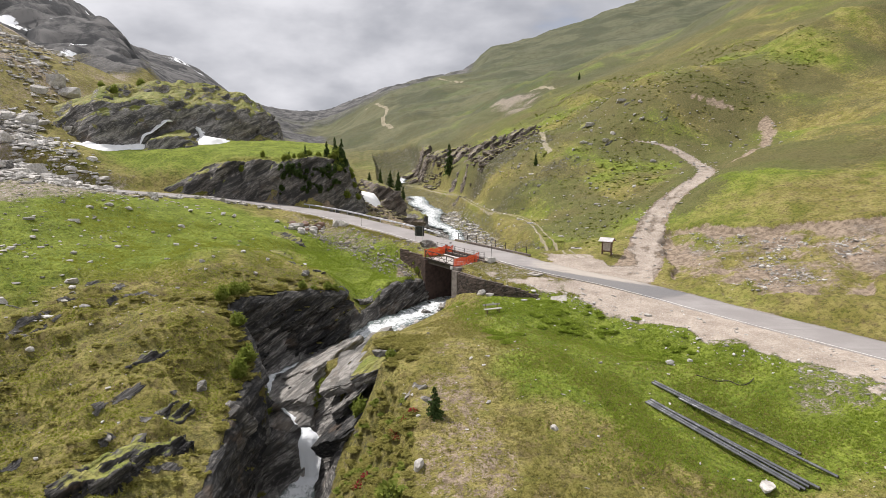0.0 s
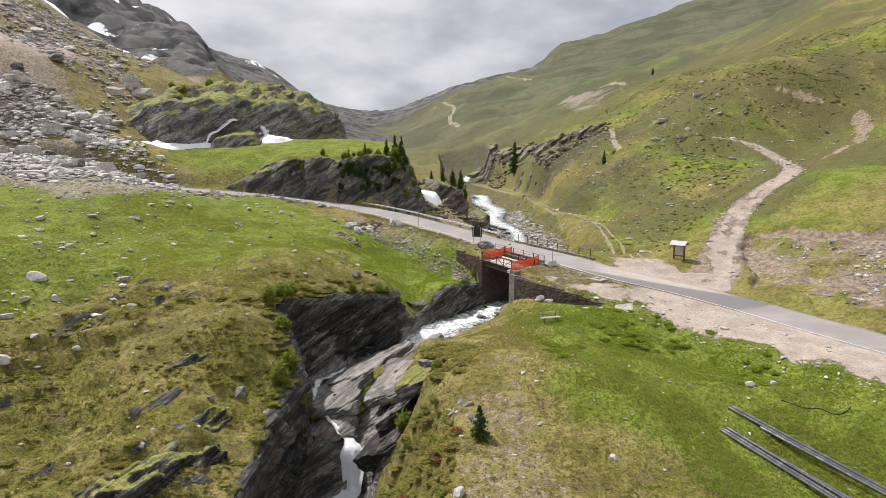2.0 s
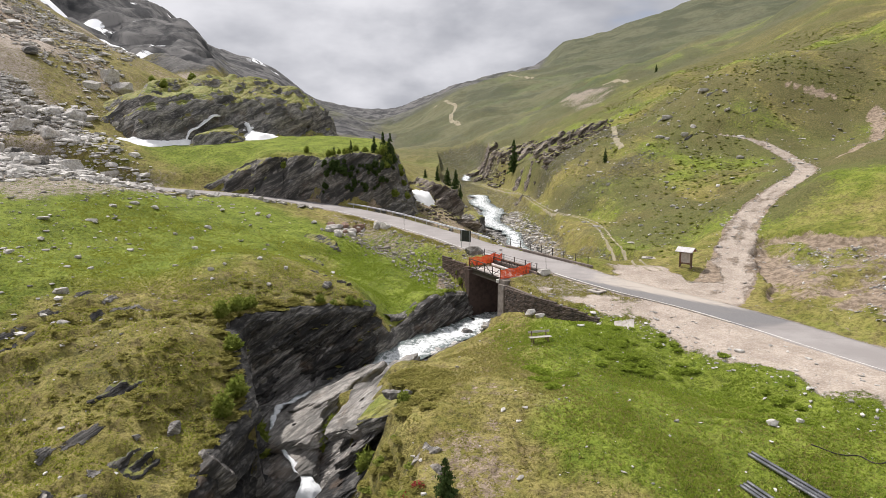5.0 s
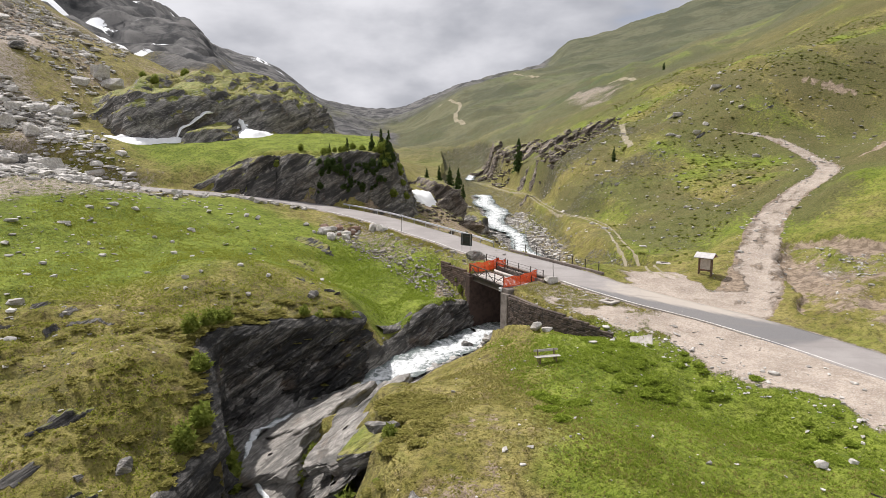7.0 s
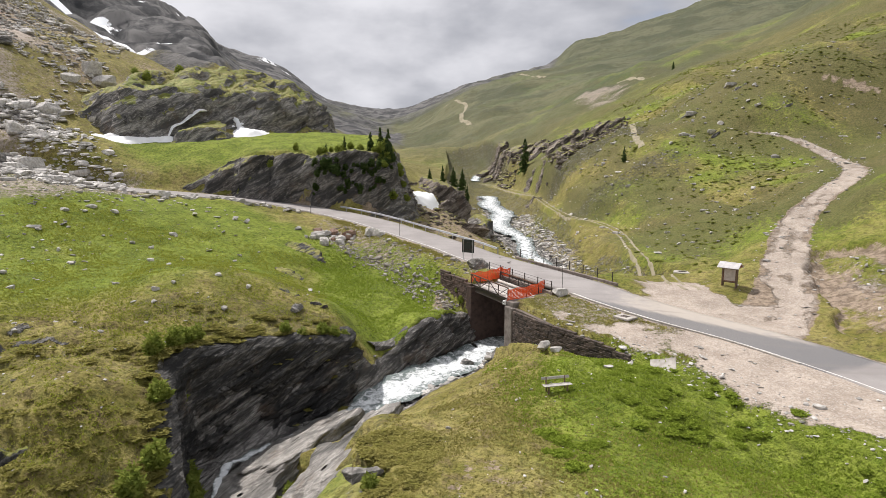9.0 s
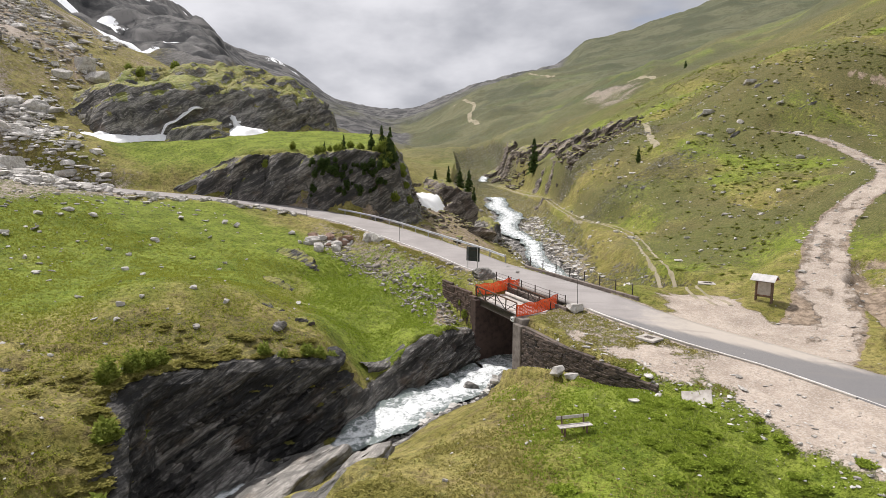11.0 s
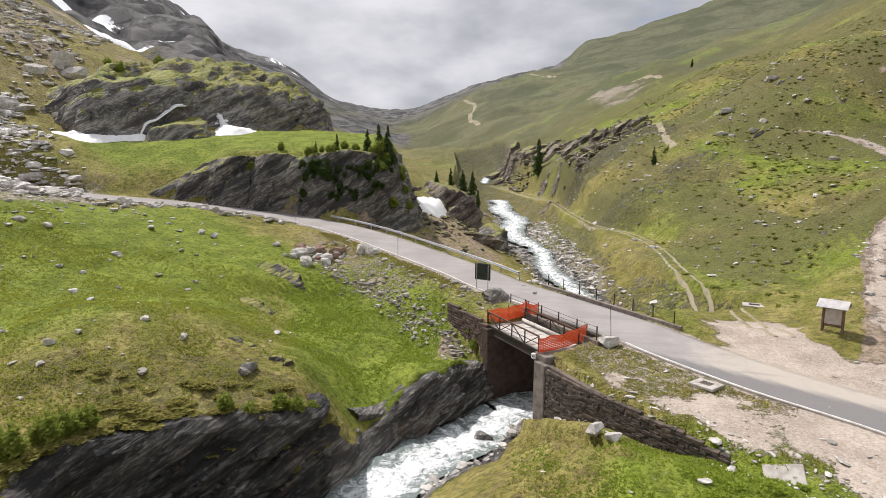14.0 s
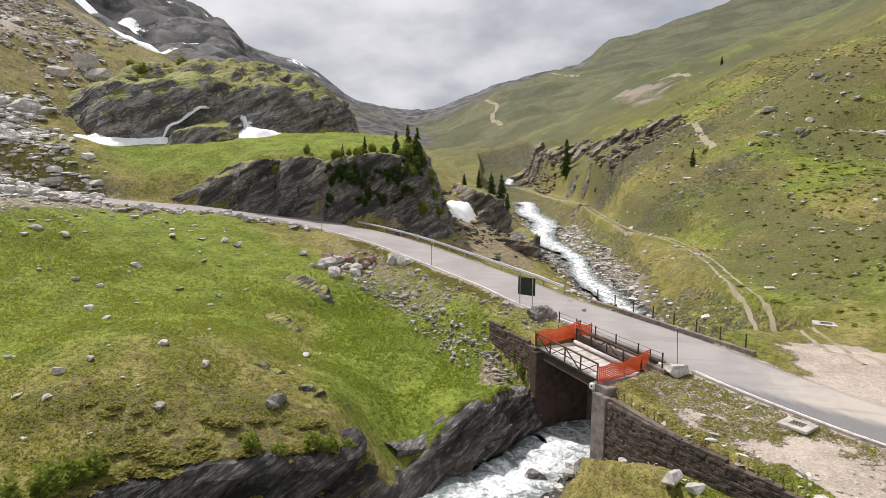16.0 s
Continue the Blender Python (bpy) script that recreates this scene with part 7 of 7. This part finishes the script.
def spruce(x, y, h, k, label, z=None, group="conifers on the knoll", wide=1.0):
    ob = thing("conifer", label, "tree", x, y, gz1(x, y) - 0.1 if z is None else z, group)
    ob.scale, ob.rotation_euler = (h * wide, h * wide, h), (0, 0, k * 1.7)
    part("trunk", TREES[(0, 2, 2, 1)[k % 4]][0], None, ob)
    part("crown", TREES[(0, 2, 2, 1)[k % 4]][1], None, ob)


def bush_mesh(name, seed, mat, n, spread, tall, thin):
    """A low shrub of many upright tufts of needles or leaves."""
    rng = np.random.RandomState(seed)
    vs, fs = [], []
    for i in range(n):
        a, r = rng.uniform(0, 6.28), spread * math.sqrt(rng.uniform(0, 1))
        base = np.array([math.cos(a) * r * 0.55, math.sin(a) * r * 0.55, 0.0])
        hh = tall * (1 - 0.55 * (r / spread) ** 2) * rng.uniform(0.6, 1.15)
        tip = np.array([math.cos(a) * r, math.sin(a) * r, hh])
        for t in range(5):
            c = base + (tip - base) * (0.25 + 0.19 * t) + rng.normal(size=3) * 0.03 * spread
            for _ in range(2):
                d = rng.normal(size=3)
                d[2] = abs(d[2]) * 0.7
                d /= np.linalg.norm(d)
                s = np.cross(d, rng.normal(size=3))
                s /= np.linalg.norm(s)
                k = len(vs)
                L = thin * rng.uniform(0.7, 1.3)
                vs += [c - s * L * 0.32, c + s * L * 0.32, c + d * L]
                fs.append([k, k + 1, k + 2])
    return mesh_from(name, np.array(vs), np.array(fs), mat, False)


PINES = [bush_mesh("foliage", 950 + i, M_PINE, 90, 0.5, t, 0.20) for i, t in enumerate((1.0, 0.8, 1.3))]
DARKS = [bush_mesh("foliage", 955 + i, M_NEEDLE, 70, 0.5, t, 0.20) for i, t in enumerate((1.0, 1.4))]
HEATHS = [bush_mesh("foliage", 960 + i, M_HEATH, 90, 0.5, t, 0.16) for i, t in enumerate((0.45, 0.35, 0.55))]
BLOOMS = bush_mesh("blossoms", 970, M_BLOOM, 40, 0.45, 0.5, 0.13)


def shrub(kind, x, y, s, k, label, group, z=None):
    ob = thing(kind, label, "shrub", x, y, (gz1(x, y) if z is None else z) - 0.05, group)
    ob.scale, ob.rotation_euler = (s, s, s), (0, 0, k * 2.1)
    part("foliage", (PINES if kind == "dwarf_pine" else HEATHS)[k % 3], None, ob)
    part("stem", one(tube, (0, 0, -0.2), (0.03, 0, 0.4), 0.03, 5, 0.01), M_BARK, ob)
    return ob


DP = "yellow-green dwarf pine bush on a rocky rim"
for k, (x, y, s) in enumerate([(-14.2, 61.3, 1.1), (-14.6, 60.3, 1.3), (-14.8, 59.2, 1.2), (-14.4, 58.2, 1.4), (-13.6, 57.2, 1.6), (-13.2, 56.2, 1.4), (-12.4, 55.0, 1.7), (-11.9, 54.0, 1.6), (-11.4, 53.0, 1.6), (-11.0, 51.9, 1.5), (-13.2, 53.6, 1.4), (-15.6, 58.0, 1.3), (-11.6, 49.6, 1.5),
                               (-6.6, 65.2, 1.2), (-5.4, 66.4, 0.9), (-8.8, 64.8, 0.9), (-4.8, 67.4, 0.8), (-11.9, 47.6, 1.4), (-7.6, 65.0, 0.9), (-6.2, 66.0, 1.0)]):
    shrub("dwarf_pine", x, y, s, k, DP, "dwarf pines on the gorge rim")
for k, (x, y, s) in enumerate([(-2.1, 31.8, 1.9), (0.3, 30.8, 1.7), (-1.9, 45.6, 1.3), (-6.3, 53.4, 1.1), (-5.7, 54.3, 1.0), (-6.6, 52.6, 1.0), (-2.6, 49.0, 1.2), (0.6, 45.6, 0.9), (-1.2, 33.6, 1.0), (4.6, 80.6, 0.9), (4.2, 81.6, 0.7)]):
    shrub("dwarf_pine", x, y, s, k, "small dwarf pine on a stony slope", "pines on the spur")
rs = np.random.RandomState(77)


def carpet(name, places, meshes, lo, hi, flat, label, seed):
    """Low growth that nobody could count, joined in one mesh."""
    rng = np.random.RandomState(seed)
    src = []
    for me in meshes:
        v = np.zeros(len(me.vertices) * 3, np.float32)
        me.vertices.foreach_get("co", v)
        src.append(v.reshape(-1, 3))
    z = ground(places[:, 0], places[:, 1])
    vs = []
    for (x, y), zz in zip(places, z):
        p = src[rng.randint(len(src))]
        s, a = rng.uniform(lo, hi), rng.uniform(0, 6.28)
        q = np.stack([p[:, 0] * math.cos(a) - p[:, 1] * math.sin(a), p[:, 0] * math.sin(a) + p[:, 1] * math.cos(a), p[:, 2] * flat], 1) * s
        vs.append(q + (x, y, zz - 0.03))
    v = np.concatenate(vs)
    tagged(new(name, mesh_from(name, v, np.arange(len(v)).reshape(-1, 3), meshes[0].materials[0], False)), label, "heath", kind="stuff")


def free(x, y):
    """Keeps plants off the roads, gravel and water."""
    _, mk, _ = cover(x, y, land(x, y))
    return np.clip(1.2 - 2.2 * np.maximum.reduce([mk["gravel"], mk["rock"], mk["earth"] * 0.8]), 0, 1)


SLABS = [(0.2, 44), (3.6, 43), (3.4, 50), (0.5, 52.5), (-1.6, 50), (-0.2, 47.5)]
SPUR = [(-5.5, 28), (1.8, 28), (2.0, 38), (0.5, 43), (-2.0, 43), (-5.0, 38)]
RIMH = [(-19, 62.2), (-13.5, 62.8), (-8.5, 64.4), (-4.8, 67.0), (-6, 68.6), (-11, 66.6), (-19, 65)]
RIM = smooth_line([(-4.6, 69.0), (-4.4, 67.2), (-6.2, 65.6), (-9.0, 64.5), (-12.6, 63.0), (-14.7, 59.6), (-14.6, 56.5), (-13.6, 53.7), (-12.3, 50.7), (-11.3, 48.2), (-11.3, 45), (-11.6, 40)], 0.28)[:, :2]
WESTH = [(-40, 32), (-20, 31), (-11, 36), (-10.8, 50), (-15, 60), (-26, 58), (-40, 48)]
carpet("heath_carpet", np.concatenate([spots(SLABS, 130, 78), spots(SPUR, 330, 79), spots(RIMH, 45, 75, lambda x, y: sstep(-0.4, 0.4, fbm(x * 0.25, y * 0.5, 0, 3, 94))), RIM + np.random.RandomState(76).normal(size=RIM.shape) * 0.3, RIM[:260] + np.random.RandomState(74).normal(size=RIM[:260].shape) * 0.5, spots(WESTH, 60, 80, lambda x, y: sstep(-0.1, 0.4, fbm(x * 0.16, y * 0.22, 0, 3, 94)))]), HEATHS, 0.5, 1.2, 0.34, "low brown-green heath on stony slopes", 81)
SHORT = [bush_mesh("foliage", 985 + i, M_HEATH, 14, 0.5, t, 0.22) for i, t in enumerate((0.34, 0.26, 0.42))]
carpet("west_heath", spots(WESTH, 750, 88, lambda x, y: free(x, y) * sstep(-0.35, 0.45, fbm(x * 0.16, y * 0.22, 0, 4, 98))), SHORT, 0.35, 0.95, 0.5, "low brown-green heath between turf ledges", 89)
carpet("spur_turf", spots(SPUR, 90, 82), PINES, 0.5, 0.9, 0.35, "yellow-green dwarf shrubs between stones", 83)
M_SHRUB = make_leaf("hillside_shrubs", (0.17, 0.20, 0.038), (0.30, 0.32, 0.075), (0.24, 0.235, 0.075))
LOWS = [bush_mesh("foliage", 990 + i, M_SHRUB, 12, 0.5, t, 0.30) for i, t in enumerate((0.40, 0.30, 0.50))]
HILL = [(22, 92), (31, 86), (40, 98), (55, 116), (62, 128), (66, 150), (90, 150), (130, 170), (130, 260), (80, 280), (45, 262), (30, 220), (31, 150), (32, 118)]
carpet("hillside_shrubs", spots(HILL, 3600, 84, lambda x, y: free(x, y) * (0.2 + 0.8 * sstep(-0.3, 0.5, fbm(x * 0.09 + y * 0.05, y * 0.05 - x * 0.03, 0, 4, 97)))), LOWS, 0.35, 0.9, 0.40, "low green shrubs on a grassy hillside", 87)
HB = "low heath shrub with red blossoms"
for k, (x, y, s) in enumerate([(-1.7, 37.2, 1.3), (-1.2, 37.0, 1.0), (0.8, 36.6, 1.2), (1.4, 36.7, 1.0), (2.0, 37.0, 0.8), (0.0, 33.6, 0.8), (0.9, 35.9, 0.8)]):
    ob = thing("heath_shrub", HB, "shrub", x, y, gz1(x, y) - 0.04, "flowering heath on the spur")
    ob.scale, ob.rotation_euler = (s, s, s * 0.7), (0, 0, k * 2.1)
    part("foliage", HEATHS[k % 3], None, ob)
    part("blossoms", BLOOMS, None, ob, "red blossoms")

bpy.context.view_layer.update()
KN = "dark green conifer on a rocky knoll"
for k, (x, y, h) in enumerate([(-11.3, 126.4, 3.4), (-9.7, 126.8, 4.2), (-8.4, 127.2, 4.9), (-7.9, 126.0, 3.4), (-9.0, 124.8, 2.4), (-15.2, 123.6, 2.5), (-18.4, 124.2, 1.8),
                               (1.8, 176, 5.0), (4.0, 172, 5.6), (-1.0, 178, 4.0), (5.2, 169, 3.6), (-4, 174, 2.6)]):
    spruce(x, y, h, k, KN, top_of(x, y) - 0.15)
spruce(-0.17, 48.3, 2.1, 2, "slender young conifer between rock slabs", gz1(-0.17, 48.3) - 0.1, "conifers on the spur")
spruce(3.4, 36.2, 2.1, 1, "dense young conifer on the spur", gz1(3.4, 36.2) - 0.1, "conifers on the spur", 1.6)
spruce(26.5, 255, 12.5, 1, "tall dark spruce on a far rocky slope", top_of(26.5, 255) - 0.3, "lone conifers")
spruce(40.5, 164, 3.4, 2, "small dark conifer on a grassy slope", top_of(40.5, 164) - 0.1, "lone conifers")
spruce(130, 420, 5, 0, "far dark conifer on a hillside", top_of(130, 420) - 0.3, "lone conifers")
for k, (x, y) in enumerate(spots([(-10, 123.5), (-6.5, 123.8), (-4.2, 128), (-5, 133), (-9, 131), (-11, 127)], 15, 85)):
    shrub("dwarf_pine", x, y, rs.uniform(0.9, 1.7), k, "large dark dwarf pine on the end of a knoll", "pines on the knoll", top_of(x, y) - 0.1)
for k, (x, y) in enumerate(spots([(-20, 120.2), (-12, 120.5), (-8.5, 122.6), (-7.0, 127), (-8, 127), (-10, 123.6), (-13, 121.9), (-20, 121.4)], 80, 86)):
    ob = thing("dwarf_pine", "dark dwarf pine clinging to a rock face", "shrub", x, y, top_of(x, y) - 0.15, "dark pines on the knoll face")
    q = rs.uniform(0.5, 1.2)
    ob.scale, ob.rotation_euler = (q, q, q), (0, 0, k * 2.1)
    part("foliage", DARKS[k % 2], None, ob)
    part("stem", one(tube, (0, 0, -0.2), (0.03, 0, 0.4), 0.03, 5, 0.01), M_BARK, ob)
for k, (x, y) in enumerate(spots([(-32, 121.5), (-20, 122), (-12, 122.8), (-6, 125.5), (-6, 131), (-14, 128), (-20, 126)], 16, 83)):
    shrub("dwarf_pine", x, y, rs.uniform(0.6, 1.3), k, "dwarf pine bush on top of a dark knoll", "pines on the knoll", top_of(x, y) - 0.05)
for k, (x, y) in enumerate(spots([(-60, 142), (-45, 150), (-34, 162), (-50, 170), (-66, 152)], 3, 84)):
    shrub("dwarf_pine", x, y, rs.uniform(1.2, 2.2), k, "small dark bush on a grassy crag", "bushes on the crag", top_of(x, y) - 0.05)


# ---- grass and herbs ----
def tufts(name, places, mat, label, seed, lo, hi, blades=5, wide=0.10):
    rng = np.random.RandomState(seed)
    n = len(places)
    z = ground(places[:, 0], places[:, 1])
    h = rng.uniform(lo, hi, n)
    vs = np.zeros((n, blades, 3, 3))
    for b in range(blades):
        a = rng.uniform(0, 6.28, n)
        out = rng.uniform(0.15, 0.9, n) * h
        c = np.stack([places[:, 0] + rng.normal(size=n) * h * 0.25, places[:, 1] + rng.normal(size=n) * h * 0.25, z - 0.02], 1)
        s = np.stack([-np.sin(a), np.cos(a), 0 * a], 1) * (wide * h / hi)[:, None] * rng.uniform(0.6, 1.3, n)[:, None]
        vs[:, b, 0], vs[:, b, 1] = c - s, c + s
        vs[:, b, 2] = c + np.stack([np.cos(a) * out, np.sin(a) * out, h * rng.uniform(0.6, 1.1, n)], 1)
    f = np.arange(n * blades * 3).reshape(-1, 3)
    tagged(new(name, mesh_from(name, vs.reshape(-1, 3), f, mat, False)), label, "grass", kind="stuff")


def soft(poly, n, seed, freq=0.3, edge=5.0):
    """Places inside an outline that thin out towards its edge."""
    return spots(poly, n, seed, lambda x, y: free(x, y) * sstep(0, edge, inside(poly, x, y) + edge * 0.4 * fbm(x * 0.2, y * 0.2, 0, 3, seed)) * (0.2 + 0.8 * sstep(-0.3, 0.4, fbm(x * freq, y * freq, 0, 3, 93))))


tufts("lush_grass", soft([(9, 30), (22, 24), (38, 28), (36, 46), (29, 58), (17, 65), (7, 70), (5, 56), (8, 44)], 34000, 85), M_HERB, "lush green grass and herbs", 86, 0.05, 0.15, 5, 0.05)
tufts("gully_grass", soft([(-9, 69), (6, 75), (4, 84), (-6, 100), (-18, 98), (-13, 82)], 8000, 87), M_HERB, "deep green grass in a gully", 88, 0.06, 0.18, 5, 0.06)
tufts("dry_grass", soft([(0, 20), (36, 18), (30, 46), (11, 56), (10, 66), (1, 62), (-1, 40)], 34000, 89), M_TUFT, "olive dry grass tufts on the spur", 90, 0.04, 0.13, 5, 0.045)
tufts("meadow_grass", soft([(-52, 30), (-14, 29), (-9, 46), (-11, 62), (-2, 68), (-5, 76), (-12, 94), (-46, 98)], 62000, 91), M_MEADOW, "olive grass tufts on the meadow", 92, 0.05, 0.14, 5, 0.05)
tufts("verge_grass", soft([(8.5, 74), (13, 66), (20, 60), (26, 64), (16, 77)], 2500, 93, 0.6, 2.0), M_TUFT, "patchy grass on the gravel verge", 94, 0.04, 0.12, 5, 0.05)
tufts("bank_grass", soft([(-7, 97), (3, 86), (6, 86), (2, 94), (-9, 109), (-18, 113), (-13, 104)], 4000, 95, 0.5, 2.0), M_TUFT, "rough grass on the embankment", 96, 0.06, 0.2, 5, 0.06)
# herb clumps beside the layby and round the bench
HERBS = [bush_mesh("leaves", 980 + i, M_HERB, 70, 0.5, t, 0.17) for i, t in enumerate((0.3, 0.22, 0.38))]
for k, (x, y) in enumerate(np.concatenate([spots([(13, 52), (20, 50), (25, 54), (20, 60), (14, 61)], 60, 97), spots([(8.5, 47), (11.5, 46), (12, 50), (9, 51)], 16, 98), spots([(20, 45), (26, 44), (27, 49), (22, 51)], 24, 99)])):
    ob = thing("herb_clump", "clump of fresh green leafy herbs", "plant", x, y, gz1(x, y) - 0.04, "herbs in the meadow")
    s = rs.uniform(0.5, 1.1)
    ob.scale, ob.rotation_euler = (s, s, s * 0.7), (0, 0, k * 1.3)
    part("leaves", HERBS[k % 3], None, ob)
